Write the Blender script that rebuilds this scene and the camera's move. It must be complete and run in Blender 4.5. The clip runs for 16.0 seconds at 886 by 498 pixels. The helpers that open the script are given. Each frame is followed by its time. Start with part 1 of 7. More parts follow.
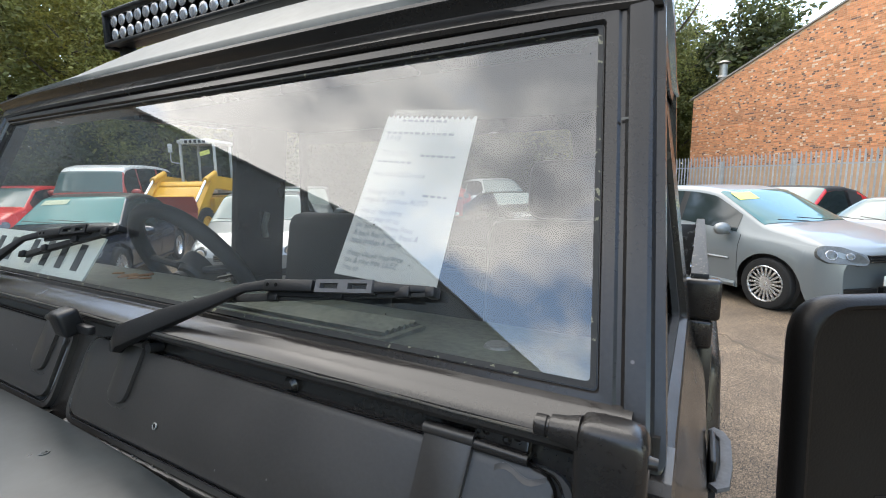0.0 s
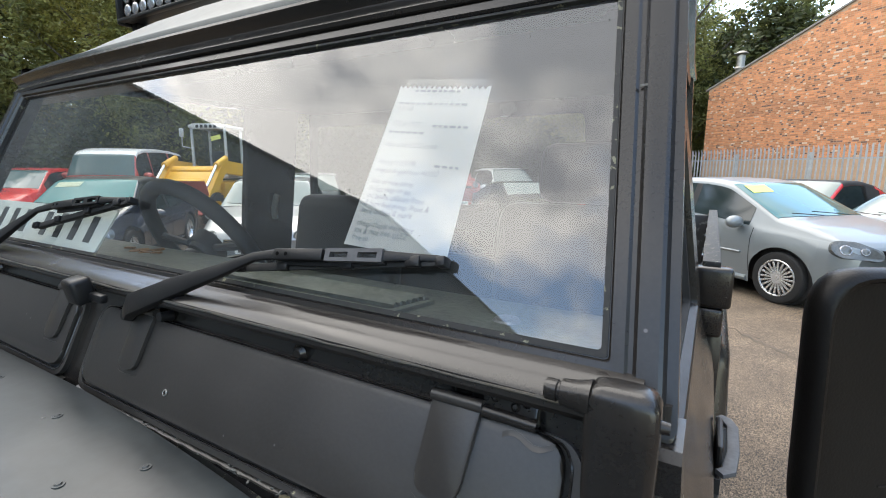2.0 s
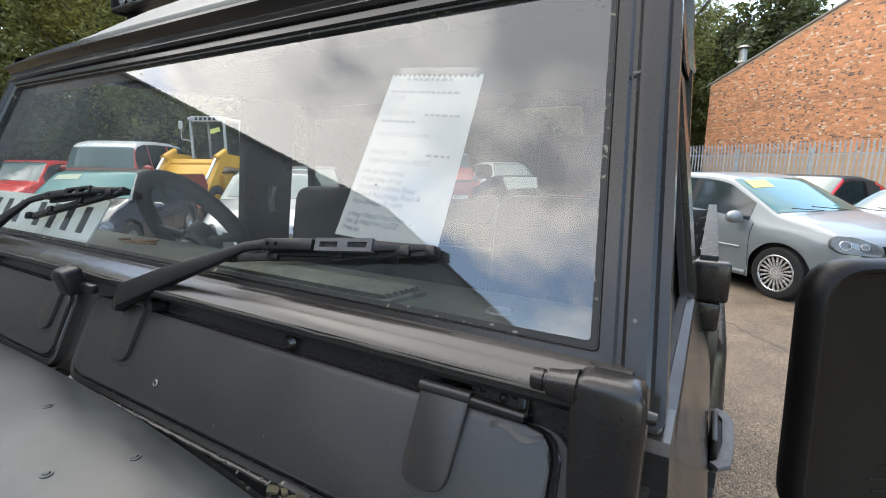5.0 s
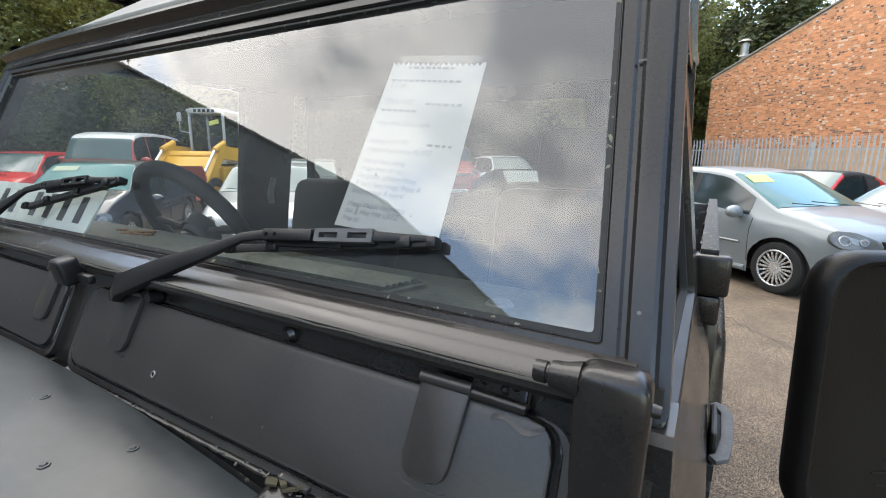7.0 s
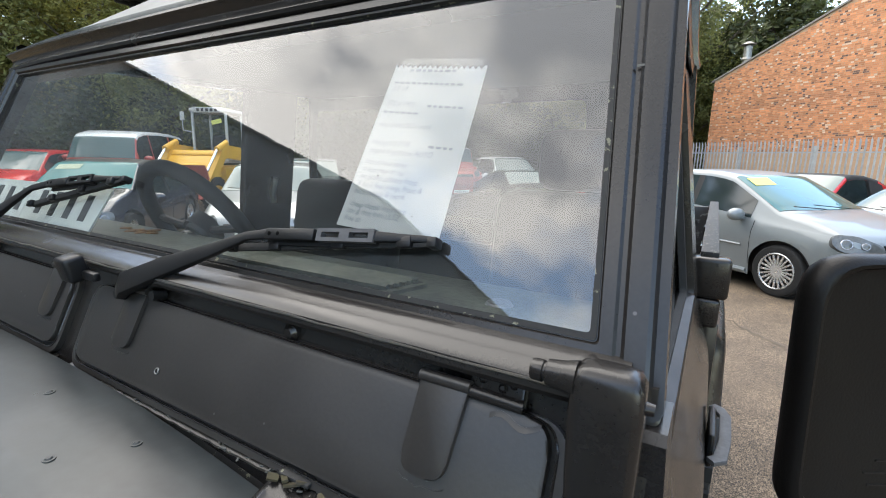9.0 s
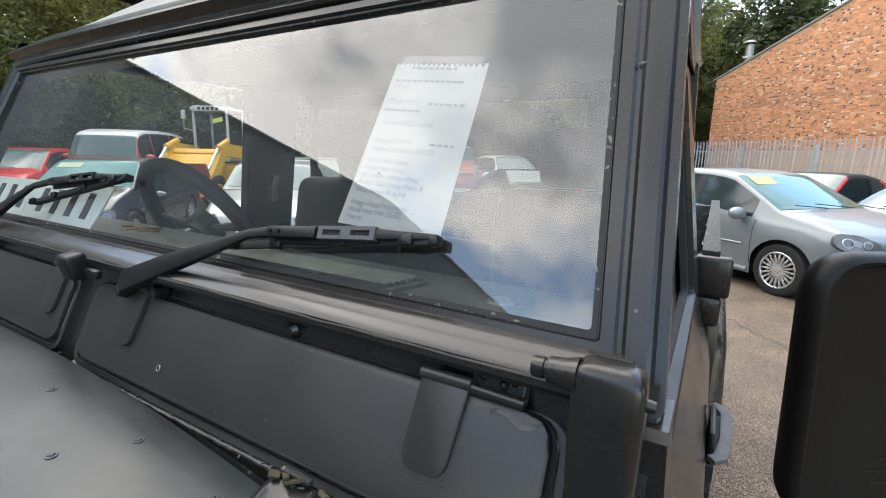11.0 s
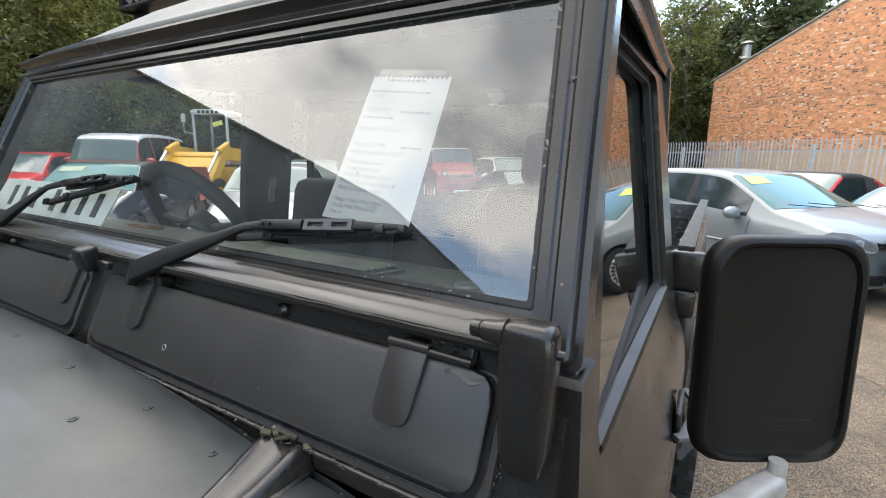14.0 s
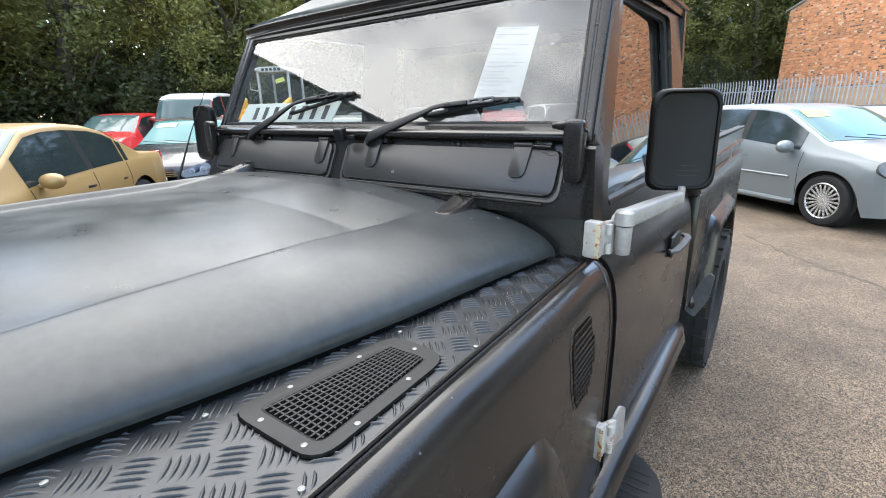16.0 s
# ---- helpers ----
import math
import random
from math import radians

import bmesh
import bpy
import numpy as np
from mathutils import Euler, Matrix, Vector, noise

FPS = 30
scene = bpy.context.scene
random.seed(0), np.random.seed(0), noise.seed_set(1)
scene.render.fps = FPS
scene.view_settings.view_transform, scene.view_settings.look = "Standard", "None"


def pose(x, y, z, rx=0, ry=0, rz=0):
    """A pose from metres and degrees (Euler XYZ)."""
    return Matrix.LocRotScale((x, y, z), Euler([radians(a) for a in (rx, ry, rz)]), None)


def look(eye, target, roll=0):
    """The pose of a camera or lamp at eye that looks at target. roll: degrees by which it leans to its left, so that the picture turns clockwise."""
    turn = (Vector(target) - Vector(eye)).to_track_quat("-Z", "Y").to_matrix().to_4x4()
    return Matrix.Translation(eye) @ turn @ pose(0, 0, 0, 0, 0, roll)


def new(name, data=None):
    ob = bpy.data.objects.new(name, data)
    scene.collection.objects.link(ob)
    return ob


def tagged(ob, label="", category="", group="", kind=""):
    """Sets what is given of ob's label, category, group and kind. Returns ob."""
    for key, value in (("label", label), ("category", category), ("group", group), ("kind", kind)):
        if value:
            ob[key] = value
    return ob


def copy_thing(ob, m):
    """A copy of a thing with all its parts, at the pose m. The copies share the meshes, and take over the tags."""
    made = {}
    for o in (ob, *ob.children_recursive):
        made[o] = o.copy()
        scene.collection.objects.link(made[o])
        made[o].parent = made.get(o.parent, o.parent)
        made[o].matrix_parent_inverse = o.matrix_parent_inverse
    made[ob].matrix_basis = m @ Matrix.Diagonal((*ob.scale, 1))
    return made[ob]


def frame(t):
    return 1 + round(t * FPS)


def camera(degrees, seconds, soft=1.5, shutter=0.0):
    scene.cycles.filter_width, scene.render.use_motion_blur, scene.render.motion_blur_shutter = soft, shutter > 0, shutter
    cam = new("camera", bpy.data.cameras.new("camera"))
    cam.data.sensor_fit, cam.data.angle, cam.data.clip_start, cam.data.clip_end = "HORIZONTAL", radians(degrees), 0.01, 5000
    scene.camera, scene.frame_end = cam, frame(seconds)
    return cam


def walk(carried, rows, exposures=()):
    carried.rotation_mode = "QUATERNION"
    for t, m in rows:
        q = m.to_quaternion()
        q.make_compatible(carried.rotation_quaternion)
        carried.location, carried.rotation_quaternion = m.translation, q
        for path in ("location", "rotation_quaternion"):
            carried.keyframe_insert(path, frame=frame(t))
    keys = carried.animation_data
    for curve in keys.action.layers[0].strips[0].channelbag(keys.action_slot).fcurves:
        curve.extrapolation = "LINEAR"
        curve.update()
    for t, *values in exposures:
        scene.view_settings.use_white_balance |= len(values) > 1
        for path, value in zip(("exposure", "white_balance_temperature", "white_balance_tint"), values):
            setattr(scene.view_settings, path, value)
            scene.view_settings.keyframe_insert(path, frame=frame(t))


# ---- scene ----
cam = camera(87.9, 16.0, soft=1.0)
PATH = [
    (0, (0.743, -0.338, 1.602), (-0.22, 1.39, 1.307), -0.6),
    (0.5, (0.742, -0.333, 1.592), (-0.226, 1.389, 1.284), -0.6),
    (1, (0.737, -0.336, 1.59), (-0.241, 1.379, 1.27), -0.4),
    (1.5, (0.738, -0.338, 1.584), (-0.249, 1.369, 1.252), -0.0),
    (2, (0.74, -0.338, 1.583), (-0.25, 1.366, 1.243), 0.3),
    (2.5, (0.743, -0.338, 1.583), (-0.248, 1.365, 1.237), 0.4),
    (3, (0.742, -0.334, 1.581), (-0.247, 1.369, 1.231), 0.4),
    (3.5, (0.742, -0.335, 1.583), (-0.245, 1.369, 1.233), 0.4),
    (4, (0.745, -0.331, 1.582), (-0.24, 1.374, 1.228), 0.4),
    (6.5, (0.746, -0.33, 1.575), (-0.244, 1.364, 1.189), 0.8),
    (7, (0.742, -0.327, 1.575), (-0.24, 1.371, 1.183), 0.8),
    (7.5, (0.745, -0.332, 1.575), (-0.233, 1.368, 1.183), 1.0),
    (8, (0.747, -0.334, 1.579), (-0.234, 1.365, 1.19), 1.1),
    (8.5, (0.746, -0.334, 1.576), (-0.239, 1.363, 1.188), 1.2),
    (9, (0.746, -0.332, 1.576), (-0.241, 1.363, 1.187), 1.2),
    (11.5, (0.746, -0.333, 1.575), (-0.244, 1.358, 1.177), 1.2),
    (12, (0.745, -0.334, 1.577), (-0.25, 1.354, 1.177), 1.0),
    (12.5, (0.746, -0.334, 1.575), (-0.254, 1.352, 1.178), 1.0),
    (13, (0.748, -0.334, 1.576), (-0.253, 1.352, 1.179), 0.9),
    (13.5, (0.75, -0.336, 1.576), (-0.244, 1.355, 1.188), 1.0),
    (13.8, (0.783, -0.357, 1.584), (-0.205, 1.339, 1.199), 0.8),
    (14, (0.811, -0.374, 1.575), (-0.181, 1.319, 1.188), 0.9),
    (14.2, (0.861, -0.404, 1.575), (-0.146, 1.277, 1.177), 0.7),
    (14.5, (0.981, -0.46, 1.556), (-0.058, 1.197, 1.139), 0.8),
    (15, (1.107, -0.605, 1.513), (0.042, 1.022, 1.046), 0.6),
    (15.5, (1.088, -0.798, 1.494), (0.026, 0.816, 0.977), -0.1),
    (16, (1.053, -0.985, 1.479), (-0.087, 0.553, 0.903), -1.1),
]
# the picture brightens and warms a little as the camera steps back
EXPOSURES = [(0, 2.69, 6700, 10), (13.4, 2.69, 6700, 10), (14.4, 2.88, 6800, 10), (15.1, 3.07, 6600, 10), (15.5, 3.05, 6500, 10), (16, 3.03, 6450, 10)]
walk(cam, [(t, look(eye, target, roll)) for t, eye, target, roll in PATH], EXPOSURES)

# ---- light ----
world = bpy.data.worlds.new("sky")
scene.world = world
world.use_nodes = True
wn, wl = world.node_tree.nodes, world.node_tree.links
wn.clear()
w_out, w_bg = wn.new("ShaderNodeOutputWorld"), wn.new("ShaderNodeBackground")
sky = wn.new("ShaderNodeTexSky")
sky.sky_type = "NISHITA"
sky.sun_disc = False
SUN_EL, SUN_AZ = radians(66), radians(318)      # azimuth clockwise from +y
sky.sun_elevation, sky.sun_rotation = SUN_EL, SUN_AZ
sky.air_density, sky.dust_density = 1.0, 0.8
coord, sep = wn.new("ShaderNodeTexCoord"), wn.new("ShaderNodeSeparateXYZ")
wl.new(coord.outputs["Generated"], sep.inputs[0])
plus = wn.new("ShaderNodeMath"); plus.operation = "ADD"; plus.inputs[1].default_value = 0.28
wl.new(sep.outputs["Z"], plus.inputs[0])
flat = wn.new("ShaderNodeVectorMath"); flat.operation = "DIVIDE"
wl.new(coord.outputs["Generated"], flat.inputs[0])
wl.new(plus.outputs[0], flat.inputs[1])
cloud = wn.new("ShaderNodeTexNoise")
cloud.inputs["Scale"].default_value, cloud.inputs["Detail"].default_value = 2.2, 5
cloud.inputs["Roughness"].default_value, cloud.inputs["Distortion"].default_value = 0.55, 0.25
shift = wn.new("ShaderNodeVectorMath"); shift.operation = "ADD"; shift.inputs[1].default_value = (3.1, 0.7, 0.0)
wl.new(flat.outputs[0], shift.inputs[0])
wl.new(shift.outputs[0], cloud.inputs["Vector"])
cover = wn.new("ShaderNodeValToRGB")
cover.color_ramp.elements[0].position, cover.color_ramp.elements[1].position = 0.43, 0.59
# thinner cloud towards the horizon
lift = wn.new("ShaderNodeMath"); lift.operation = "MULTIPLY_ADD"; lift.inputs[1].default_value = 0.75
wl.new(sep.outputs["Z"], lift.inputs[0])
wl.new(cloud.outputs["Fac"], lift.inputs[2])
# the cloud bank lies to the west, with a clearing to the east
bank = wn.new("ShaderNodeMath"); bank.operation = "MULTIPLY_ADD"; bank.inputs[1].default_value = -0.20
wl.new(sep.outputs["X"], bank.inputs[0])
wl.new(lift.outputs[0], bank.inputs[2])
drop = wn.new("ShaderNodeMath"); drop.operation = "SUBTRACT"; drop.inputs[1].default_value = 0.46
wl.new(bank.outputs[0], drop.inputs[0])
wl.new(drop.outputs[0], cover.inputs[0])
shade = wn.new("ShaderNodeTexNoise")
shade.inputs["Scale"].default_value, shade.inputs["Detail"].default_value = 4.2, 7
wl.new(shift.outputs[0], shade.inputs["Vector"])
tone = wn.new("ShaderNodeValToRGB")
tone.color_ramp.elements[0].position, tone.color_ramp.elements[1].position = 0.09, 0.52
tone.color_ramp.elements[0].color, tone.color_ramp.elements[1].color = (2.5, 2.6, 2.8, 1), (5.9, 5.85, 5.75, 1)
# bright low cloud in the west, heavier grey cloud overhead
heavy = wn.new("ShaderNodeMath"); heavy.operation = "MULTIPLY_ADD"; heavy.inputs[1].default_value = -0.35
wl.new(sep.outputs["X"], heavy.inputs[0])
deep = wn.new("ShaderNodeMath"); deep.operation = "MULTIPLY_ADD"
deep.inputs[1].default_value, deep.inputs[2].default_value = 2.0, 0.10
wl.new(shade.outputs["Fac"], deep.inputs[0])
wl.new(deep.outputs[0], heavy.inputs[2])
high = wn.new("ShaderNodeMath"); high.operation = "MULTIPLY_ADD"; high.inputs[1].default_value = -1.30
wl.new(sep.outputs["Z"], high.inputs[0])
wl.new(heavy.outputs[0], high.inputs[2])
wl.new(high.outputs[0], tone.inputs[0])
mixed = wn.new("ShaderNodeMixRGB")
wl.new(cover.outputs[0], mixed.inputs[0])
clear = wn.new("ShaderNodeMixRGB"); clear.blend_type = "MULTIPLY"; clear.inputs[0].default_value = 1.0
clear.inputs[2].default_value = (1.24, 1.18, 1.06, 1)
wl.new(sky.outputs[0], clear.inputs[1])
wl.new(clear.outputs[0], mixed.inputs[1])
wl.new(tone.outputs[0], mixed.inputs[2])
wl.new(mixed.outputs[0], w_bg.inputs[0])
w_bg.inputs[1].default_value = 0.14
wl.new(w_bg.outputs[0], w_out.inputs[0])

sun = new("sun", bpy.data.lights.new("sun", "SUN"))
sun.data.energy, sun.data.angle, sun.data.color = 0.55, radians(60), (1.0, 0.96, 0.90)
s_dir = Vector((math.sin(SUN_AZ) * math.cos(SUN_EL), math.cos(SUN_AZ) * math.cos(SUN_EL), math.sin(SUN_EL)))
sun.matrix_world = look(s_dir * 50, (0, 0, 0))

# ---- materials ----


def rgba(c):
    return (*c, 1.0)


def mat(name, base, rough=0.6, metal=0.0, vary=0.25, scale=6.0, fine=60.0, bump=0.1, rough_vary=0.12, second=None, island=0.0,
        per_object=0.0, coat=0.0, detail=6):
    """Principled paint, plastic, cloth or stone: colour varied at two scales, with a fine relief."""
    m = bpy.data.materials.new(name)
    m.use_nodes = True
    n, l = m.node_tree.nodes, m.node_tree.links
    b = n["Principled BSDF"]
    tc = n.new("ShaderNodeTexCoord")
    big, small = n.new("ShaderNodeTexNoise"), n.new("ShaderNodeTexNoise")
    big.inputs["Scale"].default_value, big.inputs["Detail"].default_value = scale, detail
    small.inputs["Scale"].default_value, small.inputs["Detail"].default_value = fine, 4
    l.new(tc.outputs["Object"], big.inputs["Vector"])
    l.new(tc.outputs["Object"], small.inputs["Vector"])
    two = n.new("ShaderNodeMixRGB")
    two.inputs[0].default_value = 0.45
    l.new(big.outputs["Fac"], two.inputs[1])
    l.new(small.outputs["Fac"], two.inputs[2])
    ramp = n.new("ShaderNodeValToRGB")
    lo = [c * (1 - vary) for c in base]
    hi = second or [min(1, c * (1 + vary)) for c in base]
    ramp.color_ramp.elements[0].position, ramp.color_ramp.elements[1].position = 0.3, 0.7
    ramp.color_ramp.elements[0].color, ramp.color_ramp.elements[1].color = rgba(lo), rgba(hi)
    l.new(two.outputs[0], ramp.inputs[0])
    colour = ramp.outputs[0]
    if island or per_object:
        hsv = n.new("ShaderNodeHueSaturation")
        rng = n.new("ShaderNodeMapRange")
        k = island or per_object
        rng.inputs["To Min"].default_value, rng.inputs["To Max"].default_value = 1 - k, 1 + k
        if island:
            l.new(n.new("ShaderNodeNewGeometry").outputs["Random Per Island"], rng.inputs["Value"])
        else:
            l.new(n.new("ShaderNodeObjectInfo").outputs["Random"], rng.inputs["Value"])
        l.new(rng.outputs[0], hsv.inputs["Value"])
        l.new(colour, hsv.inputs["Color"])
        colour = hsv.outputs[0]
    l.new(colour, b.inputs["Base Color"])
    b.inputs["Metallic"].default_value = metal
    rr = n.new("ShaderNodeMapRange")
    rr.inputs["To Min"].default_value, rr.inputs["To Max"].default_value = max(0.02, rough - rough_vary), min(1, rough + rough_vary)
    l.new(big.outputs["Fac"], rr.inputs["Value"])
    l.new(rr.outputs[0], b.inputs["Roughness"])
    if coat:
        b.inputs["Coat Weight"].default_value, b.inputs["Coat Roughness"].default_value = coat, 0.04
    if bump:
        bp = n.new("ShaderNodeBump")
        bp.inputs["Strength"].default_value, bp.inputs["Distance"].default_value = bump, 0.002
        l.new(small.outputs["Fac"], bp.inputs["Height"])
        l.new(bp.outputs[0], b.inputs["Normal"])
    return m


def glass(name, tint, gloss=0.10, edge=0.75, rough=0.01, dirt=0.0):
    """A pane: tinted and clear, with a mirror film that grows towards grazing angles, and some dust."""
    m = bpy.data.materials.new(name)
    m.use_nodes = True
    n, l = m.node_tree.nodes, m.node_tree.links
    n.clear()
    out, mix = n.new("ShaderNodeOutputMaterial"), n.new("ShaderNodeMixShader")
    tr, gl = n.new("ShaderNodeBsdfTransparent"), n.new("ShaderNodeBsdfGlossy")
    tr.inputs[0].default_value = rgba(tint)
    gl.inputs["Roughness"].default_value = rough
    face = n.new("ShaderNodeLayerWeight"); face.inputs["Blend"].default_value = 0.5
    lw = n.new("ShaderNodeMath"); lw.operation = "POWER"; lw.inputs[1].default_value = 4.0
    l.new(face.outputs["Facing"], lw.inputs[0])
    rng = n.new("ShaderNodeMapRange")
    rng.inputs["From Min"].default_value, rng.inputs["From Max"].default_value = 0.0, 1.0
    rng.inputs["To Min"].default_value, rng.inputs["To Max"].default_value = gloss, edge
    l.new(lw.outputs[0], rng.inputs["Value"])
    l.new(rng.outputs[0], mix.inputs[0])
    first = tr
    if dirt:
        df, dm = n.new("ShaderNodeBsdfDiffuse"), n.new("ShaderNodeMixShader")
        df.inputs[0].default_value = (0.5, 0.5, 0.48, 1)
        nz, rp = n.new("ShaderNodeTexNoise"), n.new("ShaderNodeMapRange")
        nz.inputs["Scale"].default_value, nz.inputs["Detail"].default_value = 5, 3
        rp.inputs["From Min"].default_value, rp.inputs["From Max"].default_value = 0.35, 0.75
        rp.inputs["To Min"].default_value, rp.inputs["To Max"].default_value = 0.0, dirt
        l.new(n.new("ShaderNodeTexCoord").outputs["Object"], nz.inputs["Vector"])
        l.new(nz.outputs["Fac"], rp.inputs["Value"])
        l.new(rp.outputs[0], dm.inputs[0])
        l.new(tr.outputs[0], dm.inputs[1])
        l.new(df.outputs[0], dm.inputs[2])
        first = dm
    l.new(first.outputs[0], mix.inputs[1])
    l.new(gl.outputs[0], mix.inputs[2])
    l.new(mix.outputs[0], out.inputs[0])
    return m


def worn(name, base, under, rough, amount=0.62, scale=9.0, metal=0.0, under_metal=0.0, bump=0.35, fine=90.0, lumps=0.0):
    """Paint with small chips and scuffs through which another colour shows."""
    m = mat(name, base, rough, metal, 0.22, scale, fine, bump, 0.1)
    n, l = m.node_tree.nodes, m.node_tree.links
    b = n["Principled BSDF"]
    old = b.inputs["Base Color"].links[0].from_socket
    tc = n.new("ShaderNodeTexCoord")
    chip = n.new("ShaderNodeTexNoise")
    chip.inputs["Scale"].default_value, chip.inputs["Detail"].default_value = scale * 3.1, 9
    chip.inputs["Roughness"].default_value = 0.62
    l.new(tc.outputs["Object"], chip.inputs["Vector"])
    rp = n.new("ShaderNodeMapRange")
    rp.inputs["From Min"].default_value, rp.inputs["From Max"].default_value = amount, amount + 0.025
    l.new(chip.outputs["Fac"], rp.inputs["Value"])
    mx = n.new("ShaderNodeMixRGB")
    l.new(rp.outputs[0], mx.inputs[0])
    l.new(old, mx.inputs[1])
    mx.inputs[2].default_value = rgba(under)
    l.new(mx.outputs[0], b.inputs["Base Color"])
    if lumps:
        # brushed-on paint: shallow dents and runs under the fine grain, and dust specks
        dent = n.new("ShaderNodeTexNoise")
        dent.inputs["Scale"].default_value, dent.inputs["Detail"].default_value = 6.5, 2
        l.new(tc.outputs["Object"], dent.inputs["Vector"])
        low = n.new("ShaderNodeBump")
        low.inputs["Strength"].default_value, low.inputs["Distance"].default_value = lumps, 0.006
        l.new(dent.outputs["Fac"], low.inputs["Height"])
        fine_bump = [q for q in n if q.bl_idname == "ShaderNodeBump" and q is not low][0]
        l.new(low.outputs[0], fine_bump.inputs["Normal"])
        dust = n.new("ShaderNodeTexVoronoi")
        dust.inputs["Scale"].default_value = 55.0
        l.new(tc.outputs["Object"], dust.inputs["Vector"])
        near = n.new("ShaderNodeMapRange")
        near.inputs["From Min"].default_value, near.inputs["From Max"].default_value = 0.10, 0.06
        l.new(dust.outputs["Distance"], near.inputs["Value"])
        pick = n.new("ShaderNodeMath"); pick.operation = "GREATER_THAN"; pick.inputs[1].default_value = 0.90
        split = n.new("ShaderNodeSeparateColor")
        l.new(dust.outputs["Color"], split.inputs[0])
        l.new(split.outputs[0], pick.inputs[0])
        both = n.new("ShaderNodeMath"); both.operation = "MULTIPLY"
        l.new(near.outputs[0], both.inputs[0])
        l.new(pick.outputs[0], both.inputs[1])
        specks = n.new("ShaderNodeMixRGB")
        l.new(both.outputs[0], specks.inputs[0])
        l.new(mx.outputs[0], specks.inputs[1])
        specks.inputs[2].default_value = rgba(under)
        l.new(specks.outputs[0], b.inputs["Base Color"])
    return m


BLACK = worn("satin_black_paint", (0.0135, 0.0120, 0.0110), (0.08, 0.072, 0.068), 0.245, 0.72, 8.0, bump=0.05, fine=260, lumps=0.22)
BLACK.node_tree.nodes["Principled BSDF"].inputs["IOR"].default_value = 1.44
# a lighter copy of BLACK: the light falling on the vent flaps, as colour
BLACK2 = worn("lit_black_paint", (0.0235, 0.0210, 0.0192), (0.10, 0.10, 0.095), 0.37, 0.72, 8.0, bump=0.05, fine=260, lumps=0.22)
TIPM = mat("scuffed_grey_rubber", (0.055, 0.056, 0.060), 0.6, 0, 0.4, 14, 120, 0.2)
ROOFM = mat("dull_grey_roof_paint", (0.060, 0.066, 0.062), 0.55, 0, 0.3, 4.0, 50, 0.05)
GRILLEM = mat("grey_black_plastic", (0.0115, 0.0115, 0.0115), 0.5, 0, 0.2, 12, 500, 0.1)
GRILLEM.node_tree.nodes["Principled BSDF"].inputs["IOR"].default_value = 1.33
BONNET = mat("satin_charcoal_paint", (0.0185, 0.0222, 0.0245), 0.35, 0, 0.34, 8.0, 60, 0.04, 0.20, second=(0.028, 0.0335, 0.0345))
BONNET.node_tree.nodes["Principled BSDF"].inputs["IOR"].default_value = 1.42
TRIM_IOR = 1.4
TRIM = mat("black_plastic", (0.0055, 0.0055, 0.006), 0.40, 0, 0.2, 12, 500, 0.12)
TRIM.node_tree.nodes["Principled BSDF"].inputs["IOR"].default_value = TRIM_IOR
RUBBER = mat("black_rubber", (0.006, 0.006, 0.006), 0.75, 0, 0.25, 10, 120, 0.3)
TYRE = mat("tyre_rubber", (0.008, 0.0077, 0.0075), 0.9, 0, 0.35, 8, 90, 0.4)
CHEQ = mat("black_chequer_plate", (0.018, 0.020, 0.022), 0.36, 0.0, 0.25, 9, 140, 0.15)
CHEQ.node_tree.nodes["Principled BSDF"].inputs["IOR"].default_value = 1.42
SILVER = worn("silver_painted_metal", (0.29, 0.28, 0.265), (0.26, 0.13, 0.05), 0.42, 0.66, 16.0, 0.25, bump=0.12)
RUST = worn("rusty_cream_paint", (0.34, 0.33, 0.305), (0.30, 0.11, 0.025), 0.5, 0.585, 13.0, bump=0.2)
BARE = mat("bare_screw_metal", (0.20, 0.20, 0.19), 0.55, 0.5, 0.3, 40, 200, 0.1)
# near-black without sheen, so its colour supplies the shade of gaps and holes
GAP = mat("gap_shade_rubber", (0.003, 0.003, 0.003), 0.95, 0, 0.2, 10, 120, 0.1)
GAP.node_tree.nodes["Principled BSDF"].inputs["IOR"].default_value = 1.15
SCUFF = worn("scraped_black_bed_paint", (0.020, 0.019, 0.018), (0.10, 0.10, 0.095), 0.5, 0.57, 11.0, bump=0.2)
CABIN = mat("dark_cabin_trim", (0.008, 0.008, 0.0085), 0.8, 0, 0.3, 6, 80, 0.3)
DASHM = mat("dusty_dashboard", (0.050, 0.055, 0.042), 0.75, 0, 0.45, 14, 120, 0.3, second=(0.115, 0.122, 0.092))
ORANGE = mat("faded_orange_dirt", (0.16, 0.075, 0.022), 0.8, 0, 0.4, 25, 90, 0.3)
PAPER = mat("white_lined_paper", (0.268, 0.272, 0.262), 0.75, 0, 0.02, 5, 90, 0.05)
INK = mat("grey_blue_ink", (0.135, 0.14, 0.16), 0.6, 0, 0.2, 30, 90, 0.0)
PLATEW = mat("old_white_plate", (0.50, 0.53, 0.49), 0.4, 0, 0.05, 8, 90, 0.05)
PLATEB = mat("plate_black", (0.012, 0.014, 0.016), 0.35, 0, 0.2, 20, 90, 0.0)
SEAL = worn("cracked_screen_seal", (0.010, 0.010, 0.010), (0.15, 0.145, 0.10), 0.7, 0.61, 30.0, bump=0.6)
FLAKE = mat("pale_paint_flakes", (0.055, 0.055, 0.050), 0.8, 0, 0.5, 60, 200, 0.1, second=(0.10, 0.10, 0.09))
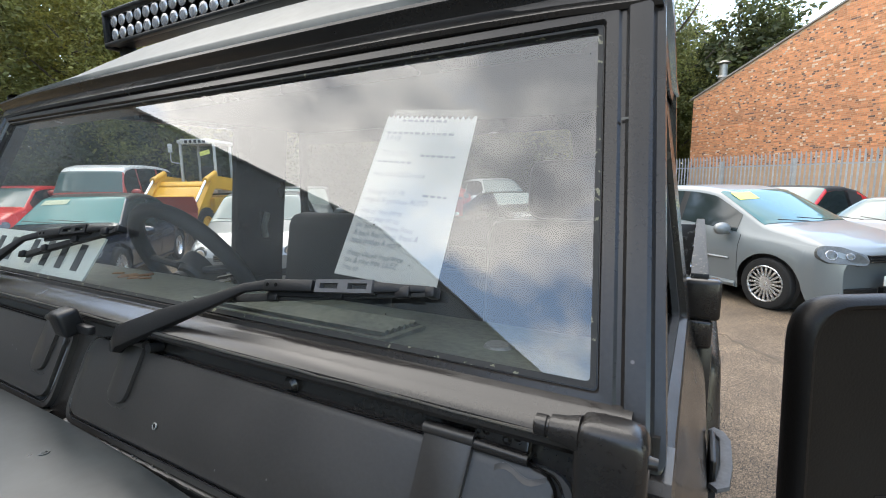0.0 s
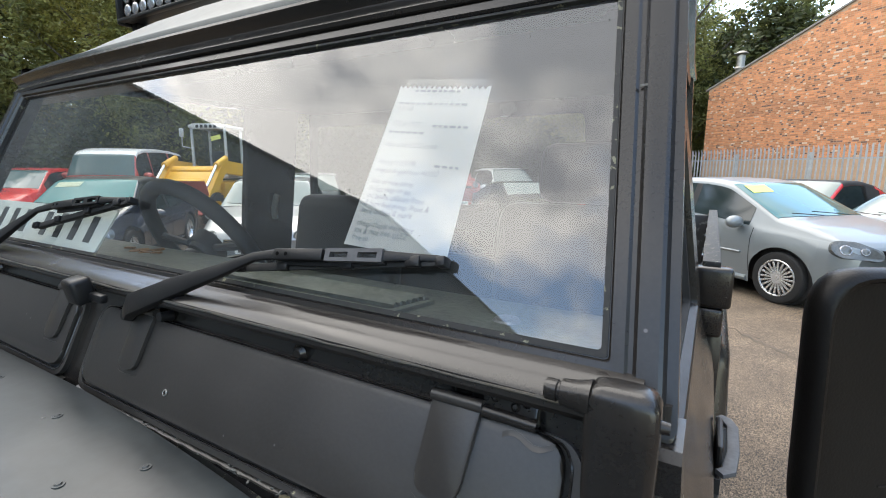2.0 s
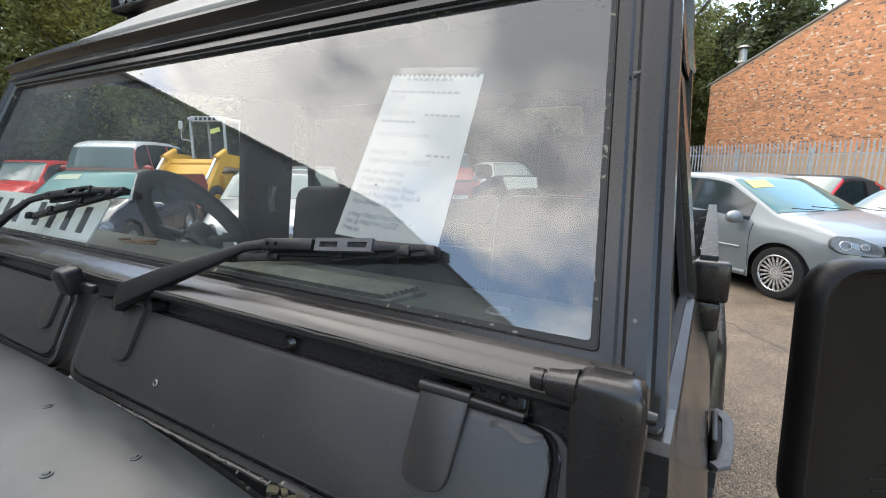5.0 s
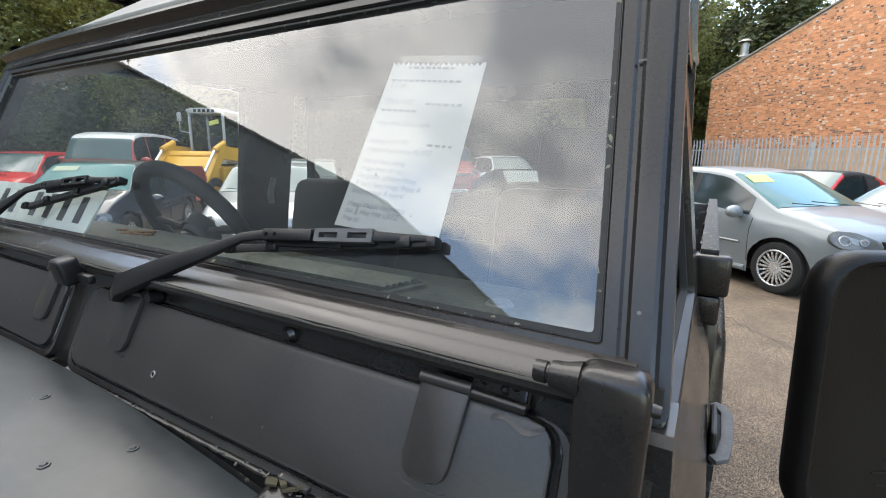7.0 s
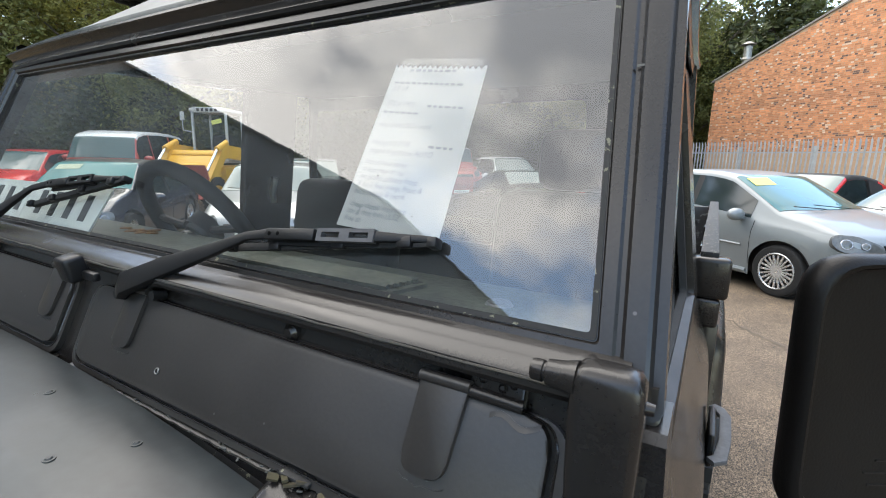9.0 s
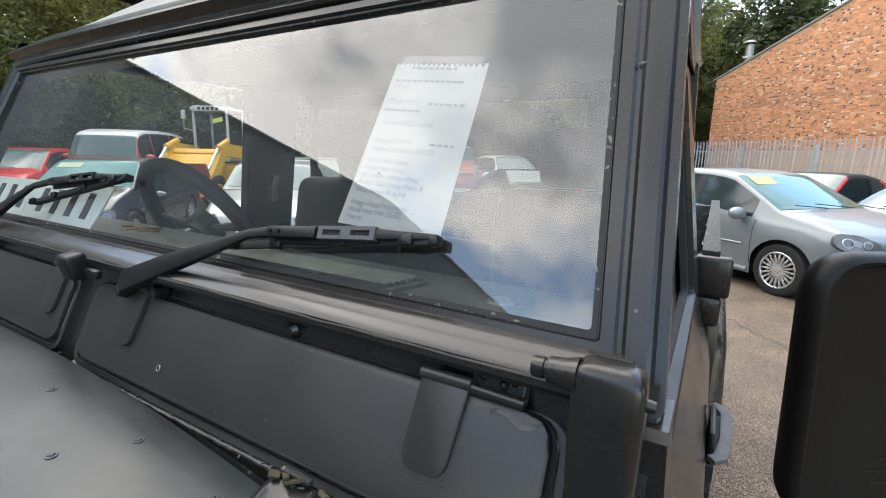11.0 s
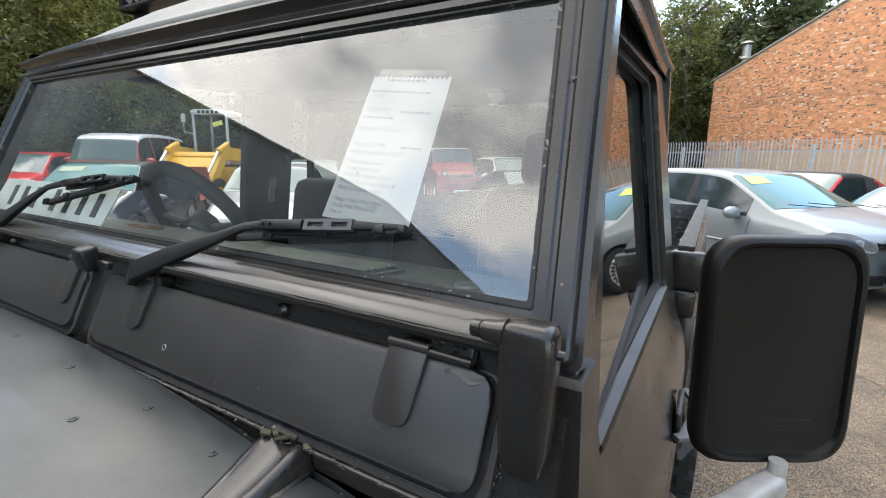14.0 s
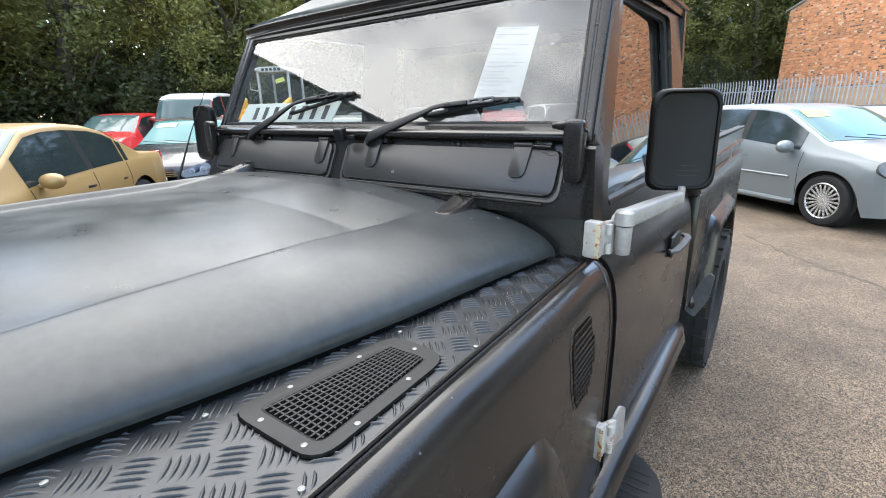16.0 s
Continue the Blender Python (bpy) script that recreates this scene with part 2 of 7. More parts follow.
STAIN = mat("tan_stained_edge", (0.11, 0.095, 0.065), 0.8, 0, 0.6, 30, 120, 0.3, second=(0.03, 0.03, 0.03))
WGLASS = glass("windscreen_glass", (0.95, 0.965, 0.955), 0.122, 0.80, 0.0, 0.062)
CLEAR = glass("clear_inner_face", (1.0, 1.0, 1.0), 0.0, 0.0)
DGLASS = glass("door_glass", (0.55, 0.57, 0.56), 0.20, 0.9, 0.008, 0.02)
CGLASS = glass("clear_glass", (0.97, 0.98, 0.975), 0.03, 0.7, 0.01, 0.01)
RGLASS = glass("tinted_rear_glass", (0.66, 0.68, 0.67), 0.008, 0.3, 0.0)
REFLECT = mat("faceted_lamp_reflector", (0.36, 0.36, 0.37), 0.22, 0.7, 0.4, 60, 200, 0.0)
LENS = mat("reflector_chrome", (0.80, 0.80, 0.78), 0.12, 1.0, 0.08, 20, 90, 0.0)
MIRROR_BACK = mat("dark_mirror_plastic", (0.0045, 0.0040, 0.0037), 0.42, 0, 0.2, 12, 500, 0.12)
MIRROR_BACK.node_tree.nodes["Principled BSDF"].inputs["IOR"].default_value = 1.27
SEAT = mat("black_seat_vinyl", (0.009, 0.009, 0.0095), 0.62, 0, 0.25, 5, 120, 0.25)

# ---- building tools ----


def part(name, bm, material, parent=None, label="", smooth=True, angle=40):
    me = bpy.data.meshes.new(name)
    bmesh.ops.recalc_face_normals(bm, faces=bm.faces)
    bm.to_mesh(me)
    bm.free()
    if smooth:
        me.shade_smooth()
        me.set_sharp_from_angle(angle=radians(angle))
    for m in (material if isinstance(material, (list, tuple)) else [material]):
        me.materials.append(m)
    ob = new(name, me)
    ob.parent = parent
    if label:
        ob["label"] = label
    return ob


def empty(name, label, category, group="", at=(0, 0, 0), kind="", rz=0.0):
    ob = new(name)
    ob.empty_display_size = 0.1
    ob.matrix_basis = pose(*at, 0, 0, rz)
    return tagged(ob, label, category, group, kind)


def box(bm, c, s, rot=None, bevel=0.0, seg=2):
    m = Matrix.Translation(c) @ (rot or Matrix.Identity(4)) @ Matrix.Diagonal((*s, 1))
    made = bmesh.ops.create_cube(bm, size=1.0, matrix=m)["verts"]
    if bevel:
        edges = {e for v in made for e in v.link_edges}
        bmesh.ops.bevel(bm, geom=list(edges), offset=bevel, segments=seg, profile=0.5, affect="EDGES")
    return bm


def rod(bm, p0, p1, r0, r1=None, n=14, caps=True):
    p0, p1 = Vector(p0), Vector(p1)
    d = p1 - p0
    m = Matrix.Translation((p0 + p1) / 2) @ d.to_track_quat("Z", "Y").to_matrix().to_4x4()
    bmesh.ops.create_cone(bm, cap_ends=caps, segments=n, radius1=r0, radius2=r0 if r1 is None else r1, depth=d.length, matrix=m)
    return bm


def tube(bm, pts, r, n=10, closed=False):
    """A round bar along a line of points; r may be one radius or one for each point."""
    pts = [Vector(p) for p in pts]
    rings = []
    up = Vector((0, 0, 1))
    count = len(pts)
    for i, p in enumerate(pts):
        a = pts[i - 1] if (i or closed) else p
        b = pts[(i + 1) % count] if (i < count - 1 or closed) else p
        t = (b - a).normalized()
        side = t.cross(up)
        side = side.normalized() if side.length > 1e-4 else t.cross(Vector((1, 0, 0))).normalized()
        top = side.cross(t)
        rad = r[i] if isinstance(r, (list, tuple)) else r
        rings.append([bm.verts.new(p + (side * math.cos(q) + top * math.sin(q)) * rad) for q in [2 * math.pi * k / n for k in range(n)]])
    for i in range(count if closed else count - 1):
        a, b = rings[i], rings[(i + 1) % count]
        for k in range(n):
            bm.faces.new((a[k], a[(k + 1) % n], b[(k + 1) % n], b[k]))
    if not closed:
        bm.faces.new(rings[0])
        bm.faces.new(rings[-1])
    return bm


def sheet(bm, grid, thick=0.0, inward=(0, 0, -1)):
    """A surface from rows of points; with thick, a closed shell offset along inward."""
    inw = Vector(inward) * thick
    top = [[bm.verts.new(p) for p in row] for row in grid]
    for a, b in zip(top, top[1:]):
        for k in range(len(a) - 1):
            bm.faces.new((a[k], a[k + 1], b[k + 1], b[k]))
    if thick:
        low = [[bm.verts.new(Vector(p) + inw) for p in row] for row in grid]
        for a, b in zip(low, low[1:]):
            for k in range(len(a) - 1):
                bm.faces.new((a[k], b[k], b[k + 1], a[k + 1]))
        edge_t = top[0] + [r[-1] for r in top[1:]] + top[-1][-2::-1] + [r[0] for r in top[-2:0:-1]]
        edge_l = low[0] + [r[-1] for r in low[1:]] + low[-1][-2::-1] + [r[0] for r in low[-2:0:-1]]
        for k in range(len(edge_t)):
            j = (k + 1) % len(edge_t)
            bm.faces.new((edge_t[k], edge_l[k], edge_l[j], edge_t[j]))
    return bm


def rounded(corners, radius, n=5):
    """A polygon of 2D corners with each corner rounded."""
    out = []
    c = [Vector(p) for p in corners]
    rs = radius if isinstance(radius, (list, tuple)) else [radius] * len(c)
    for i, p in enumerate(c):
        a, b = (c[i - 1] - p), (c[(i + 1) % len(c)] - p)
        r = min(rs[i], a.length * 0.49, b.length * 0.49)
        p0, p1 = p + a.normalized() * r, p + b.normalized() * r
        for k in range(n + 1):
            t = k / n
            out.append(p0 * (1 - t) ** 2 + p * 2 * t * (1 - t) + p1 * t * t)
    return out


def slab(bm, pts, put, thick, bevel=0.0):
    """A plate with the outline pts (2D), laid by put(u, v, w), from w = 0 to w = thick."""
    a = [bm.verts.new(put(p[0], p[1], 0.0)) for p in pts]
    b = [bm.verts.new(put(p[0], p[1], thick)) for p in pts]
    bm.faces.new(a)
    f = bm.faces.new(b)
    for k in range(len(pts)):
        j = (k + 1) % len(pts)
        bm.faces.new((a[k], a[j], b[j], b[k]))
    if bevel:
        bmesh.ops.bevel(bm, geom=list(f.edges), offset=bevel, segments=2, profile=0.6, affect="EDGES")
    return bm


def ring_slab(bm, outer, inner, put, thick):
    """A ring between two outlines of the same count."""
    rows = [[bm.verts.new(put(p[0], p[1], w)) for p in line] for line, w in ((outer, 0), (outer, thick), (inner, thick), (inner, 0))]
    n = len(outer)
    for i in range(4):
        a, b = rows[i], rows[(i + 1) % 4]
        for k in range(n):
            j = (k + 1) % n
            bm.faces.new((a[k], a[j], b[j], b[k]))
    return bm


def bar(bm, pts, widths, thicks, out, r=0.3):
    """A flat bar swept along points, with a rounded section; out is the way its broad face looks."""
    out = Vector(out)
    pts = [Vector(p) for p in pts]
    grid = []
    for i, (p, w, t) in enumerate(zip(pts, widths, thicks)):
        d = (pts[min(i + 1, len(pts) - 1)] - pts[max(i - 1, 0)]).normalized()
        side = out.cross(d).normalized()
        up = d.cross(side).normalized()
        c = rounded([(-w / 2, -t / 2), (w / 2, -t / 2), (w / 2, t / 2), (-w / 2, t / 2)], min(w, t) * r, 2)
        grid.append([p + side * q.x + up * q.y for q in c + [c[0]]])
    sheet(bm, grid)
    for row in (grid[0], grid[-1]):
        bm.faces.new([bm.verts.new(p) for p in row[:-1]])
    bmesh.ops.remove_doubles(bm, verts=bm.verts, dist=0.00005)
    return bm


def lerp(a, b, t):
    return a + (b - a) * t


def curve(points, x):
    """Smooth interpolation through sorted (x, value) pairs."""
    if x <= points[0][0]:
        return points[0][1]
    for (x0, v0), (x1, v1) in zip(points, points[1:]):
        if x <= x1:
            return lerp(v0, v1, (x - x0) / (x1 - x0))
    return points[-1][1]


def smooth(a, b, x):
    t = min(1, max(0, (x - a) / (b - a)))
    return t * t * (3 - 2 * t)


def word_mesh(text, size, shear=0.25):
    """Flat letters as a bmesh, from the built-in font."""
    cu = bpy.data.curves.new("letters", "FONT")
    cu.body, cu.size, cu.shear, cu.offset = text, size, shear, 0.0
    ob = bpy.data.objects.new("letters", cu)
    scene.collection.objects.link(ob)
    me = bpy.data.meshes.new_from_object(ob.evaluated_get(bpy.context.evaluated_depsgraph_get()))
    bm = bmesh.new()
    bm.from_mesh(me)
    bpy.data.objects.remove(ob)
    bpy.data.curves.remove(cu)
    bpy.data.meshes.remove(me)
    return bm

# ---- the setting ----
ASPHALT = mat("worn_tarmac", (0.101, 0.073, 0.0475), 0.85, 0, 0.22, 0.55, 210, 0.9, 0.08, detail=9)
nt = ASPHALT.node_tree
n, l = nt.nodes, nt.links
b = n["Principled BSDF"]
old = b.inputs["Base Color"].links[0].from_socket
tc = n.new("ShaderNodeTexCoord")
vor = n.new("ShaderNodeTexVoronoi"); vor.inputs["Scale"].default_value = 230
l.new(tc.outputs["Object"], vor.inputs["Vector"])
grit = n.new("ShaderNodeMixRGB"); grit.blend_type = "OVERLAY"; grit.inputs[0].default_value = 0.85
l.new(old, grit.inputs[1])
l.new(vor.outputs["Color"], n.new("ShaderNodeRGBToBW").inputs[0])
bw = [q for q in n if q.bl_idname == "ShaderNodeRGBToBW"][0]
sharp = n.new("ShaderNodeMapRange")
sharp.inputs["From Min"].default_value, sharp.inputs["From Max"].default_value = 0.28, 0.72
l.new(bw.outputs[0], sharp.inputs["Value"])
l.new(sharp.outputs[0], grit.inputs[2])
patch = n.new("ShaderNodeTexNoise"); patch.inputs["Scale"].default_value, patch.inputs["Detail"].default_value = 2.2, 7
l.new(tc.outputs["Object"], patch.inputs["Vector"])
pr = n.new("ShaderNodeMapRange")
pr.inputs["From Min"].default_value, pr.inputs["From Max"].default_value = 0.35, 0.65
pr.inputs["To Min"].default_value, pr.inputs["To Max"].default_value = 0.78, 1.18
l.new(patch.outputs["Fac"], pr.inputs["Value"])
mul = n.new("ShaderNodeMixRGB"); mul.blend_type = "MULTIPLY"; mul.inputs[0].default_value = 1.0
l.new(grit.outputs[0], mul.inputs[1])
l.new(pr.outputs[0], mul.inputs[2])
# coarser chippings, worn bare in places
chips = n.new("ShaderNodeTexVoronoi"); chips.inputs["Scale"].default_value = 75
l.new(tc.outputs["Object"], chips.inputs["Vector"])
chip_bw = n.new("ShaderNodeSeparateColor")
l.new(chips.outputs["Color"], chip_bw.inputs[0])
spread = n.new("ShaderNodeMapRange")
spread.inputs["To Min"].default_value, spread.inputs["To Max"].default_value = 0.74, 1.28
l.new(chip_bw.outputs[0], spread.inputs["Value"])
chip_mul = n.new("ShaderNodeMixRGB"); chip_mul.blend_type = "MULTIPLY"; chip_mul.inputs[0].default_value = 1.0
l.new(mul.outputs[0], chip_mul.inputs[1])
l.new(spread.outputs[0], chip_mul.inputs[2])
l.new(chip_mul.outputs[0], b.inputs["Base Color"])
CRACK = mat("dark_tarmac_seam", (0.070, 0.054, 0.038), 0.9, 0, 0.6, 14, 110, 1.0)

bm = bmesh.new()
bmesh.ops.create_grid(bm, x_segments=40, y_segments=40, size=400)
ground = tagged(part("ground", bm, ASPHALT, None, smooth=False), "worn grey-brown tarmac yard strewn with fine grit", "ground", kind="structure")
# a broken seam across the yard
bm = bmesh.new()
rnd = random.Random(4)
pts = [(0.80, 5.35), (1.02, 5.02), (1.26, 4.72), (1.48, 4.42), (1.62, 4.30), (1.78, 4.16), (1.93, 3.98), (2.08, 3.80), (2.45, 3.55), (3.1, 3.2)]
fine = []
for (x0, y0), (x1, y1) in zip(pts, pts[1:]):
    for k in range(6):
        fine.append((lerp(x0, x1, k / 6) + rnd.gauss(0, 0.014), lerp(y0, y1, k / 6) + rnd.gauss(0, 0.030)))
grid = []
for k, (x, y) in enumerate(fine):
    w = rnd.uniform(0.012, 0.060) * (0.5 if k < 8 else 1)
    grid.append([(x, y - w, 0.0005), (x + 0.004, y + rnd.gauss(0, w / 3), 0.006), (x, y + w * rnd.uniform(0.5, 1.4), 0.0005)])
sheet(bm, grid)
tagged(part("tarmac_seam", bm, CRACK, None, smooth=False), "ragged dark seam in the tarmac", "crack", kind="structure")

# brick gable
BRICK = mat("mixed_red_bricks", (0.54, 0.225, 0.102), 0.85, 0, 0.2, 3.0, 30, 0.5, island=0.30)
PALE_BRICK = mat("pale_bricks", (0.60, 0.43, 0.30), 0.85, 0, 0.15, 9, 30, 0.5, island=0.15)
BURNT = mat("burnt_bricks", (0.17, 0.095, 0.07), 0.85, 0, 0.3, 9, 30, 0.5, island=0.3)
MORTAR = mat("lime_mortar", (0.45, 0.29, 0.18), 0.95, 0, 0.18, 4, 60, 0.4)
COPING = mat("weathered_verge", (0.20, 0.18, 0.155), 0.9, 0, 0.3, 6, 40, 0.5)
SLATE = mat("dark_roof_slate", (0.07, 0.068, 0.066), 0.7, 0, 0.3, 5, 40, 0.4)
LIME = mat("old_lime_patch", (0.55, 0.50, 0.42), 0.9, 0, 0.2, 6, 40, 0.3)
wall_o, wall_t, wall_n = Vector((0.123, 29.03, 0)), Vector((0.760, -0.650, 0)), Vector((-0.650, -0.760, 0))
APEX, SPAN, EAVE = 7.99, 15.97, 5.86


def verge(s_):
    return EAVE + 0.381 * (s_ if s_ < APEX else SPAN - s_)


def on_wall(s_, z, w):
    return wall_o + wall_t * s_ + wall_n * w + Vector((0, 0, z))


hall = empty("brick_building", "old red-brick gabled building with mottled pale and burnt bricks", "building")
bm = bmesh.new()
slab(bm, [(0, 0), (SPAN, 0), (SPAN, EAVE), (APEX, verge(APEX)), (0, EAVE)], lambda u, v, w: on_wall(u, v, -w), 9.0)
part("wall", bm, MORTAR, hall, "red-brown gable wall", smooth=False)
rnd = random.Random(11)
stock = {m.name: (m, bmesh.new()) for m in (BRICK, PALE_BRICK, BURNT)}
near_bricks = []
course, length = 0.0755, 0.2275
for r in range(int(9.2 / course)):
    z = r * course
    if z < 2.1:
        continue
    cut = -rnd.uniform(0.0, length)
    while True:
        ln = length if rnd.random() < 0.36 else length / 2
        a = cut
        cut += ln
        if a > SPAN - 0.02:
            break
        a0, a1 = max(a + 0.006, 0.0), min(a + ln - 0.006, SPAN)
        top = min(verge(a0), verge(a1)) - 0.06
        if a1 - a0 < 0.04 or z + course > top:
            continue
        q = rnd.random()
        m = PALE_BRICK if q < (0.11 if ln < length else 0.03) else BURNT if q < (0.23 if ln < length else 0.045) else BRICK
        d = rnd.uniform(0.003, 0.010)
        if 4.2 < z < 5.4 and 1.5 < a0 < 8.0 and len(near_bricks) < 290:
            near_bricks.append((a0, a1, z, d, m))
            continue
        b2 = stock[m.name][1]
        lo = [b2.verts.new(on_wall(u, v, 0)) for u, v in ((a0, z), (a1, z), (a1, z + course - 0.012), (a0, z + course - 0.012))]
        hi = [b2.verts.new(on_wall(u, v, d)) for u, v in ((a0 + .003, z + .002), (a1 - .003, z + .002), (a1 - .003, z + course - 0.014), (a0 + .003, z + course - 0.014))]
        b2.faces.new(hi)
        for i in range(4):
            j = (i + 1) % 4
            b2.faces.new((lo[i], lo[j], hi[j], hi[i]))
for m, b2 in stock.values():
    tagged(part("brickwork", b2, m, hall, smooth=False), kind="stuff")
BRICK_O = mat("mixed_red_brick_piece", (0.48, 0.205, 0.098), 0.85, 0, 0.2, 3.0, 30, 0.5, per_object=0.34)
shared = {}
for a0, a1, z, d, m in near_bricks:
    key = (round(a1 - a0, 3), m.name)
    if key not in shared:
        b2 = bmesh.new()
        wd = a1 - a0
        box(b2, (wd / 2, 0.0, (course - 0.012) / 2), (wd, 0.012, course - 0.012), bevel=0.002, seg=1)
        me = bpy.data.meshes.new("brick")
        b2.to_mesh(me)
        b2.free()
        me.materials.append(BRICK_O if m is BRICK else m)
        shared[key] = me
    ob = new("brick", shared[key])
    ob.parent = hall
    ob.matrix_basis = Matrix.Translation(on_wall(a0, z, d - 0.004)) @ pose(0, 0, 0, 0, 0, math.degrees(math.atan2(wall_t.y, wall_t.x)))
for s0, s1 in ((-0.15, APEX), (SPAN + 0.15, APEX)):
    bm = bmesh.new()
    slab(bm, [(s0, verge(s0) - 0.02), (s1, verge(s1) - 0.02), (s1, verge(s1) + 0.07), (s0, verge(s0) + 0.07)], lambda u, v, w: on_wall(u, v, 0.07 - w), 0.22)
    part("verge", bm, COPING, hall, "weathered verge tiles", smooth=False)
    bm = bmesh.new()
    slab(bm, [(s0, verge(s0) + 0.02), (s1, verge(s1) + 0.02), (s1, verge(s1) + 0.055), (s0, verge(s0) + 0.055)], lambda u, v, w: on_wall(u, v, -0.16 - w), 8.8)
    part("roof", bm, SLATE, hall, smooth=False)
bm = bmesh.new()
slab(bm, [(9.0, 5.86), (10.35, 5.86), (10.35, 6.98), (9.0, 6.98)], lambda u, v, w: on_wall(u, v, w), 0.014)
part("lime_patch", bm, LIME, hall, smooth=False)
STEEL = mat("dull_flue_steel", (0.30, 0.28, 0.25), 0.45, 0.8, 0.3, 8, 60, 0.1)
bm = bmesh.new()
f0 = on_wall(1.01, 6.13, -0.8)
rod(bm, f0, f0 + Vector((0, 0, 1.32)), 0.19, None, 16)
rod(bm, f0 + Vector((0, 0, 0.68)), f0 + Vector((0, 0, 0.78)), 0.27, 0.24, 16)
rod(bm, f0 + Vector((0, 0, 1.40)), f0 + Vector((0, 0, 1.54)), 0.36, 0.11, 16)
rod(bm, f0 + Vector((0, 0, 1.28)), f0 + Vector((0, 0, 1.42)), 0.11, None, 8)
part("flue", bm, STEEL, hall, "steel flue with a cowl")

# palisade fence
GALV = mat("dull_galvanised_steel", (0.36, 0.37, 0.365), 0.55, 0.25, 0.25, 5, 60, 0.15, per_object=0.14)
fence = empty("palisade_fence", "galvanised steel palisade fence with curved pale tops", "fence")
f_o, f_t, f_n = Vector((0.54, 22.67, 0)), Vector((0.760, -0.650, 0)), Vector((-0.650, -0.760, 0))
pale_bm = bmesh.new()
cols = [(-0.032, 0.0), (-0.022, 0.004), (-0.012, 0.018), (0.012, 0.018), (0.022, 0.004), (0.032, 0.0)]
grid = []
for z, k, lean in ((0.05, 1, 0), (1.2, 1, 0), (2.22, 1, 0), (2.29, 1, 0.002), (2.35, 1.0, 0.008), (2.39, 0.95, 0.018), (2.43, 0.6, 0.024), (2.47, 0.10, 0.030)):
    grid.append([(x * k, -y - lean, z) for x, y in cols])
sheet(pale_bm, grid, 0.004, (0, 1, 0))
pale = part("pale", pale_bm, GALV, fence)
ang = math.degrees(math.atan2(f_t.y, f_t.x))
count = 0
SPACE = 0.155
for k in range(-28, 112):
    p = f_o + f_t * (SPACE * k + 0.03)
    ob = pale if count == 0 else new("pale", pale.data)
    ob.parent = fence
    ob.matrix_basis = pose(p.x, p.y, 0, rz=ang)
    count += 1
bm = bmesh.new()
box(bm, (0, 0.06, 1.04), (0.13, 0.06, 2.42), bevel=0.006)
post = part("fence_post", bm, GALV, fence)
for i, k in enumerate(range(-28, 113, 18)):
    p = f_o + f_t * (SPACE * k - 0.045)
    ob = post if i == 0 else new("fence_post", post.data)
    ob.parent = fence
    ob.matrix_basis = pose(p.x, p.y, 0, rz=ang)
for z in (0.40, 2.02):
    bm = bmesh.new()
    a, b_ = f_o + f_t * (SPACE * -28.5), f_o + f_t * (SPACE * 112)
    for dz, dy, sz in ((0, 0.006, (1, 0.006, 0.05)), (0.022, 0.025, (1, 0.04, 0.006))):
        c = (a + b_) / 2 - f_n * (0.01 + dy)
        box(bm, (c.x, c.y, z + dz), ((b_ - a).length, sz[1], sz[2]), pose(0, 0, 0, rz=ang))
    part("fence_rail", bm, GALV, fence)

# the tall dark shed in front of the pickup, seen in its glass only
SHED = mat("dark_sheet_cladding", (0.145, 0.152, 0.143), 0.75, 0, 0.3, 1.0, 12, 0.3)
shed = empty("dark_shed", "tall shed clad in plain dark sheet", "building")
sn, st = Vector((-0.731, -0.682, 0)), Vector((-0.682, 0.731, 0))
bm = bmesh.new()
D_S, APEX_S = 9.0, -0.4


def shed_top(a):
    return 7.30 - (0.12 if a > APEX_S else 0.21) * abs(a - APEX_S)


grid = []
for k in range(161):
    a = lerp(-12.0, 8.2, k / 160)
    p = Vector((0.3, 0.05, 0)) + sn * (D_S + 0.004 * (k % 2)) + st * a
    grid.append([(p.x, p.y, 0), (p.x, p.y, shed_top(a))])
sheet(bm, grid, 6.0, sn)
part("cladding", bm, SHED, shed, smooth=False)
bm = bmesh.new()
sheet(bm, [[Vector((0.3, 0.05, shed_top(a) + 0.01)) + sn * (D_S + d) + st * a for d in (-0.06, 6.1)] for a in (-12.1, APEX_S, 8.3)], 0.05)
part("roof_sheet", bm, SHED, shed, smooth=False)

# ---- trees ----
BARK = mat("tree_bark", (0.085, 0.068, 0.050), 0.9, 0, 0.35, 5, 30, 0.8)


def leaf_material(name, base, second):
    m = mat(name, base, 0.55, 0, 0.3, 0.5, 6, 0.0, 0.1, second=second, island=0.35)
    n, l = m.node_tree.nodes, m.node_tree.links
    b, out = n["Principled BSDF"], n["Material Output"]
    tr, mx = n.new("ShaderNodeBsdfTranslucent"), n.new("ShaderNodeMixShader")
    l.new(b.inputs["Base Color"].links[0].from_socket, tr.inputs[0])
    mx.inputs[0].default_value = 0.46
    l.new(b.outputs[0], mx.inputs[1])
    l.new(tr.outputs[0], mx.inputs[2])
    l.new(mx.outputs[0], out.inputs[0])
    return m


LEAF_A = leaf_material("green_leaves", (0.160, 0.172, 0.042), (0.29, 0.28, 0.085))
LEAF_B = leaf_material("dark_green_leaves", (0.135, 0.152, 0.042), (0.25, 0.25, 0.078))
LEAF_C = leaf_material("yellow_green_leaves", (0.150, 0.155, 0.030), (0.26, 0.235, 0.055))


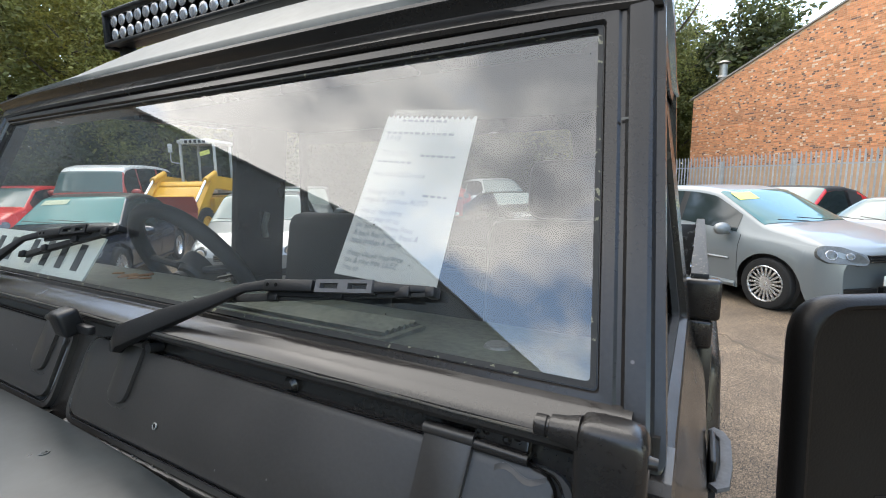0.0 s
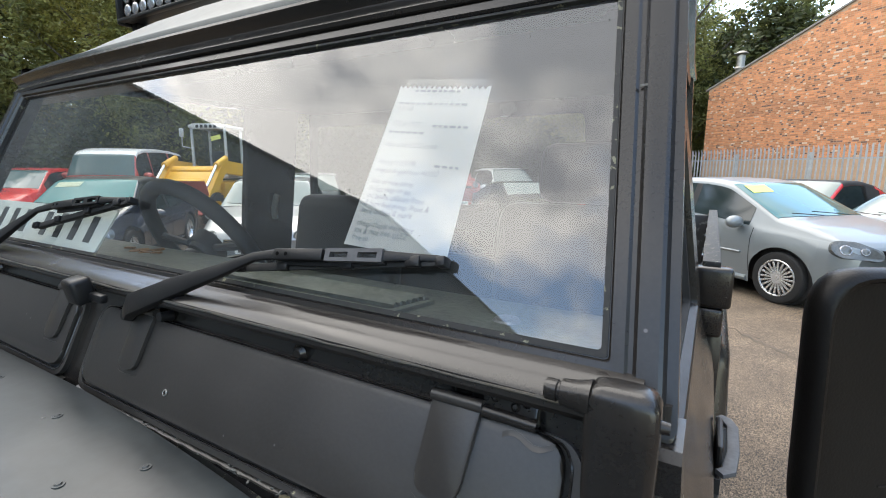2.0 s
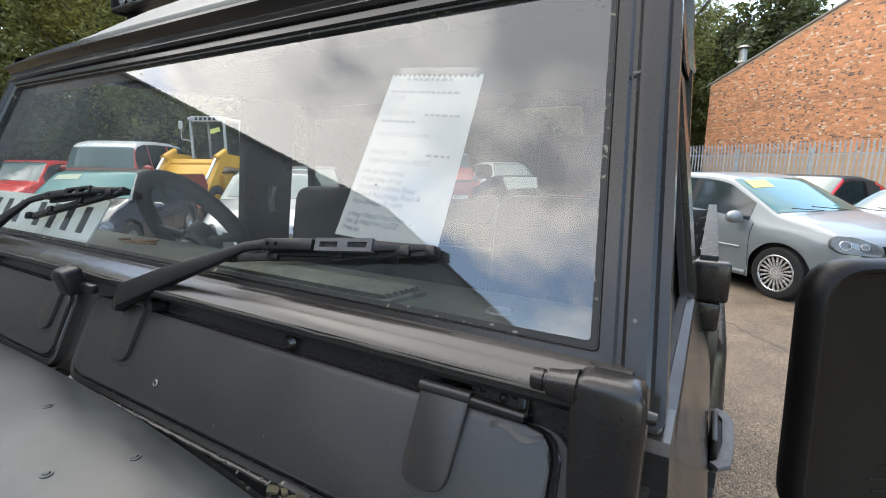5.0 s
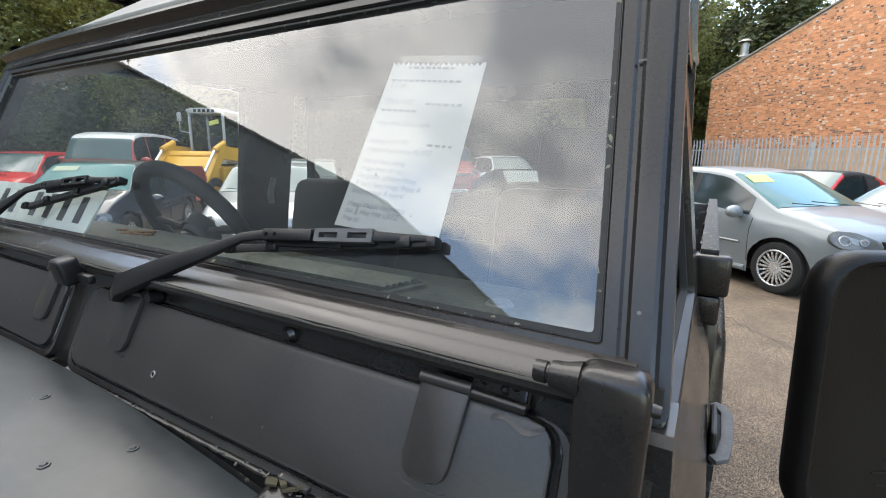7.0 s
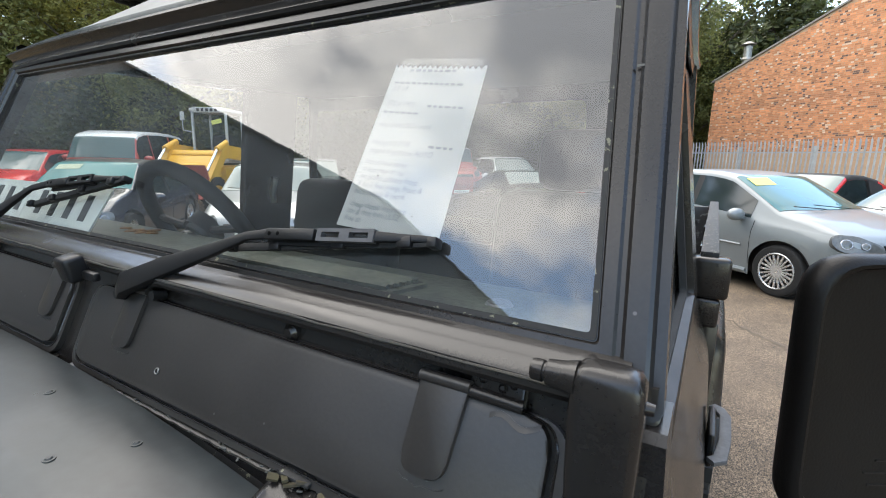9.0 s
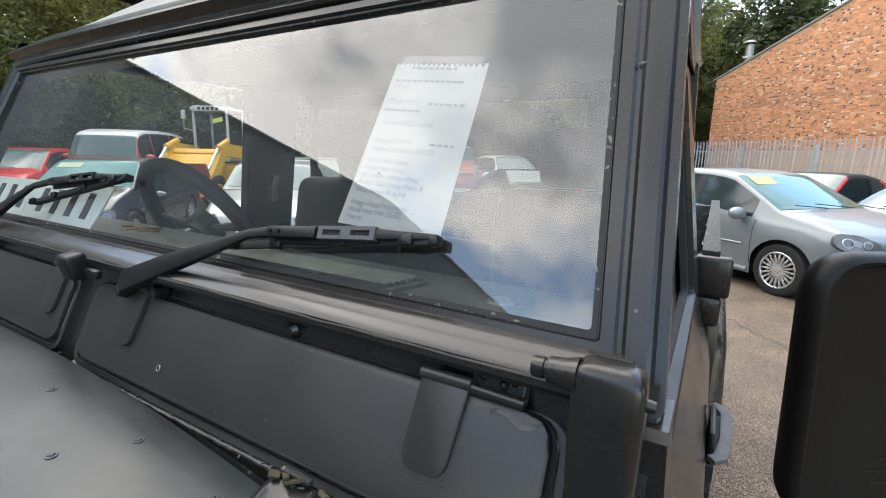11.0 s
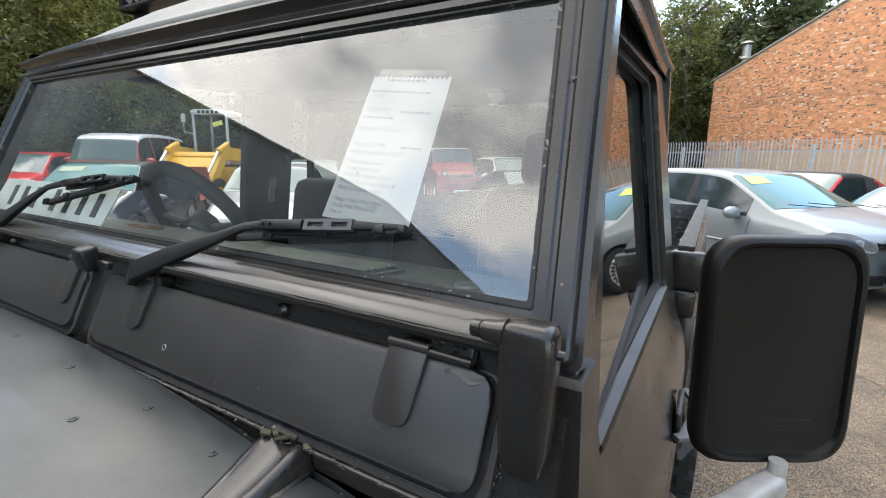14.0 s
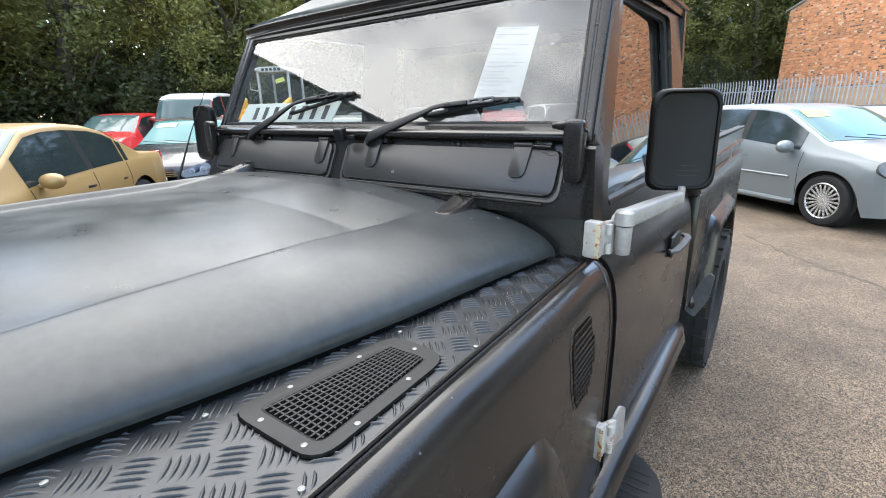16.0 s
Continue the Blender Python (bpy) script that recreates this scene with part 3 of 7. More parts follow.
def tree(seed, height, spread, trunk_h, leaf, leaf_size, clumps, per, label, low=0.15):
    rnd = random.Random(seed)
    th = empty("tree", label, "tree", "trees round the yard")
    bm = bmesh.new()
    bend = [Vector((rnd.gauss(0, 0.12) * k, rnd.gauss(0, 0.12) * k, height * 0.78 * k / 6)) for k in range(7)]
    tube(bm, bend, [height * 0.020 * (1.15 - k / 7) for k in range(7)], 8)
    for k in range(11):
        z = rnd.uniform(max(trunk_h, 0.12 * height), height * 0.78)
        base = Vector((0, 0, z))
        a = rnd.uniform(0, 2 * math.pi)
        ln = spread * rnd.uniform(0.5, 0.95)
        p = [base + Vector((math.cos(a), math.sin(a), 0)) * ln * t + Vector((rnd.gauss(0, .1), rnd.gauss(0, .1), ln * 0.55 * t * t + rnd.gauss(0, .1))) for t in (0, .35, .7, 1)]
        tube(bm, p, [height * 0.008, height * 0.006, height * 0.004, height * 0.0015], 5)
    part("trunk", bm, BARK, th)
    verts, faces = [], []
    for k in range(clumps):
        while True:
            v = Vector((rnd.uniform(-1, 1), rnd.uniform(-1, 1), rnd.uniform(-1, 1)))
            if 0.35 < v.length < 1:
                break
        z = low * height + (height * (1 - low)) * (v.z * 0.5 + 0.5)
        wide = spread * (0.75 + 0.35 * math.sin(3.1 * v.x + seed) * math.cos(2.3 * v.y)) * (0.55 + 0.45 * math.sin(math.pi * min(1, 0.18 + 0.82 * (z / height))))
        c = Vector((v.x * wide, v.y * wide, z))
        cr = rnd.uniform(0.35, 0.85) * spread * 0.26
        for _ in range(per):
            o = Vector((rnd.gauss(0, 0.5), rnd.gauss(0, 0.5), rnd.gauss(0, 0.38))) * cr
            s_ = leaf_size * rnd.uniform(0.6, 1.35)
            d = Vector((rnd.gauss(0, 1), rnd.gauss(0, 1), rnd.gauss(-0.3, 0.6))).normalized()
            e = d.cross(Vector((rnd.gauss(0, 1), rnd.gauss(0, 1), rnd.gauss(0, 1)))).normalized()
            i = len(verts)
            p = c + o
            verts += [p - d * s_, p + e * s_ * 0.42, p + d * s_, p - e * s_ * 0.42]
            faces.append((i, i + 1, i + 2, i + 3))
    me = bpy.data.meshes.new("crown")
    me.from_pydata([tuple(v) for v in verts], [], faces)
    me.materials.append(leaf)
    cr = new("crown", me)
    cr.parent = th
    return th


LEAF_D = leaf_material("deep_green_leaves", (0.042, 0.056, 0.018), (0.090, 0.100, 0.034))
kinds = [
    tree(1, 9.5, 3.4, 2.0, LEAF_A, 0.078, 420, 62, "leafy green broad-leaved tree behind the fence"),
    tree(2, 14.5, 4.4, 2.5, LEAF_B, 0.095, 460, 54, "tall dark green tree at the yard's edge"),
    tree(3, 11.5, 3.8, 2.0, LEAF_C, 0.080, 420, 62, "tree with yellowing autumn leaves at the yard's edge"),
    tree(4, 4.2, 3.0, 0.3, LEAF_D, 0.10, 240, 50, "dense dark undergrowth below the trees", 0.0),
    tree(5, 13.0, 5.0, 1.0, LEAF_D, 0.20, 330, 40, "dark woodland tree deep behind the yard", 0.05),
]
for k in kinds:
    k.matrix_basis = pose(0, 0, 0)
# trees with x from 15 up or y below -20 are unseen, added to darken reflections
places = [
    (1, -22, 6.0), (2, -20, 9.5), (0, -17.5, 13.0), (1, -15.5, 16.5), (2, -12.5, 19), (1, -9.0, 21.5), (0, -6.0, 22), (2, -6.8, 24.5), (0, -4.5, 31), (2, -2.4, 35.5), (0, -4.2, 33), (0, -1.2, 39),
    (0, -5.5, 37), (0, 12.5, 36), (2, 17, 32), (1, -27, 12), (1, -21, 19), (1, -13, 26), (0, -6, 28.5), (1, -26, 1.5), (2, -23.5, 3.5), (1, -30, 7.5), (0, -17, 9.8), (0, -10.5, 18.2),
    (3, -21.5, 7.5), (3, -19.0, 10.8), (3, -16.5, 14), (3, -13.5, 17), (3, -10.5, 19.2), (3, -7.2, 20.2), (3, -7.4, 21.5), (3, -6.0, 23.5), (3, -24, 4.0), (3, -26, 0.5), (3, -4.6, 28), (3, -3.4, 30), (3, -3.2, 33), (3, -3.4, 32),
    (3, -18.6, 8.5), (3, -15.5, 12.4), (3, -8.8, 18.4), (1, -21, -1.5), (1, 18, 22), (0, 22, 12), (1, 24, 2), (2, 20, -8), (1, 9, -24), (2, 0, -27),
    (3, -24.5, 7.5), (3, -23, 10.5), (3, -21, 14), (3, -18.5, 17.5), (3, -15.5, 20.5), (3, -12, 22.8), (3, -9, 24), (3, -27.5, 4), (3, -28, 0),
    (4, -31, 2), (4, -30, 8), (4, -28, 13.5), (4, -25, 18), (4, -21.5, 23), (4, -17, 27), (4, -12, 30), (4, -7, 31), (4, -9, 36), (4, 3, 35), (4, 4.5, 44), (4, 15, 16.5), (4, 19, 11), (4, 20, 17), (1, 21, 5.5), (4, 19, -2), (4, -29, -3.5), (4, 14, 31), (1, -1.6, 34.5), (4, -0.5, 41), (2, 2.8, 40), (1, 5.0, 43),
]
used = set()
rnd = random.Random(21)
for kind, x, y in places:
    rnd.uniform(0.9, 1.12)
    m = pose(x, y, 0, 0, 0, rnd.uniform(0, 360))
    if kind not in used:
        used.add(kind)
        kinds[kind].matrix_basis = m
    else:
        copy_thing(kinds[kind], m)

# ---- the pickup ----
truck = empty("pickup_truck", "matt black off-road pickup truck with scuffed paint, parked on tarmac", "pickup truck")

UPV, OUT = Vector((0, 0.415, 0.91)), Vector((0, -0.91, 0.415))


def on_screen(u, v, w):
    """Across, up along and out from the windscreen's plane."""
    return Vector((u, 0, 1.446)) + UPV * v + OUT * w


# bonnet
def bonnet_edge(y):
    return curve([(-1.30, 0.485), (-0.95, 0.527), (-0.77, 0.574), (-0.62, 0.603), (-0.52, 0.620), (-0.27, 0.652), (-0.085, 0.683)], y)


def bonnet_crease(y):
    return curve([(-1.30, 0.372), (-0.90, 0.382), (-0.50, 0.388), (-0.30, 0.412)], y)


def bonnet_z(x, y):
    e = bonnet_edge(y)
    x1 = e - 0.235
    a = abs(x)
    # it sits a little proud on the far side
    crown = 0.036 if x > 0 else 0.007
    z = 1.300 - crown * (min(a, x1) / x1) ** 2
    if a > x1:
        q = (a - x1) / 0.235
        z = 1.181 + (0.119 - crown) * max(0.0, 1 - q ** 1.85) ** 0.60
    cr = bonnet_crease(y)
    ramp = min(1.0, max(0.0, (-0.200 - y) / 0.172))
    z -= 0.0165 * smooth(cr + 0.012, cr - 0.012, a) * ramp
    z -= 0.05 * smooth(-1.15, -1.40, y) ** 2
    z -= 0.005 * smooth(-0.12, -0.078, y)
    return z


ys = [-1.30, -1.2, -1.1, -1.0, -0.9, -0.8, -0.7, -0.6, -0.5, -0.46, -0.44, -0.425, -0.416, -0.405, -0.391, -0.383, -0.376, -0.372, -0.368, -0.35, -0.33, -0.31, -0.29, -0.27, -0.25, -0.235, -0.215, -0.208, -0.204, -0.200, -0.196, -0.18, -0.15, -0.125, -0.108, -0.096, -0.088]
outer_q = [0, 0.012, 0.035, 0.07, 0.12, 0.19, 0.28, 0.40, 0.55, 0.75]
rows = []
for y in ys:
    e = bonnet_edge(y)
    cr = bonnet_crease(y)
    xs = [lerp(-e, -cr - 0.03, q) for q in outer_q] + [-cr + d for d in (-0.028, -0.02, -0.012, -0.008, -0.004, 0, 0.004, 0.008, 0.014, 0.022, 0.032, 0.044)] + [-cr * q for q in (0.82, 0.7, 0.54, 0.36, 0.18)]
    xs = xs + [0] + [-x for x in reversed(xs)]
    rows.append([(x, y + 0.013 * smooth(0.45, 0.66, abs(x)) * smooth(-0.25, -0.10, y), bonnet_z(x, y)) for x in xs])
bm = bmesh.new()
sheet(bm, rows, 0.006)
part("bonnet", bm, BONNET, truck, "dusty satin charcoal bonnet with a shallow centre panel", angle=60)

# near-black seal strips under the bonnet's sides, which blacken the shaded gap
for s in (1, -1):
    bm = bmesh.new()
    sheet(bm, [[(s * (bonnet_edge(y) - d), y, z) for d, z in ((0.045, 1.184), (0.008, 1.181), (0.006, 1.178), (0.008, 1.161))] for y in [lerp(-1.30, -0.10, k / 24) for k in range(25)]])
    part("bonnet_seal", bm, GAP, truck, "near-black seal strip, coloured as the shade under the bonnet's edge")

# rivets on the bonnet
proto = None
for x, y in [(0.528, -0.168), (0.560, -0.111), (0.272, -0.126), (0.234, -0.184), (0.392, -0.126), (0.104, -0.136), (-0.080, -0.133),
             (-0.201, -0.183), (-0.25, -0.128), (-0.38, -0.126)]:
    if proto is None:
        bm = bmesh.new()
        rod(bm, (0, 0, -0.002), (0, 0, 0.0006), 0.0060, 0.0054, 14)
        rod(bm, (0, 0, 0.0005), (0, 0, 0.0018), 0.0036, 0.0022, 12)
        proto = part("rivet", bm, BONNET, truck)
        ob = proto
    else:
        ob = new("rivet", proto.data)
        ob.parent = truck
    ob.matrix_basis = pose(x, y, bonnet_z(x, y), math.degrees(0.02), math.degrees(0.10 * x), 0)

# bonnet hinges
for s in (1, -1):
    bm = bmesh.new()
    # a pressed tongue with two raised flanks that run together at the tip
    prof = [(-0.018, 0.036, 0.026, 0.025), (-0.028, 0.037, 0.0265, 0.0235), (-0.040, 0.0365, 0.0245, 0.0195), (-0.055, 0.035, 0.0200, 0.0150), (-0.072, 0.032, 0.0150, 0.0108), (-0.092, 0.0285, 0.0105, 0.0074), (-0.110, 0.0255, 0.0078, 0.0058), (-0.122, 0.0220, 0.0064, 0.0054), (-0.130, 0.0165, 0.0046, 0.0044), (-0.134, 0.0090, 0.0022, 0.0022)]
    grid = []
    for d, w, rim, mid in prof:
        grid.append([(-w, d, -0.008), (-w, d, 0.0025), (-w * 0.90, d, 0.0036), (-w * 0.78, d, rim * 0.80), (-w * 0.66, d, rim * 0.96), (-w * 0.54, d, rim), (-w * 0.34, d, mid), (w * 0.34, d, mid), (w * 0.54, d, rim), (w * 0.66, d, rim * 0.96), (w * 0.78, d, rim * 0.80), (w * 0.90, d, 0.0036), (w, d, 0.0025), (w, d, -0.008)])
    sheet(bm, grid, 0.003)
    for q, d2, h2 in ((-0.021, -0.078, 0.004), (0.022, -0.066, 0.004), (0.0, -0.106, 0.0035)):
        rod(bm, (q, d2, h2 - 0.002), (q, d2, h2 + 0.003), 0.0050, 0.0040, 12)
    hinge = part("bonnet_hinge", bm, BLACK, truck, angle=35)
    hinge.matrix_basis = pose(0.452 * s, -0.062, bonnet_z(0.45 * s, -0.10) - 0.0005, 1, 3 * s if s > 0 else 0, 3 * s)
    bm = bmesh.new()
    box(bm, (-0.002, -0.016, 0.031), (0.036, 0.016, 0.005), bevel=0.002)
    box(bm, (-0.002, -0.012, 0.014), (0.052, 0.012, 0.030), bevel=0.002)
    part("hinge_pin", bm, SEAL, hinge, "worn hinge leaf with peeling paint", angle=40)

# wings, tread plates and vents
def groove_x(y):
    return curve([(-1.30, 0.80), (-0.79, 0.772), (-0.57, 0.760), (-0.42, 0.755), (-0.17, 0.744), (-0.07, 0.739)], y)


AX_F, AX_R, HUB = -0.80, 1.95, 0.40


def wing_low(y, axle, radius, floor):
    d = abs(y - axle)
    return max(floor, HUB + math.sqrt(radius * radius - d * d)) if d < radius else floor


TREAD = 1.165
wing_prof = [(0.000, 1.160), (0.006, 1.1585), (0.016, 1.152), (0.027, 1.138), (0.037, 1.115), (0.045, 1.08), (0.050, 1.03), (0.052, 0.97), (0.052, 0.90), (0.052, 0.8)]
for s in (1, -1):
    bm = bmesh.new()
    grid = []
    for k in range(41):
        y = lerp(-1.30, -0.012, k / 40)
        low = wing_low(y, AX_F, 0.50, 0.50)
        g = groove_x(y) + 0.010
        row = [(s * (g + dx), y, z) for dx, z in wing_prof if z > low + 0.02]
        row += [(s * (g + 0.052), y, lerp(max(low + 0.02, 0.79) if low < 0.79 else low + 0.02, low, q)) for q in (0.0, 0.33, 0.66, 1.0)]
        while len(row) < len(wing_prof) + 4:
            row.insert(-1, row[-1])
        grid.append(row)
    sheet(bm, grid, 0.012, (-s, 0, 0))
    bmesh.ops.remove_doubles(bm, verts=bm.verts, dist=0.0002)
    wing = part("front_wing", bm, BLACK, truck, angle=50)
    # lip that borders the tread plate
    bm = bmesh.new()
    grid = []
    for k in range(24):
        y = lerp(-1.30, -0.055, k / 23)
        g = groove_x(y)
        grid.append([(s * (g - 0.001), y, 1.150), (s * (g + 0.001), y, 1.163), (s * (g + 0.004), y, 1.164), (s * (g + 0.0075), y, 1.160), (s * (g + 0.008), y, 1.150)])
    sheet(bm, grid)
    part("wing_lip", bm, BLACK, wing)
    bm = bmesh.new()
    sheet(bm, [[(s * (groove_x(y) + dx), y, z) for dx, z in ((-0.0066, 1.1625), (-0.0062, 1.1655), (-0.0030, 1.1658), (-0.0015, 1.1625))] for y in [lerp(-1.30, -0.058, k / 23) for k in range(24)]])
    part("edge_strip", bm, BLACK, wing, "black sealing strip along the wing")
    # flat tread plate under the bars
    bm = bmesh.new()
    grid = []
    for k in range(24):
        y = lerp(-1.30, -0.06, k / 23)
        a, b = bonnet_edge(y) - 0.06, groove_x(y) - 0.003
        grid.append([(s * lerp(a, b, q), y, TREAD - 0.002) for q in (0, 0.33, 0.66, 1)])
    sheet(bm, grid, 0.003)
    plate = part("tread_plate", bm, CHEQ, truck, "black five-bar tread plate")
    bm = bmesh.new()
    pitch = 0.0622
    hole = [(0.622, -0.760), (0.728, -0.758), (0.716, -0.562), (0.650, -0.560)]
    diag_a, diag_b = Vector((0.7071, 0.7071, 0)), Vector((0.7071, -0.7071, 0))
    for i in range(-5, 4):
        for j in range(-34, 10):
            # two sets of five bars, crossing cornerwise, each in the gaps of the other
            if (i + j) % 2:
                continue
            cx, cy = 0.6855 + i * pitch / 2, -0.287 + j * pitch / 2
            cx += (cy + 0.287) * -0.035
            for k in range(5):
                o = (k - 2) * 0.0086
                if i % 2 == 0:
                    p, d = Vector((cx, cy, TREAD - 0.002)) + diag_a * o, diag_b * 0.0185
                else:
                    p, d = Vector((cx, cy, TREAD - 0.002)) + diag_b * o, diag_a * 0.0185
                if not bonnet_edge(p.y) - 0.02 < p.x < groove_x(p.y) - 0.0105:
                    continue
                room = groove_x(p.y) - 0.0085 - p.x
                if d.x > room:
                    cut = (d.x - room) / 2 / d.x
                    p -= d * cut
                    d *= 1 - cut
                t_h = (p.y - hole[0][1]) / (hole[3][1] - hole[0][1])
                if 0 < t_h < 1 and lerp(hole[0][0], hole[3][0], t_h) < p.x < lerp(hole[1][0], hole[2][0], t_h):
                    continue
                n_ = Vector((-d.y, d.x, 0)).normalized()
                line = []
                for t_b in (-1, -0.5, 0, 0.5, 1):
                    q = p + d * t_b + n_ * 0.0020 * (1 - t_b * t_b)
                    wd = 0.0021 * (1 - t_b * t_b) ** 0.5
                    high = 0.0026 * (1 - t_b ** 4)
                    line.append([bm.verts.new(q)] if abs(t_b) == 1 else [bm.verts.new(q + n_ * wd * c + Vector((0, 0, high * h))) for c, h in ((-1, 0), (-0.62, 0.72), (0, 1), (0.62, 0.72), (1, 0))])
                for a_, b_ in zip(line, line[1:]):
                    for m_ in range(4):
                        f = [a_[min(m_, len(a_) - 1)], a_[min(m_ + 1, len(a_) - 1)], b_[min(m_ + 1, len(b_) - 1)], b_[min(m_, len(b_) - 1)]]
                        bm.faces.new(list(dict.fromkeys(f)))
    if s < 0:
        bmesh.ops.scale(bm, vec=(-1, 1, 1), verts=bm.verts)
    bars = part("tread_relief", bm, CHEQ, plate, angle=80)
    tagged(bars, kind="stuff")
    # air grille
    flat_put = lambda u, v, w: Vector((s * u, v, TREAD + w))
    outer = rounded([(0.600, -0.781), (0.748, -0.777), (0.735, -0.546), (0.632, -0.541)], 0.034)
    lip = rounded([(0.6015, -0.7795), (0.7465, -0.7755), (0.7335, -0.5475), (0.6335, -0.5425)], 0.033)
    edge_i = rounded([(0.624, -0.759), (0.729, -0.757), (0.715, -0.562), (0.645, -0.566)], 0.014)
    inner = rounded([(0.628, -0.755), (0.725, -0.753), (0.711, -0.566), (0.649, -0.570)], 0.012)
    bm = bmesh.new()
    ring_slab(bm, lip, edge_i, lambda u, v, w: flat_put(u, v, w - 0.001), 0.0042)
    loops = [[bm.verts.new(flat_put(p.x, p.y, w)) for p in c_] for c_, w in ((edge_i, 0.0032), (inner, 0.0012))]
    for k in range(len(inner)):
        bm.faces.new((loops[0][k], loops[0][(k + 1) % len(inner)], loops[1][(k + 1) % len(inner)], loops[1][k]))
    grille = part("air_grille", bm, GRILLEM, truck, "black plastic wing-top air grille", angle=30)
    bm = bmesh.new()
    ring_slab(bm, outer, lip, lambda u, v, w: flat_put(u, v, w - 0.002), 0.0022)
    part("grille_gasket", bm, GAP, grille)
    # shallow black sheet; the colour stands for shade behind the mesh
    bm = bmesh.new()
    slab(bm, inner, lambda u, v, w: flat_put(u, v, w - 0.0016), 0.0004)
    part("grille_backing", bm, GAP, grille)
    bm = bmesh.new()
    for k in range(21):
        y = lerp(-0.747, -0.575, k / 20)
        t = (y + 0.755) / 0.189
        box(bm, (s * lerp(0.6765, 0.680, t), y, TREAD + 0.0016), (lerp(0.094, 0.060, t), 0.0020, 0.0016))
    for k in range(11):
        t = (k + 0.5) / 11
        a, b = Vector((lerp(0.629, 0.724, t), -0.754, 0)), Vector((lerp(0.650, 0.710, t), -0.569, 0))
        c, d = (a + b) / 2, b - a
        box(bm, (s * c.x, c.y, TREAD + 0.0020), (0.0020, d.length, 0.0016), pose(0, 0, 0, 0, 0, math.degrees(math.atan2(-d.x, d.y)) * s))
    tagged(part("grille_mesh", bm, GRILLEM, grille, smooth=False), kind="stuff")
    screw = None
    for x, y, hgt in [(0.647, -0.768, 0.0032), (0.621, -0.712, 0.0032), (0.638, -0.616, 0.0032), (0.685, -0.558, 0.0032), (0.726, -0.619, 0.0032), (0.736, -0.713, 0.0032), (0.717, -0.766, 0.0032),
                      (0.585, -0.796, 0.0), (0.757, -0.800, 0.0), (0.630, -0.526, 0.0), (0.747, -0.50, 0.0), (0.560, -0.93, 0.0)]:
        if screw is None:
            bm = bmesh.new()
            rod(bm, (0, 0, -0.001), (0, 0, 0.0010), 0.0036, 0.0034, 12)
            rod(bm, (0, 0, 0.0009), (0, 0, 0.0019), 0.0030, 0.0012, 12)
            screw = part("screw", bm, BARE, grille, "dull metal screw head")
            ob = screw
        else:
            ob = new("screw", screw.data)
            ob.parent = grille
        ob.matrix_basis = pose(s * x, y, TREAD + hgt - 0.0005)
    # rolled edge beside the door
    bm = bmesh.new()
    sheet(bm, [[(s * (groove_x(y) + 0.010 + dx + d), y, z + d * 0.6) for dx, z in wing_prof + [(0.052, 0.7), (0.052, 0.56)]] for y, d in ((-0.036, -0.001), (-0.0335, 0.0018), (-0.018, 0.0020), (-0.014, -0.001))])
    part("wing_flange", bm, BLACK, wing)
    # side vent
    side_put = lambda u, v, w: Vector((s * (groove_x(u) + 0.0108 + curve([(z, dx) for dx, z in reversed(wing_prof)], v) + w), u, v))
    bm = bmesh.new()
    o = rounded([(-0.286, 1.000), (-0.262, 0.940), (-0.180, 0.925), (-0.136, 1.015), (-0.160, 1.105), (-0.262, 1.108), (-0.290, 1.075)], 0.012, 4)
    i2 = rounded([(-0.278, 1.003), (-0.258, 0.949), (-0.184, 0.935), (-0.145, 1.015), (-0.166, 1.097), (-0.258, 1.100), (-0.281, 1.072)], 0.010, 4)
    ring_slab(bm, o, i2, lambda u, v, w: side_put(u, v, w - 0.004), 0.0044)
    vent = part("side_vent", bm, BLACK, truck, "black wire-mesh side air vent")
    # black sheet close under the wires, coloured as the vent's inner shade
    bm = bmesh.new()
    slab(bm, i2, lambda u, v, w: side_put(u, v, w - 0.002), 0.0024)
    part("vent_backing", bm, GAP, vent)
    bm = bmesh.new()
    for k in range(13):
        z = lerp(0.945, 1.092, k / 12)
        u0 = curve([(0.94, -0.250), (1.0, -0.274), (1.07, -0.278), (1.1, -0.258)], z)
        u1 = curve([(0.94, -0.186), (1.015, -0.150), (1.1, -0.168)], z)
        tube(bm, [side_put(u0, z, 0.0012), side_put(u1, z, 0.0012)], 0.0019, 5)
    for k in range(11):
        u = lerp(-0.272, -0.154, k / 10)
        z0 = curve([(-0.28, 1.0), (-0.258, 0.952), (-0.184, 0.938), (-0.145, 1.01)], u)
        z1 = curve([(-0.28, 1.072), (-0.258, 1.096), (-0.166, 1.094), (-0.145, 1.02)], u)
        tube(bm, [side_put(u, z0, 0.0018), side_put(u, z1, 0.0018)], 0.0019, 5)
    tagged(part("vent_mesh", bm, BLACK, vent), kind="stuff")
    # wheel arch flare
    for axle, name, xw in ((AX_F, "front_flare", 0.806), (AX_R, "rear_flare", 0.796)):
        bm = bmesh.new()
        grid = []
        rise = 0.030 if axle < 0 else -0.01
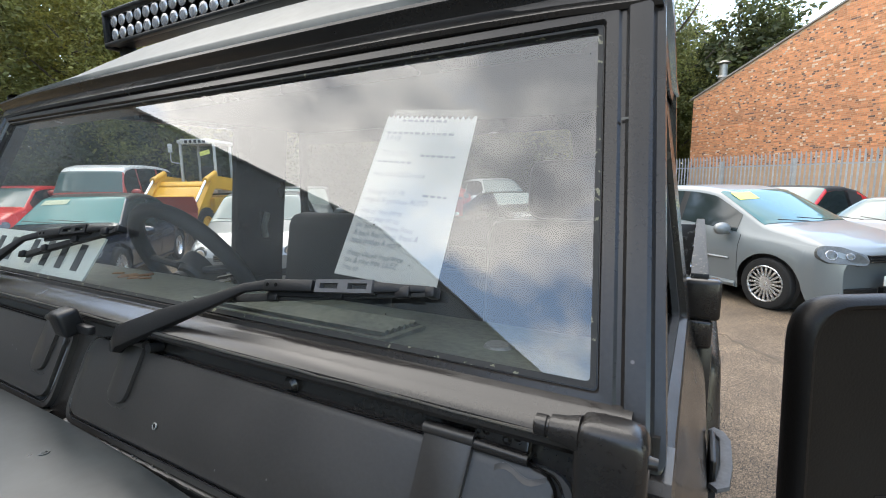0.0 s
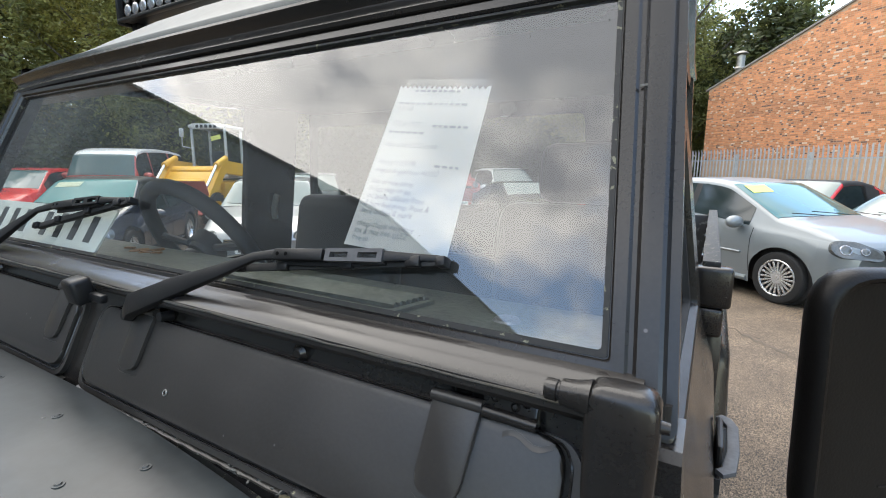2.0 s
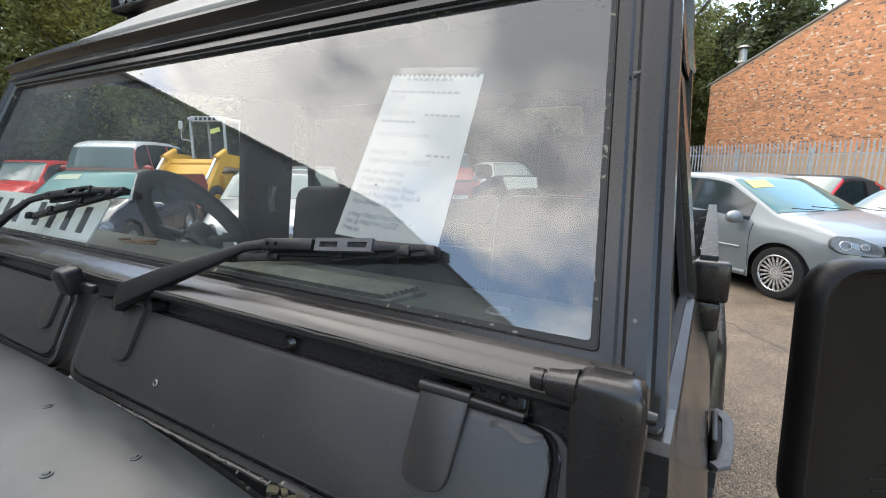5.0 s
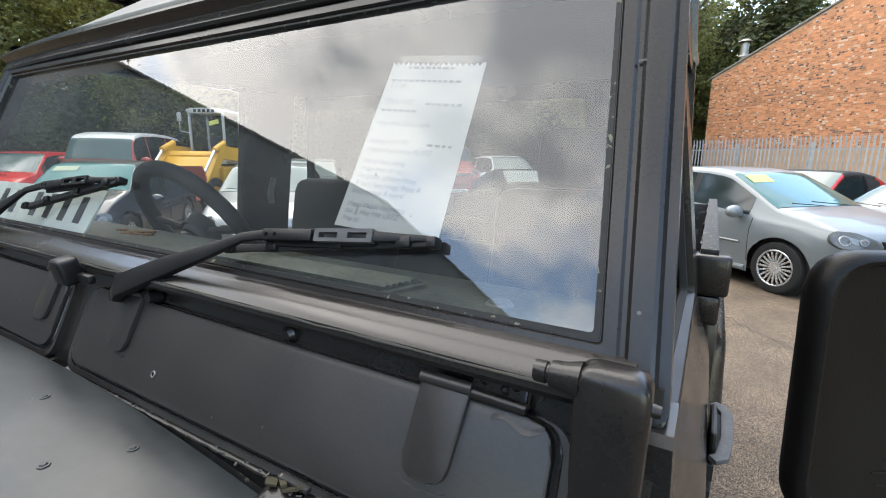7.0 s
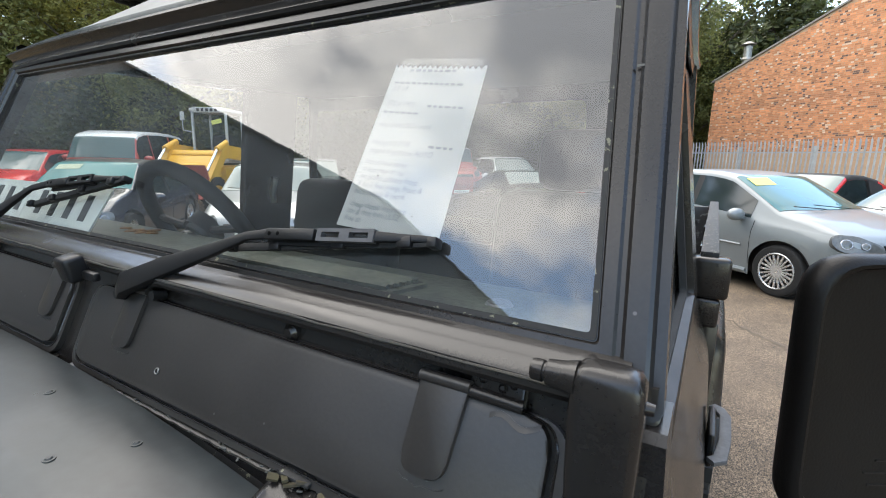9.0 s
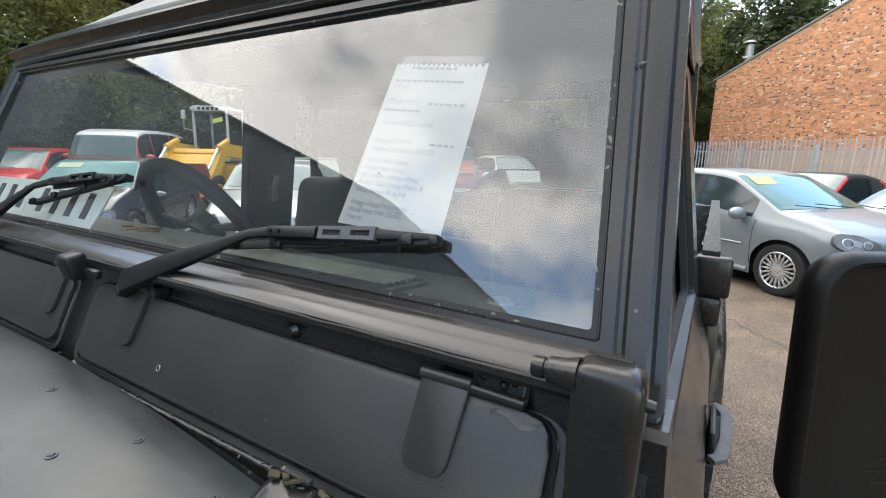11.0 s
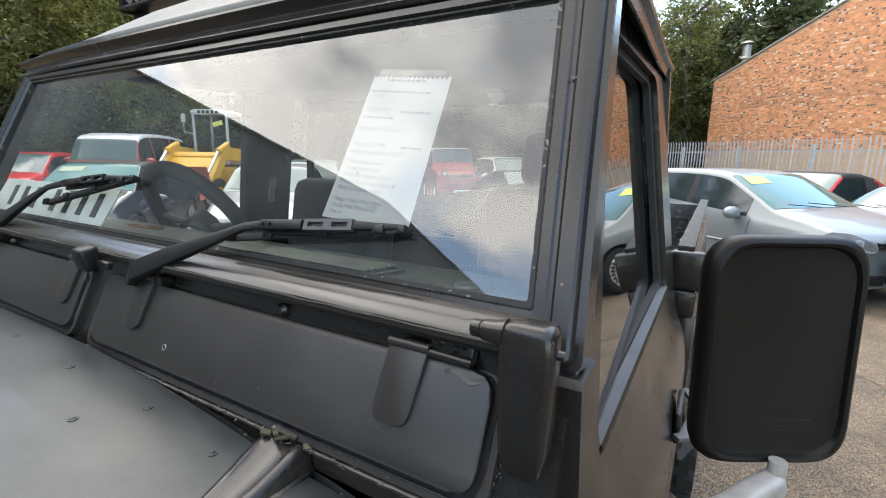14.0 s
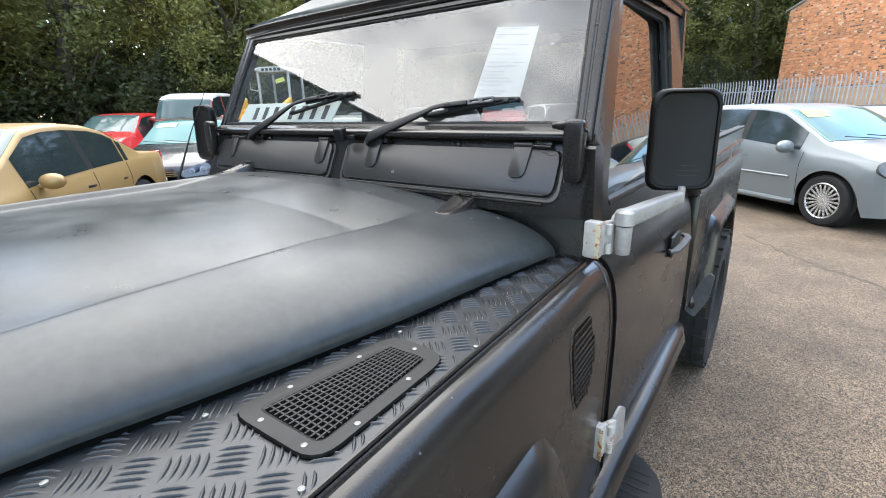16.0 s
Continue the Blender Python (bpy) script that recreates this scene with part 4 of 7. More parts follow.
        for grow, drop, x in ((0.0, 0.0, xw - 0.006), (-0.004, 0.003, xw + 0.004), (-0.03, 0.020, xw + 0.030), (-0.055, 0.045, xw + 0.052), (-0.066, 0.062, xw + 0.058), (-0.072, 0.080, xw + 0.052), (-0.074, 0.08, xw - 0.01)):
            line = rounded([(0.66 + grow, 0.52), (0.41 + grow * 0.8, 0.978 + rise - drop), (-0.41 - grow * 0.8, 0.978 + rise * 1.6 - drop), (-0.60 - grow, 0.52)], 0.075, 8)
            grid.append([(s * x, axle + p[0], p[1]) for p in line])
        sheet(bm, grid)
        part(name, bm, BLACK, truck, angle=50)

# bulkhead and scuttle
bm = bmesh.new()
slab(bm, [(0.030, 1.258), (-0.076, 1.258), (-0.076, 1.284), (-0.0215, 1.402), (-0.016, 1.428), (0.030, 1.428)], lambda u, v, w: Vector((-0.73 + w, u, v)), 1.46)
box(bm, (0, 0.0, 0.90), (1.47, 0.060, 0.75), bevel=0.008)
for s in (1, -1):
    slab(bm, [(-0.040, 1.150), (0.020, 1.150), (0.020, 1.404), (-0.028, 1.404), (-0.034, 1.398)], lambda u, v, w: Vector((s * (0.729 + 0.012 * (1.40 - v) * 4 + w - 0.012), u, v)), 0.022)
bulkhead = part("bulkhead", bm, BLACK, truck, "black scuttle panel with chipped paint")
# the pale chips double as the highlight along the lip's edge
LIPM = worn("chipped_lit_lip_paint", (0.016, 0.0145, 0.012), (0.11, 0.105, 0.09), 0.36, 0.64, 26.0, bump=0.3)
MOSS = mat("olive_moss", (0.045, 0.048, 0.014), 0.95, 0, 0.5, 60, 300, 0.6, second=(0.085, 0.085, 0.035))
for a, b2 in ((0.004, 0.648), (-0.648, -0.038)):
    bm = bmesh.new()
    wob = random.Random(12)
    edge = []
    for k in range(61):
        x = lerp(a, b2, k / 60)
        d, h = wob.gauss(0, 0.0005), wob.gauss(0, 0.0003)
        edge.append([(x, -0.0640, 1.2905), (x, -0.0670, 1.2885), (x, -0.0800 + d, 1.2855 + h), (x, -0.0835 + d, 1.2842 + h), (x, -0.0840 + d, 1.2822 + h), (x, -0.0800, 1.2790)])
    sheet(bm, edge)
    lip_ob = part("scuttle_lip", bm, LIPM, bulkhead, "folded lip with chipped, dirty paint and a highlight painted in pale flecks", angle=50)
    # moss in the fold
    bm = bmesh.new()
    for k in range(34):
        x = lerp(a, b2, wob.random()) if k < 14 or a < 0 else wob.gauss(0.55, 0.045)
        r = wob.uniform(0.0012, 0.0034)
        bmesh.ops.create_icosphere(bm, subdivisions=1, radius=r, matrix=Matrix.Translation((x, -0.0665 + wob.gauss(0, 0.0012), 1.2888)) @ Matrix.Diagonal((2.4, 1, 0.5, 1)))
    tagged(part("moss", bm, MOSS, lip_ob, "olive moss"), kind="stuff")
bm = bmesh.new()
rail = [(0.004, 1.4440), (-0.009, 1.4426), (-0.016, 1.4418), (-0.0195, 1.4410), (-0.0225, 1.4394), (-0.0255, 1.4378), (-0.030, 1.4358), (-0.039, 1.4325), (-0.044, 1.428), (-0.046, 1.421), (-0.043, 1.416), (-0.030, 1.413)]
sheet(bm, [[(x, y, z) for y, z in rail] for x in [lerp(-0.712, 0.712, k / 20) for k in range(21)]])
lower = part("screen_lower_rail", bm, BLACK, truck, angle=32)
bm = bmesh.new()
wob = random.Random(31)
tube(bm, [(x, -0.0452, 1.4262 + wob.gauss(0, 0.0003)) for x in [lerp(-0.69, 0.69, k / 40) for k in range(41)]], [wob.uniform(0.0008, 0.0019) for k in range(41)], 6)
part("stained_edge", bm, STAIN, lower, "tan dirt along the rail's edge")
bm = bmesh.new()
box(bm, (0, -0.0335, 1.4165), (1.37, 0.005, 0.006), bevel=0.0015)
part("drip_lip", bm, SEAL, lower, "dirty rubber lip under the windscreen")
bolt_me = None
for x in (0.392, -0.392):
    if bolt_me is None:
        bm = bmesh.new()
        rod(bm, (0, 0.014, 0), (0, 0.003, 0), 0.0098, 0.0096, 18)
        rod(bm, (0, 0.0031, 0), (0, -0.0012, 0), 0.0094, 0.0052, 18)
        ob = part("rail_bolt", bm, BLACK, truck)
        bolt_me = ob.data
    else:
        ob = new("rail_bolt", bolt_me)
        ob.parent = truck
    ob.matrix_basis = pose(x, -0.031, 1.3985)

for u0, u1, straps in ((0.012, 0.674, (0.128, 0.580)), (-0.674, -0.046, (-0.090, -0.580))):
    fp = lambda u, v, w: Vector((u, -0.0260 - w * 0.91 - 0.455 * (1.392 - v), v + w * 0.415))
    edge = rounded([(u0 - 0.007, 1.285), (u1 + 0.007, 1.285), (u1 + 0.007, 1.3905), (u0 - 0.007, 1.3905)], 0.026, 6)
    gap = rounded([(u0, 1.291), (u1, 1.291), (u1, 1.390), (u0, 1.390)], 0.026, 6)
    skin = rounded([(u0 + 0.006, 1.297), (u1 - 0.006, 1.297), (u1 - 0.006, 1.389), (u0 + 0.006, 1.389)], 0.022, 6)
    bm = bmesh.new()
    slab(bm, skin, fp, 0.012, 0.0025)
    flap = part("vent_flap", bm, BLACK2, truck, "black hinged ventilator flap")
    bm = bmesh.new()
    ring_slab(bm, edge, gap, fp, 0.0075)
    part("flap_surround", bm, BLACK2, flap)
    bm = bmesh.new()
    slab(bm, gap, fp, 0.0025)
    part("flap_seal", bm, RUBBER, flap)
    bm = bmesh.new()
    wob = random.Random(int(u0 * 1000) + 99)
    tube(bm, [fp(p.x + wob.gauss(0, 0.0005), p.y + wob.gauss(0, 0.0004), 0.0076) for p in gap], 0.0011, 5, True)
    part("paint_bead", bm, BLACK, flap)
    for sx in straps:
        bm = bmesh.new()
        slab(bm, rounded([(sx - 0.025, 1.328), (sx + 0.015, 1.328), (sx + 0.022, 1.398), (sx - 0.021, 1.398)], [0.015, 0.015, 0.003, 0.003], 5), lambda u, v, w: fp(u, v, w + 0.0125), 0.0050, 0.0018)
        top = fp(sx, 1.3965, 0.0165)
        rod(bm, top - Vector((0.022, 0, 0)), top + Vector((0.023, 0, 0)), 0.0052, None, 12)
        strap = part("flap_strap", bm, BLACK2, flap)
        # a weld scar below the strap's end
        bm = bmesh.new()
        wob = random.Random(int(sx * 1000) + 7)
        tube(bm, [fp(sx - 0.027 + 0.0062 * k, 1.325 - 0.0022 * math.sin(k * 0.45) + wob.gauss(0, 0.0009), 0.0122) for k in range(8)], [wob.uniform(0.0003, 0.0008) for k in range(8)], 5)
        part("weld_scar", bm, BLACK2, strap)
        if abs(sx) > 0.3:
            bm = bmesh.new()
            e0, e1 = fp(sx + 0.023, 1.3945, 0.0150), fp(sx + 0.066, 1.3935, 0.0150)
            rod(bm, e0, e1, 0.0050, None, 12)
            leaf_put = lambda u, v, w: fp(u, v, w + 0.004)
            slab(bm, rounded([(sx + 0.020, 1.396), (sx + 0.064, 1.395), (sx + 0.064, 1.4125), (sx + 0.020, 1.413)], 0.002, 2), leaf_put, 0.009, 0.001)
            for q, r in ((0.030, 1.405), (0.047, 1.402), (0.055, 1.406)):
                a0 = leaf_put(sx + q, r, 0.009)
                rod(bm, a0, a0 + OUT * 0.0022, 0.0040, 0.0018, 10)
            part("hinge_leaf", bm, BLACK, strap)
            # curled paint beside the hinge
            bm = bmesh.new()
            grid = []
            for k in range(9):
                q = k / 8
                grid.append([fp(sx + 0.040 + 0.040 * q, 1.3845 + 0.003 * math.sin(7 * q) - 0.004 * r, 0.0124 + 0.0016 * math.sin(math.pi * q) * r * r) for r in (0.0, 0.5, 1.0)])
            sheet(bm, grid, 0.0006, (0, 0.9, -0.4))
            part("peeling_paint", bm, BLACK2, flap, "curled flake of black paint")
bm = bmesh.new()
stud = Vector((0.212, -0.0703, 1.3263))
tube(bm, [stud + (Vector((1, 0, 0)) * math.cos(a) + UPV * math.sin(a)) * 0.0033 for a in [k * math.pi / 5 for k in range(10)]], 0.0010, 6, True)
stud_rim = part("chipped_stud", bm, BARE, truck, "bare metal rim of a chipped stud")
bm = bmesh.new()
rod(bm, stud - OUT * 0.003, stud + OUT * 0.0004, 0.0028, None, 10)
part("stud_core", bm, BLACK, stud_rim)
bm = bmesh.new()
box(bm, (0.012, -0.064, 1.420), (0.034, 0.026, 0.036), pose(0, 0, 0, 12, 0, 0), 0.006, 3)
box(bm, (0.040, -0.056, 1.412), (0.04, 0.010, 0.012), bevel=0.003)
part("centre_catch", bm, TRIM, truck)

bm = bmesh.new()
sheet(bm, [[(x, y, min(bonnet_z(abs(x), -0.09), 1.288) - dz) for y, dz in ((-0.120, 0.016), (-0.098, 0.020), (-0.082, 0.020), (-0.074, 0.004))] for x in [lerp(-0.58, 0.58, k / 34) for k in range(35)]], 0.002)
part("drain_channel", bm, SEAL, truck, "grimy channel behind the bonnet")

# flaking paint and grit in the gutter behind the bonnet
bm = bmesh.new()
rnd = random.Random(17)
for k in range(90):
    x = rnd.gauss(0.46, 0.06) if k < 55 else rnd.uniform(0.0, 0.66)
    r = rnd.uniform(0.0007, 0.0030)
    c0 = Vector((x, rnd.uniform(-0.088, -0.076), 1.2865 + rnd.uniform(-0.002, 0.001)))
    box(bm, c0, (r * 1.8, r * 0.8, 0.0008), pose(0, 0, 0, rnd.uniform(-25, 25), rnd.uniform(-25, 25), rnd.uniform(0, 180)))
tagged(part("flaked_paint", bm, FLAKE, truck), kind="stuff")

LITTER = mat("tan_leaf_litter", (0.070, 0.050, 0.032), 0.85, 0, 0.5, 30, 90, 0.2, second=(0.055, 0.05, 0.02))
bm = bmesh.new()
for k in range(5):
    c0 = Vector((0.452 + rnd.gauss(0, 0.028), rnd.uniform(-0.092, -0.078), 1.290 + rnd.uniform(0, 0.004)))
    box(bm, c0, (rnd.uniform(0.006, 0.022), rnd.uniform(0.003, 0.007), 0.0025), pose(0, 0, 0, rnd.uniform(-20, 20), rnd.uniform(-20, 20), rnd.uniform(-50, 50)))
tagged(part("leaf_litter", bm, LITTER, truck), kind="stuff")

# chips of pale paint at the edge of the flap's surround
bm = bmesh.new()
for k in range(30):
    u, v = 0.6865 + rnd.gauss(0, 0.0022), rnd.uniform(1.298, 1.398)
    if k > 22:
        u, v = rnd.uniform(0.50, 0.66), 1.2895 + rnd.gauss(0, 0.0015)
    r = rnd.uniform(0.0003, 0.0010)
    lay = lambda a, b, w: Vector((a, -0.0260 - (w + 0.0078) * 0.91 - 0.455 * (1.392 - b), b + (w + 0.0078) * 0.415))
    slab(bm, [(u + r * math.cos(q) * rnd.uniform(0.4, 1.2), v + r * math.sin(q) * rnd.uniform(0.6, 2.2)) for q in (0, 1.05, 2.1, 3.15, 4.2, 5.25)], lay, 0.0004)
tagged(part("paint_chips", bm, FLAKE, truck, smooth=False), kind="stuff")

# clamps at the foot of the windscreen
for s in (1, -1):
    bm = bmesh.new()
    prof = [(1.4585, 0.012, 0.007), (1.456, 0.0175, 0.011), (1.450, 0.0205, 0.013), (1.43, 0.0212, 0.0135), (1.39, 0.0205, 0.013), (1.36, 0.019, 0.012), (1.342, 0.0165, 0.010), (1.334, 0.011, 0.007)]
    prof.sort(reverse=True)
    grid = []
    for z, hw, hd in prof:
        c = rounded([(-hw, -hd), (hw, -hd), (hw, hd), (-hw, hd)], 0.006, 3)
        c.append(c[0])
        grid.append([(s * 0.706 + p.x, -0.065 + 0.02 * (z - 1.45) + p.y, z) for p in c])
    sheet(bm, grid)
    bm.faces.new([v for v in bm.verts if abs(v.co.z - 1.4585) < 1e-5][:-1])
    bracket = part("screen_clamp", bm, BLACK, truck, angle=50)
    bm = bmesh.new()
    turned = ((0.6588, 0.0050), (0.6596, 0.0066), (0.6605, 0.0069), (0.6668, 0.0070), (0.6676, 0.0061), (0.6688, 0.0061), (0.6698, 0.0084), (0.6790, 0.0093), (0.6880, 0.0118))
    tube(bm, [(s * x, -0.067, 1.446) for x, r in turned], [r for x, r in turned], 16)
    part("clamp_pin", bm, BLACK, bracket)
    bm = bmesh.new()
    rod(bm, (s * 0.722, -0.063, 1.437), (s * 0.7315, -0.0625, 1.4365), 0.0046, 0.0036, 12)
    part("clamp_bolt", bm, BLACK, bracket)

# windscreen frame, seal and glass
gl = [(-0.685, 0.0), (0.685, 0.0), (0.655, 0.325), (-0.655, 0.325)]
bm = bmesh.new()
f0 = rounded(gl, 0.004, 4)
f2 = rounded([(-0.735, -0.045), (0.735, -0.045), (0.703, 0.372), (-0.703, 0.372)], 0.010, 4)
ring_slab(bm, f2, f0, lambda u, v, w: on_screen(u, v, w - 0.030), 0.034)
step = lambda q, w: (rounded([(-0.685 - q, -q), (0.685 + q, -q), (0.655 + q, 0.325 + q * 0.92), (-0.655 - q, 0.325 + q * 0.92)], 0.004 + q * 0.12, 4), w)
loops = [[bm.verts.new(on_screen(p.x, p.y, w)) for p in c] for c, w in (step(0.001, 0.0045), step(0.003, 0.0085), step(0.0130, 0.0090), step(0.0155, 0.0072), step(0.0190, 0.0074), step(0.0220, 0.0105), step(0.0370, 0.0115), step(0.0400, 0.0100), step(0.0430, 0.0030), step(0.0490, 0.0005))]
for a, b in zip(loops, loops[1:]):
    for k in range(len(a)):
        j = (k + 1) % len(a)
        bm.faces.new((a[k], a[j], b[j], b[k]))
screen = part("windscreen_frame", bm, BLACK, truck, "black windscreen frame with scuffed paint", angle=28)
bm = bmesh.new()
ring_slab(bm, f0, rounded([(-0.680, 0.005), (0.680, 0.005), (0.651, 0.322), (-0.651, 0.322)], 0.004, 4), lambda u, v, w: on_screen(u, v, w - 0.001), 0.006)
part("screen_seal", bm, SEAL, screen, "cracked and mossy windscreen seal")
bm = bmesh.new()
slab(bm, rounded([(-0.683, 0.002), (0.683, 0.002), (0.653, 0.323), (-0.653, 0.323)], 0.004, 4), lambda u, v, w: on_screen(u, v, w - 0.0005), 0.0004)
for f in bm.faces:
    f.normal_update()
    f.material_index = 0 if all((v.co - on_screen(0, 0, -0.0002)).dot(OUT) > 0 for v in f.verts) else 1
pane = part("windscreen_pane", bm, [WGLASS, CLEAR], screen, "large clear windscreen that mirrors the clouds", smooth=False)
pane.visible_shadow = False
# flecks on the glass and a chip on the frame
bm = bmesh.new()
rnd = random.Random(5)
for k in range(26):
    u, v = rnd.uniform(-0.6, 0.66), rnd.uniform(0.02, 0.31)
    r = rnd.uniform(0.0004, 0.0009)
    slab(bm, [(u + r * math.cos(q) * rnd.uniform(.6, 1.5), v + r * math.sin(q)) for q in (0, 1.1, 2.2, 3.3, 4.4, 5.5)], lambda a, b, w: on_screen(a, b, w + 0.0004), 0.0002)
tagged(part("screen_flecks", bm, RUBBER, screen, smooth=False), kind="stuff")
bm = bmesh.new()
slab(bm, rounded([(0.681, 0.220), (0.693, 0.222), (0.6925, 0.2232), (0.681, 0.2225)], 0.0005, 2), lambda a, b, w: on_screen(a, b, w + 0.0098), 0.0006)
part("bare_scratch", bm, FLAKE, screen)

# wipers
for pts, clip, blade in (([(0.104, -0.064, 0.026), (0.118, -0.052, 0.032), (0.190, -0.020, 0.032), (0.262, 0.010, 0.030), (0.310, 0.033, 0.027), (0.338, 0.0390, 0.025)], [(0.338, 0.0390, 0.024), (0.406, 0.0452, 0.023), (0.478, 0.0523, 0.020), (0.532, 0.0580, 0.012)], [(0.262, 0.018, 0.006), (0.535, 0.0555, 0.006)]),
                         ([(-0.475, -0.060, 0.026), (-0.458, -0.048, 0.032), (-0.385, -0.010, 0.032), (-0.320, 0.030, 0.030), (-0.275, 0.058, 0.027), (-0.225, 0.0690, 0.025)], [(-0.225, 0.0690, 0.024), (-0.160, 0.0772, 0.023), (-0.088, 0.0862, 0.020), (-0.030, 0.0935, 0.012)], [(-0.305, 0.030, 0.006), (-0.020, 0.0920, 0.006)])):
    q = [on_screen(*p) for p in pts]
    bm = bmesh.new()
    bar(bm, q, (0.020, 0.030, 0.025, 0.016, 0.010, 0.011), (0.012, 0.015, 0.012, 0.008, 0.006, 0.006), OUT)
    arm = part("wiper_arm", bm, TRIM, truck, "black pressed wiper arm")
    c4 = [on_screen(*p) for p in clip]
    turn = lambda d: Matrix((d.normalized(), OUT.cross(d).normalized(), OUT)).transposed().to_4x4()
    bm = bmesh.new()
    d = c4[1] - c4[0]
    box(bm, (c4[0] + c4[1]) / 2, (d.length, 0.0125, 0.010), turn(d), 0.0018)
    block = part("arm_connector", bm, TRIM, arm, "black wiper connector block")
    # flat black discs drawn as the shade in two holes
    bm = bmesh.new()
    for t in (0.10, 0.28):
        p = c4[0] + d * t + OUT * 0.0046
        rod(bm, p, p + OUT * 0.0008, 0.0022, None, 10)
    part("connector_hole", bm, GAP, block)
    d = c4[2] - c4[1]
    a_, side = c4[1] + d * 0.06, OUT.cross(d).normalized()
    put = lambda u, v, w: a_ + d.normalized() * u + side * v + OUT * (w - 0.002)
    ln = d.length * 0.94
    for u0, u1 in ((0.0, ln * 0.5), (ln * 0.5, ln)):
        bm = bmesh.new()
        ring_slab(bm, [(u0, -0.0065), (u1, -0.0065), (u1, 0.0065), (u0, 0.0065)], [(u0 + 0.006, -0.0028), (u1 - 0.006, -0.0028), (u1 - 0.006, 0.0028), (u0 + 0.006, 0.0028)], put, 0.007)
        part("blade_clip", bm, TIPM if clip[0][0] > 0 else TRIM, arm, "worn grey metal clip" if clip[0][0] > 0 else "")
    bm = bmesh.new()
    bar(bm, [c4[2], c4[2].lerp(c4[3], 0.5), c4[3]], (0.011, 0.008, 0.006), (0.007, 0.006, 0.005), OUT)
    bar(bm, [c4[0] - OUT * 0.008 - UPV * 0.006, c4[1] - OUT * 0.007 - UPV * 0.006, c4[2] - OUT * 0.006 - UPV * 0.004], (0.008, 0.009, 0.007), (0.005, 0.005, 0.004), OUT)
    part("blade_yoke", bm, TRIM, arm)
    a, b = on_screen(*blade[0]), on_screen(*blade[1])
    d = b - a
    bm = bmesh.new()
    box(bm, (a + b) / 2, (d.length, 0.0035, 0.010), turn(d), 0.001)
    box(bm, (a + b) / 2 + OUT * 0.0065, (d.length * 0.98, 0.009, 0.003), turn(d), 0.001)
    bl = part("wiper_blade", bm, RUBBER, arm)
    for t in (0.05, 0.30, 0.62, 0.90):
        bm = bmesh.new()
        box(bm, a + d * t + OUT * 0.009, (0.016, 0.011, 0.008), turn(d), 0.002)
        part("blade_claw", bm, TRIM, bl)
    bm = bmesh.new()
    box(bm, b + OUT * 0.003, (0.010, 0.010, 0.014), turn(d), 0.002)
    part("blade_cap", bm, TRIM, bl)
    bm = bmesh.new()
    rod(bm, q[0] - OUT * 0.05, q[0] + OUT * 0.004, 0.010, 0.009, 14)
    part("wiper_spindle", bm, TRIM, arm)
    bm = bmesh.new()
    rod(bm, q[1] + Vector((0.052, 0.020, -0.010)), q[1] + Vector((0.052, 0.004, -0.008)), 0.0070, 0.0062, 12)
    part("washer_jet", bm, TRIM, truck)

# roof and gutter
def roof_z(x, y):
    a = abs(x) / 0.690
    side = max(0.0, 1 - a ** 3.4) ** 0.75
    return 1.806 + 0.104 * side * smooth(0.115, 0.31, y)


xs = [-0.690, -0.687, -0.68, -0.665, -0.64, -0.60, -0.54, -0.45, -0.32, -0.16]
xs = xs + [0] + [-x for x in reversed(xs)]
bm = bmesh.new()
sheet(bm, [[(x * lerp(1.0, 0.965, smooth(0.15, 1.1, y)), y, roof_z(x, y) + 0.012 * y) for x in xs] for y in [0.158, 0.17, 0.185, 0.20, 0.22, 0.24, 0.26, 0.28, 0.30, 0.32, 0.40, 0.52, 0.7, 0.9, 1.04, 1.09]], 0.012)
roof = part("roof", bm, ROOFM, truck, "grey sheet-metal cab roof", angle=60)
bm = bmesh.new()
gut = [(0.172, 1.804), (0.131, 1.8005), (0.1275, 1.799), (0.126, 1.795), (0.129, 1.791), (0.134, 1.786), (0.1365, 1.780), (0.134, 1.774), (0.129, 1.770), (0.1265, 1.766), (0.128, 1.761), (0.136, 1.757)]
sheet(bm, [[(x, y + 0.004 * abs(x), z - 0.008 * (abs(x) / 0.7) ** 6) for y, z in gut] for x in [lerp(-0.705, 0.705, k / 16) for k in range(17)]], 0.004, (0, 1, -0.3))
part("front_gutter", bm, BLACK, roof)
for s in (1, -1):
    bm = bmesh.new()
    sheet(bm, [[(s * lerp(0.698, 0.672, smooth(0.14, 1.1, y)) + s * dx, y, z + 0.022 * (y - 0.15)) for dx, z in ((-0.02, 1.812), (0.0, 1.811), (0.006, 1.807), (0.005, 1.799), (-0.004, 1.794), (-0.006, 1.775))] for y in [lerp(0.148, 1.10, k / 12) for k in range(13)]], 0.004, (-s, 0, 0))
    part("side_gutter", bm, BLACK, roof)

# lamp bar on the roof
bm = bmesh.new()
box(bm, (0, 0.375, 1.998), (1.27, 0.050, 0.080), bevel=0.010, seg=3)
lampbar = part("lamp_bar", bm, TRIM, truck, "black roof lamp bar with two rows of lenses")
for z in (1.961, 2.037):
    bm = bmesh.new()
    box(bm, (0, 0.348, z), (1.28, 0.016, 0.009), bevel=0.003)
    part("bezel_strip", bm, TRIM, lampbar)
for k in range(9):
    bm = bmesh.new()
    box(bm, (0, 0.402 + 0.004 * (k % 2), lerp(1.968, 2.030, k / 8)), (1.25, 0.016, 0.003))
    part("cooling_fin", bm, TRIM, lampbar)
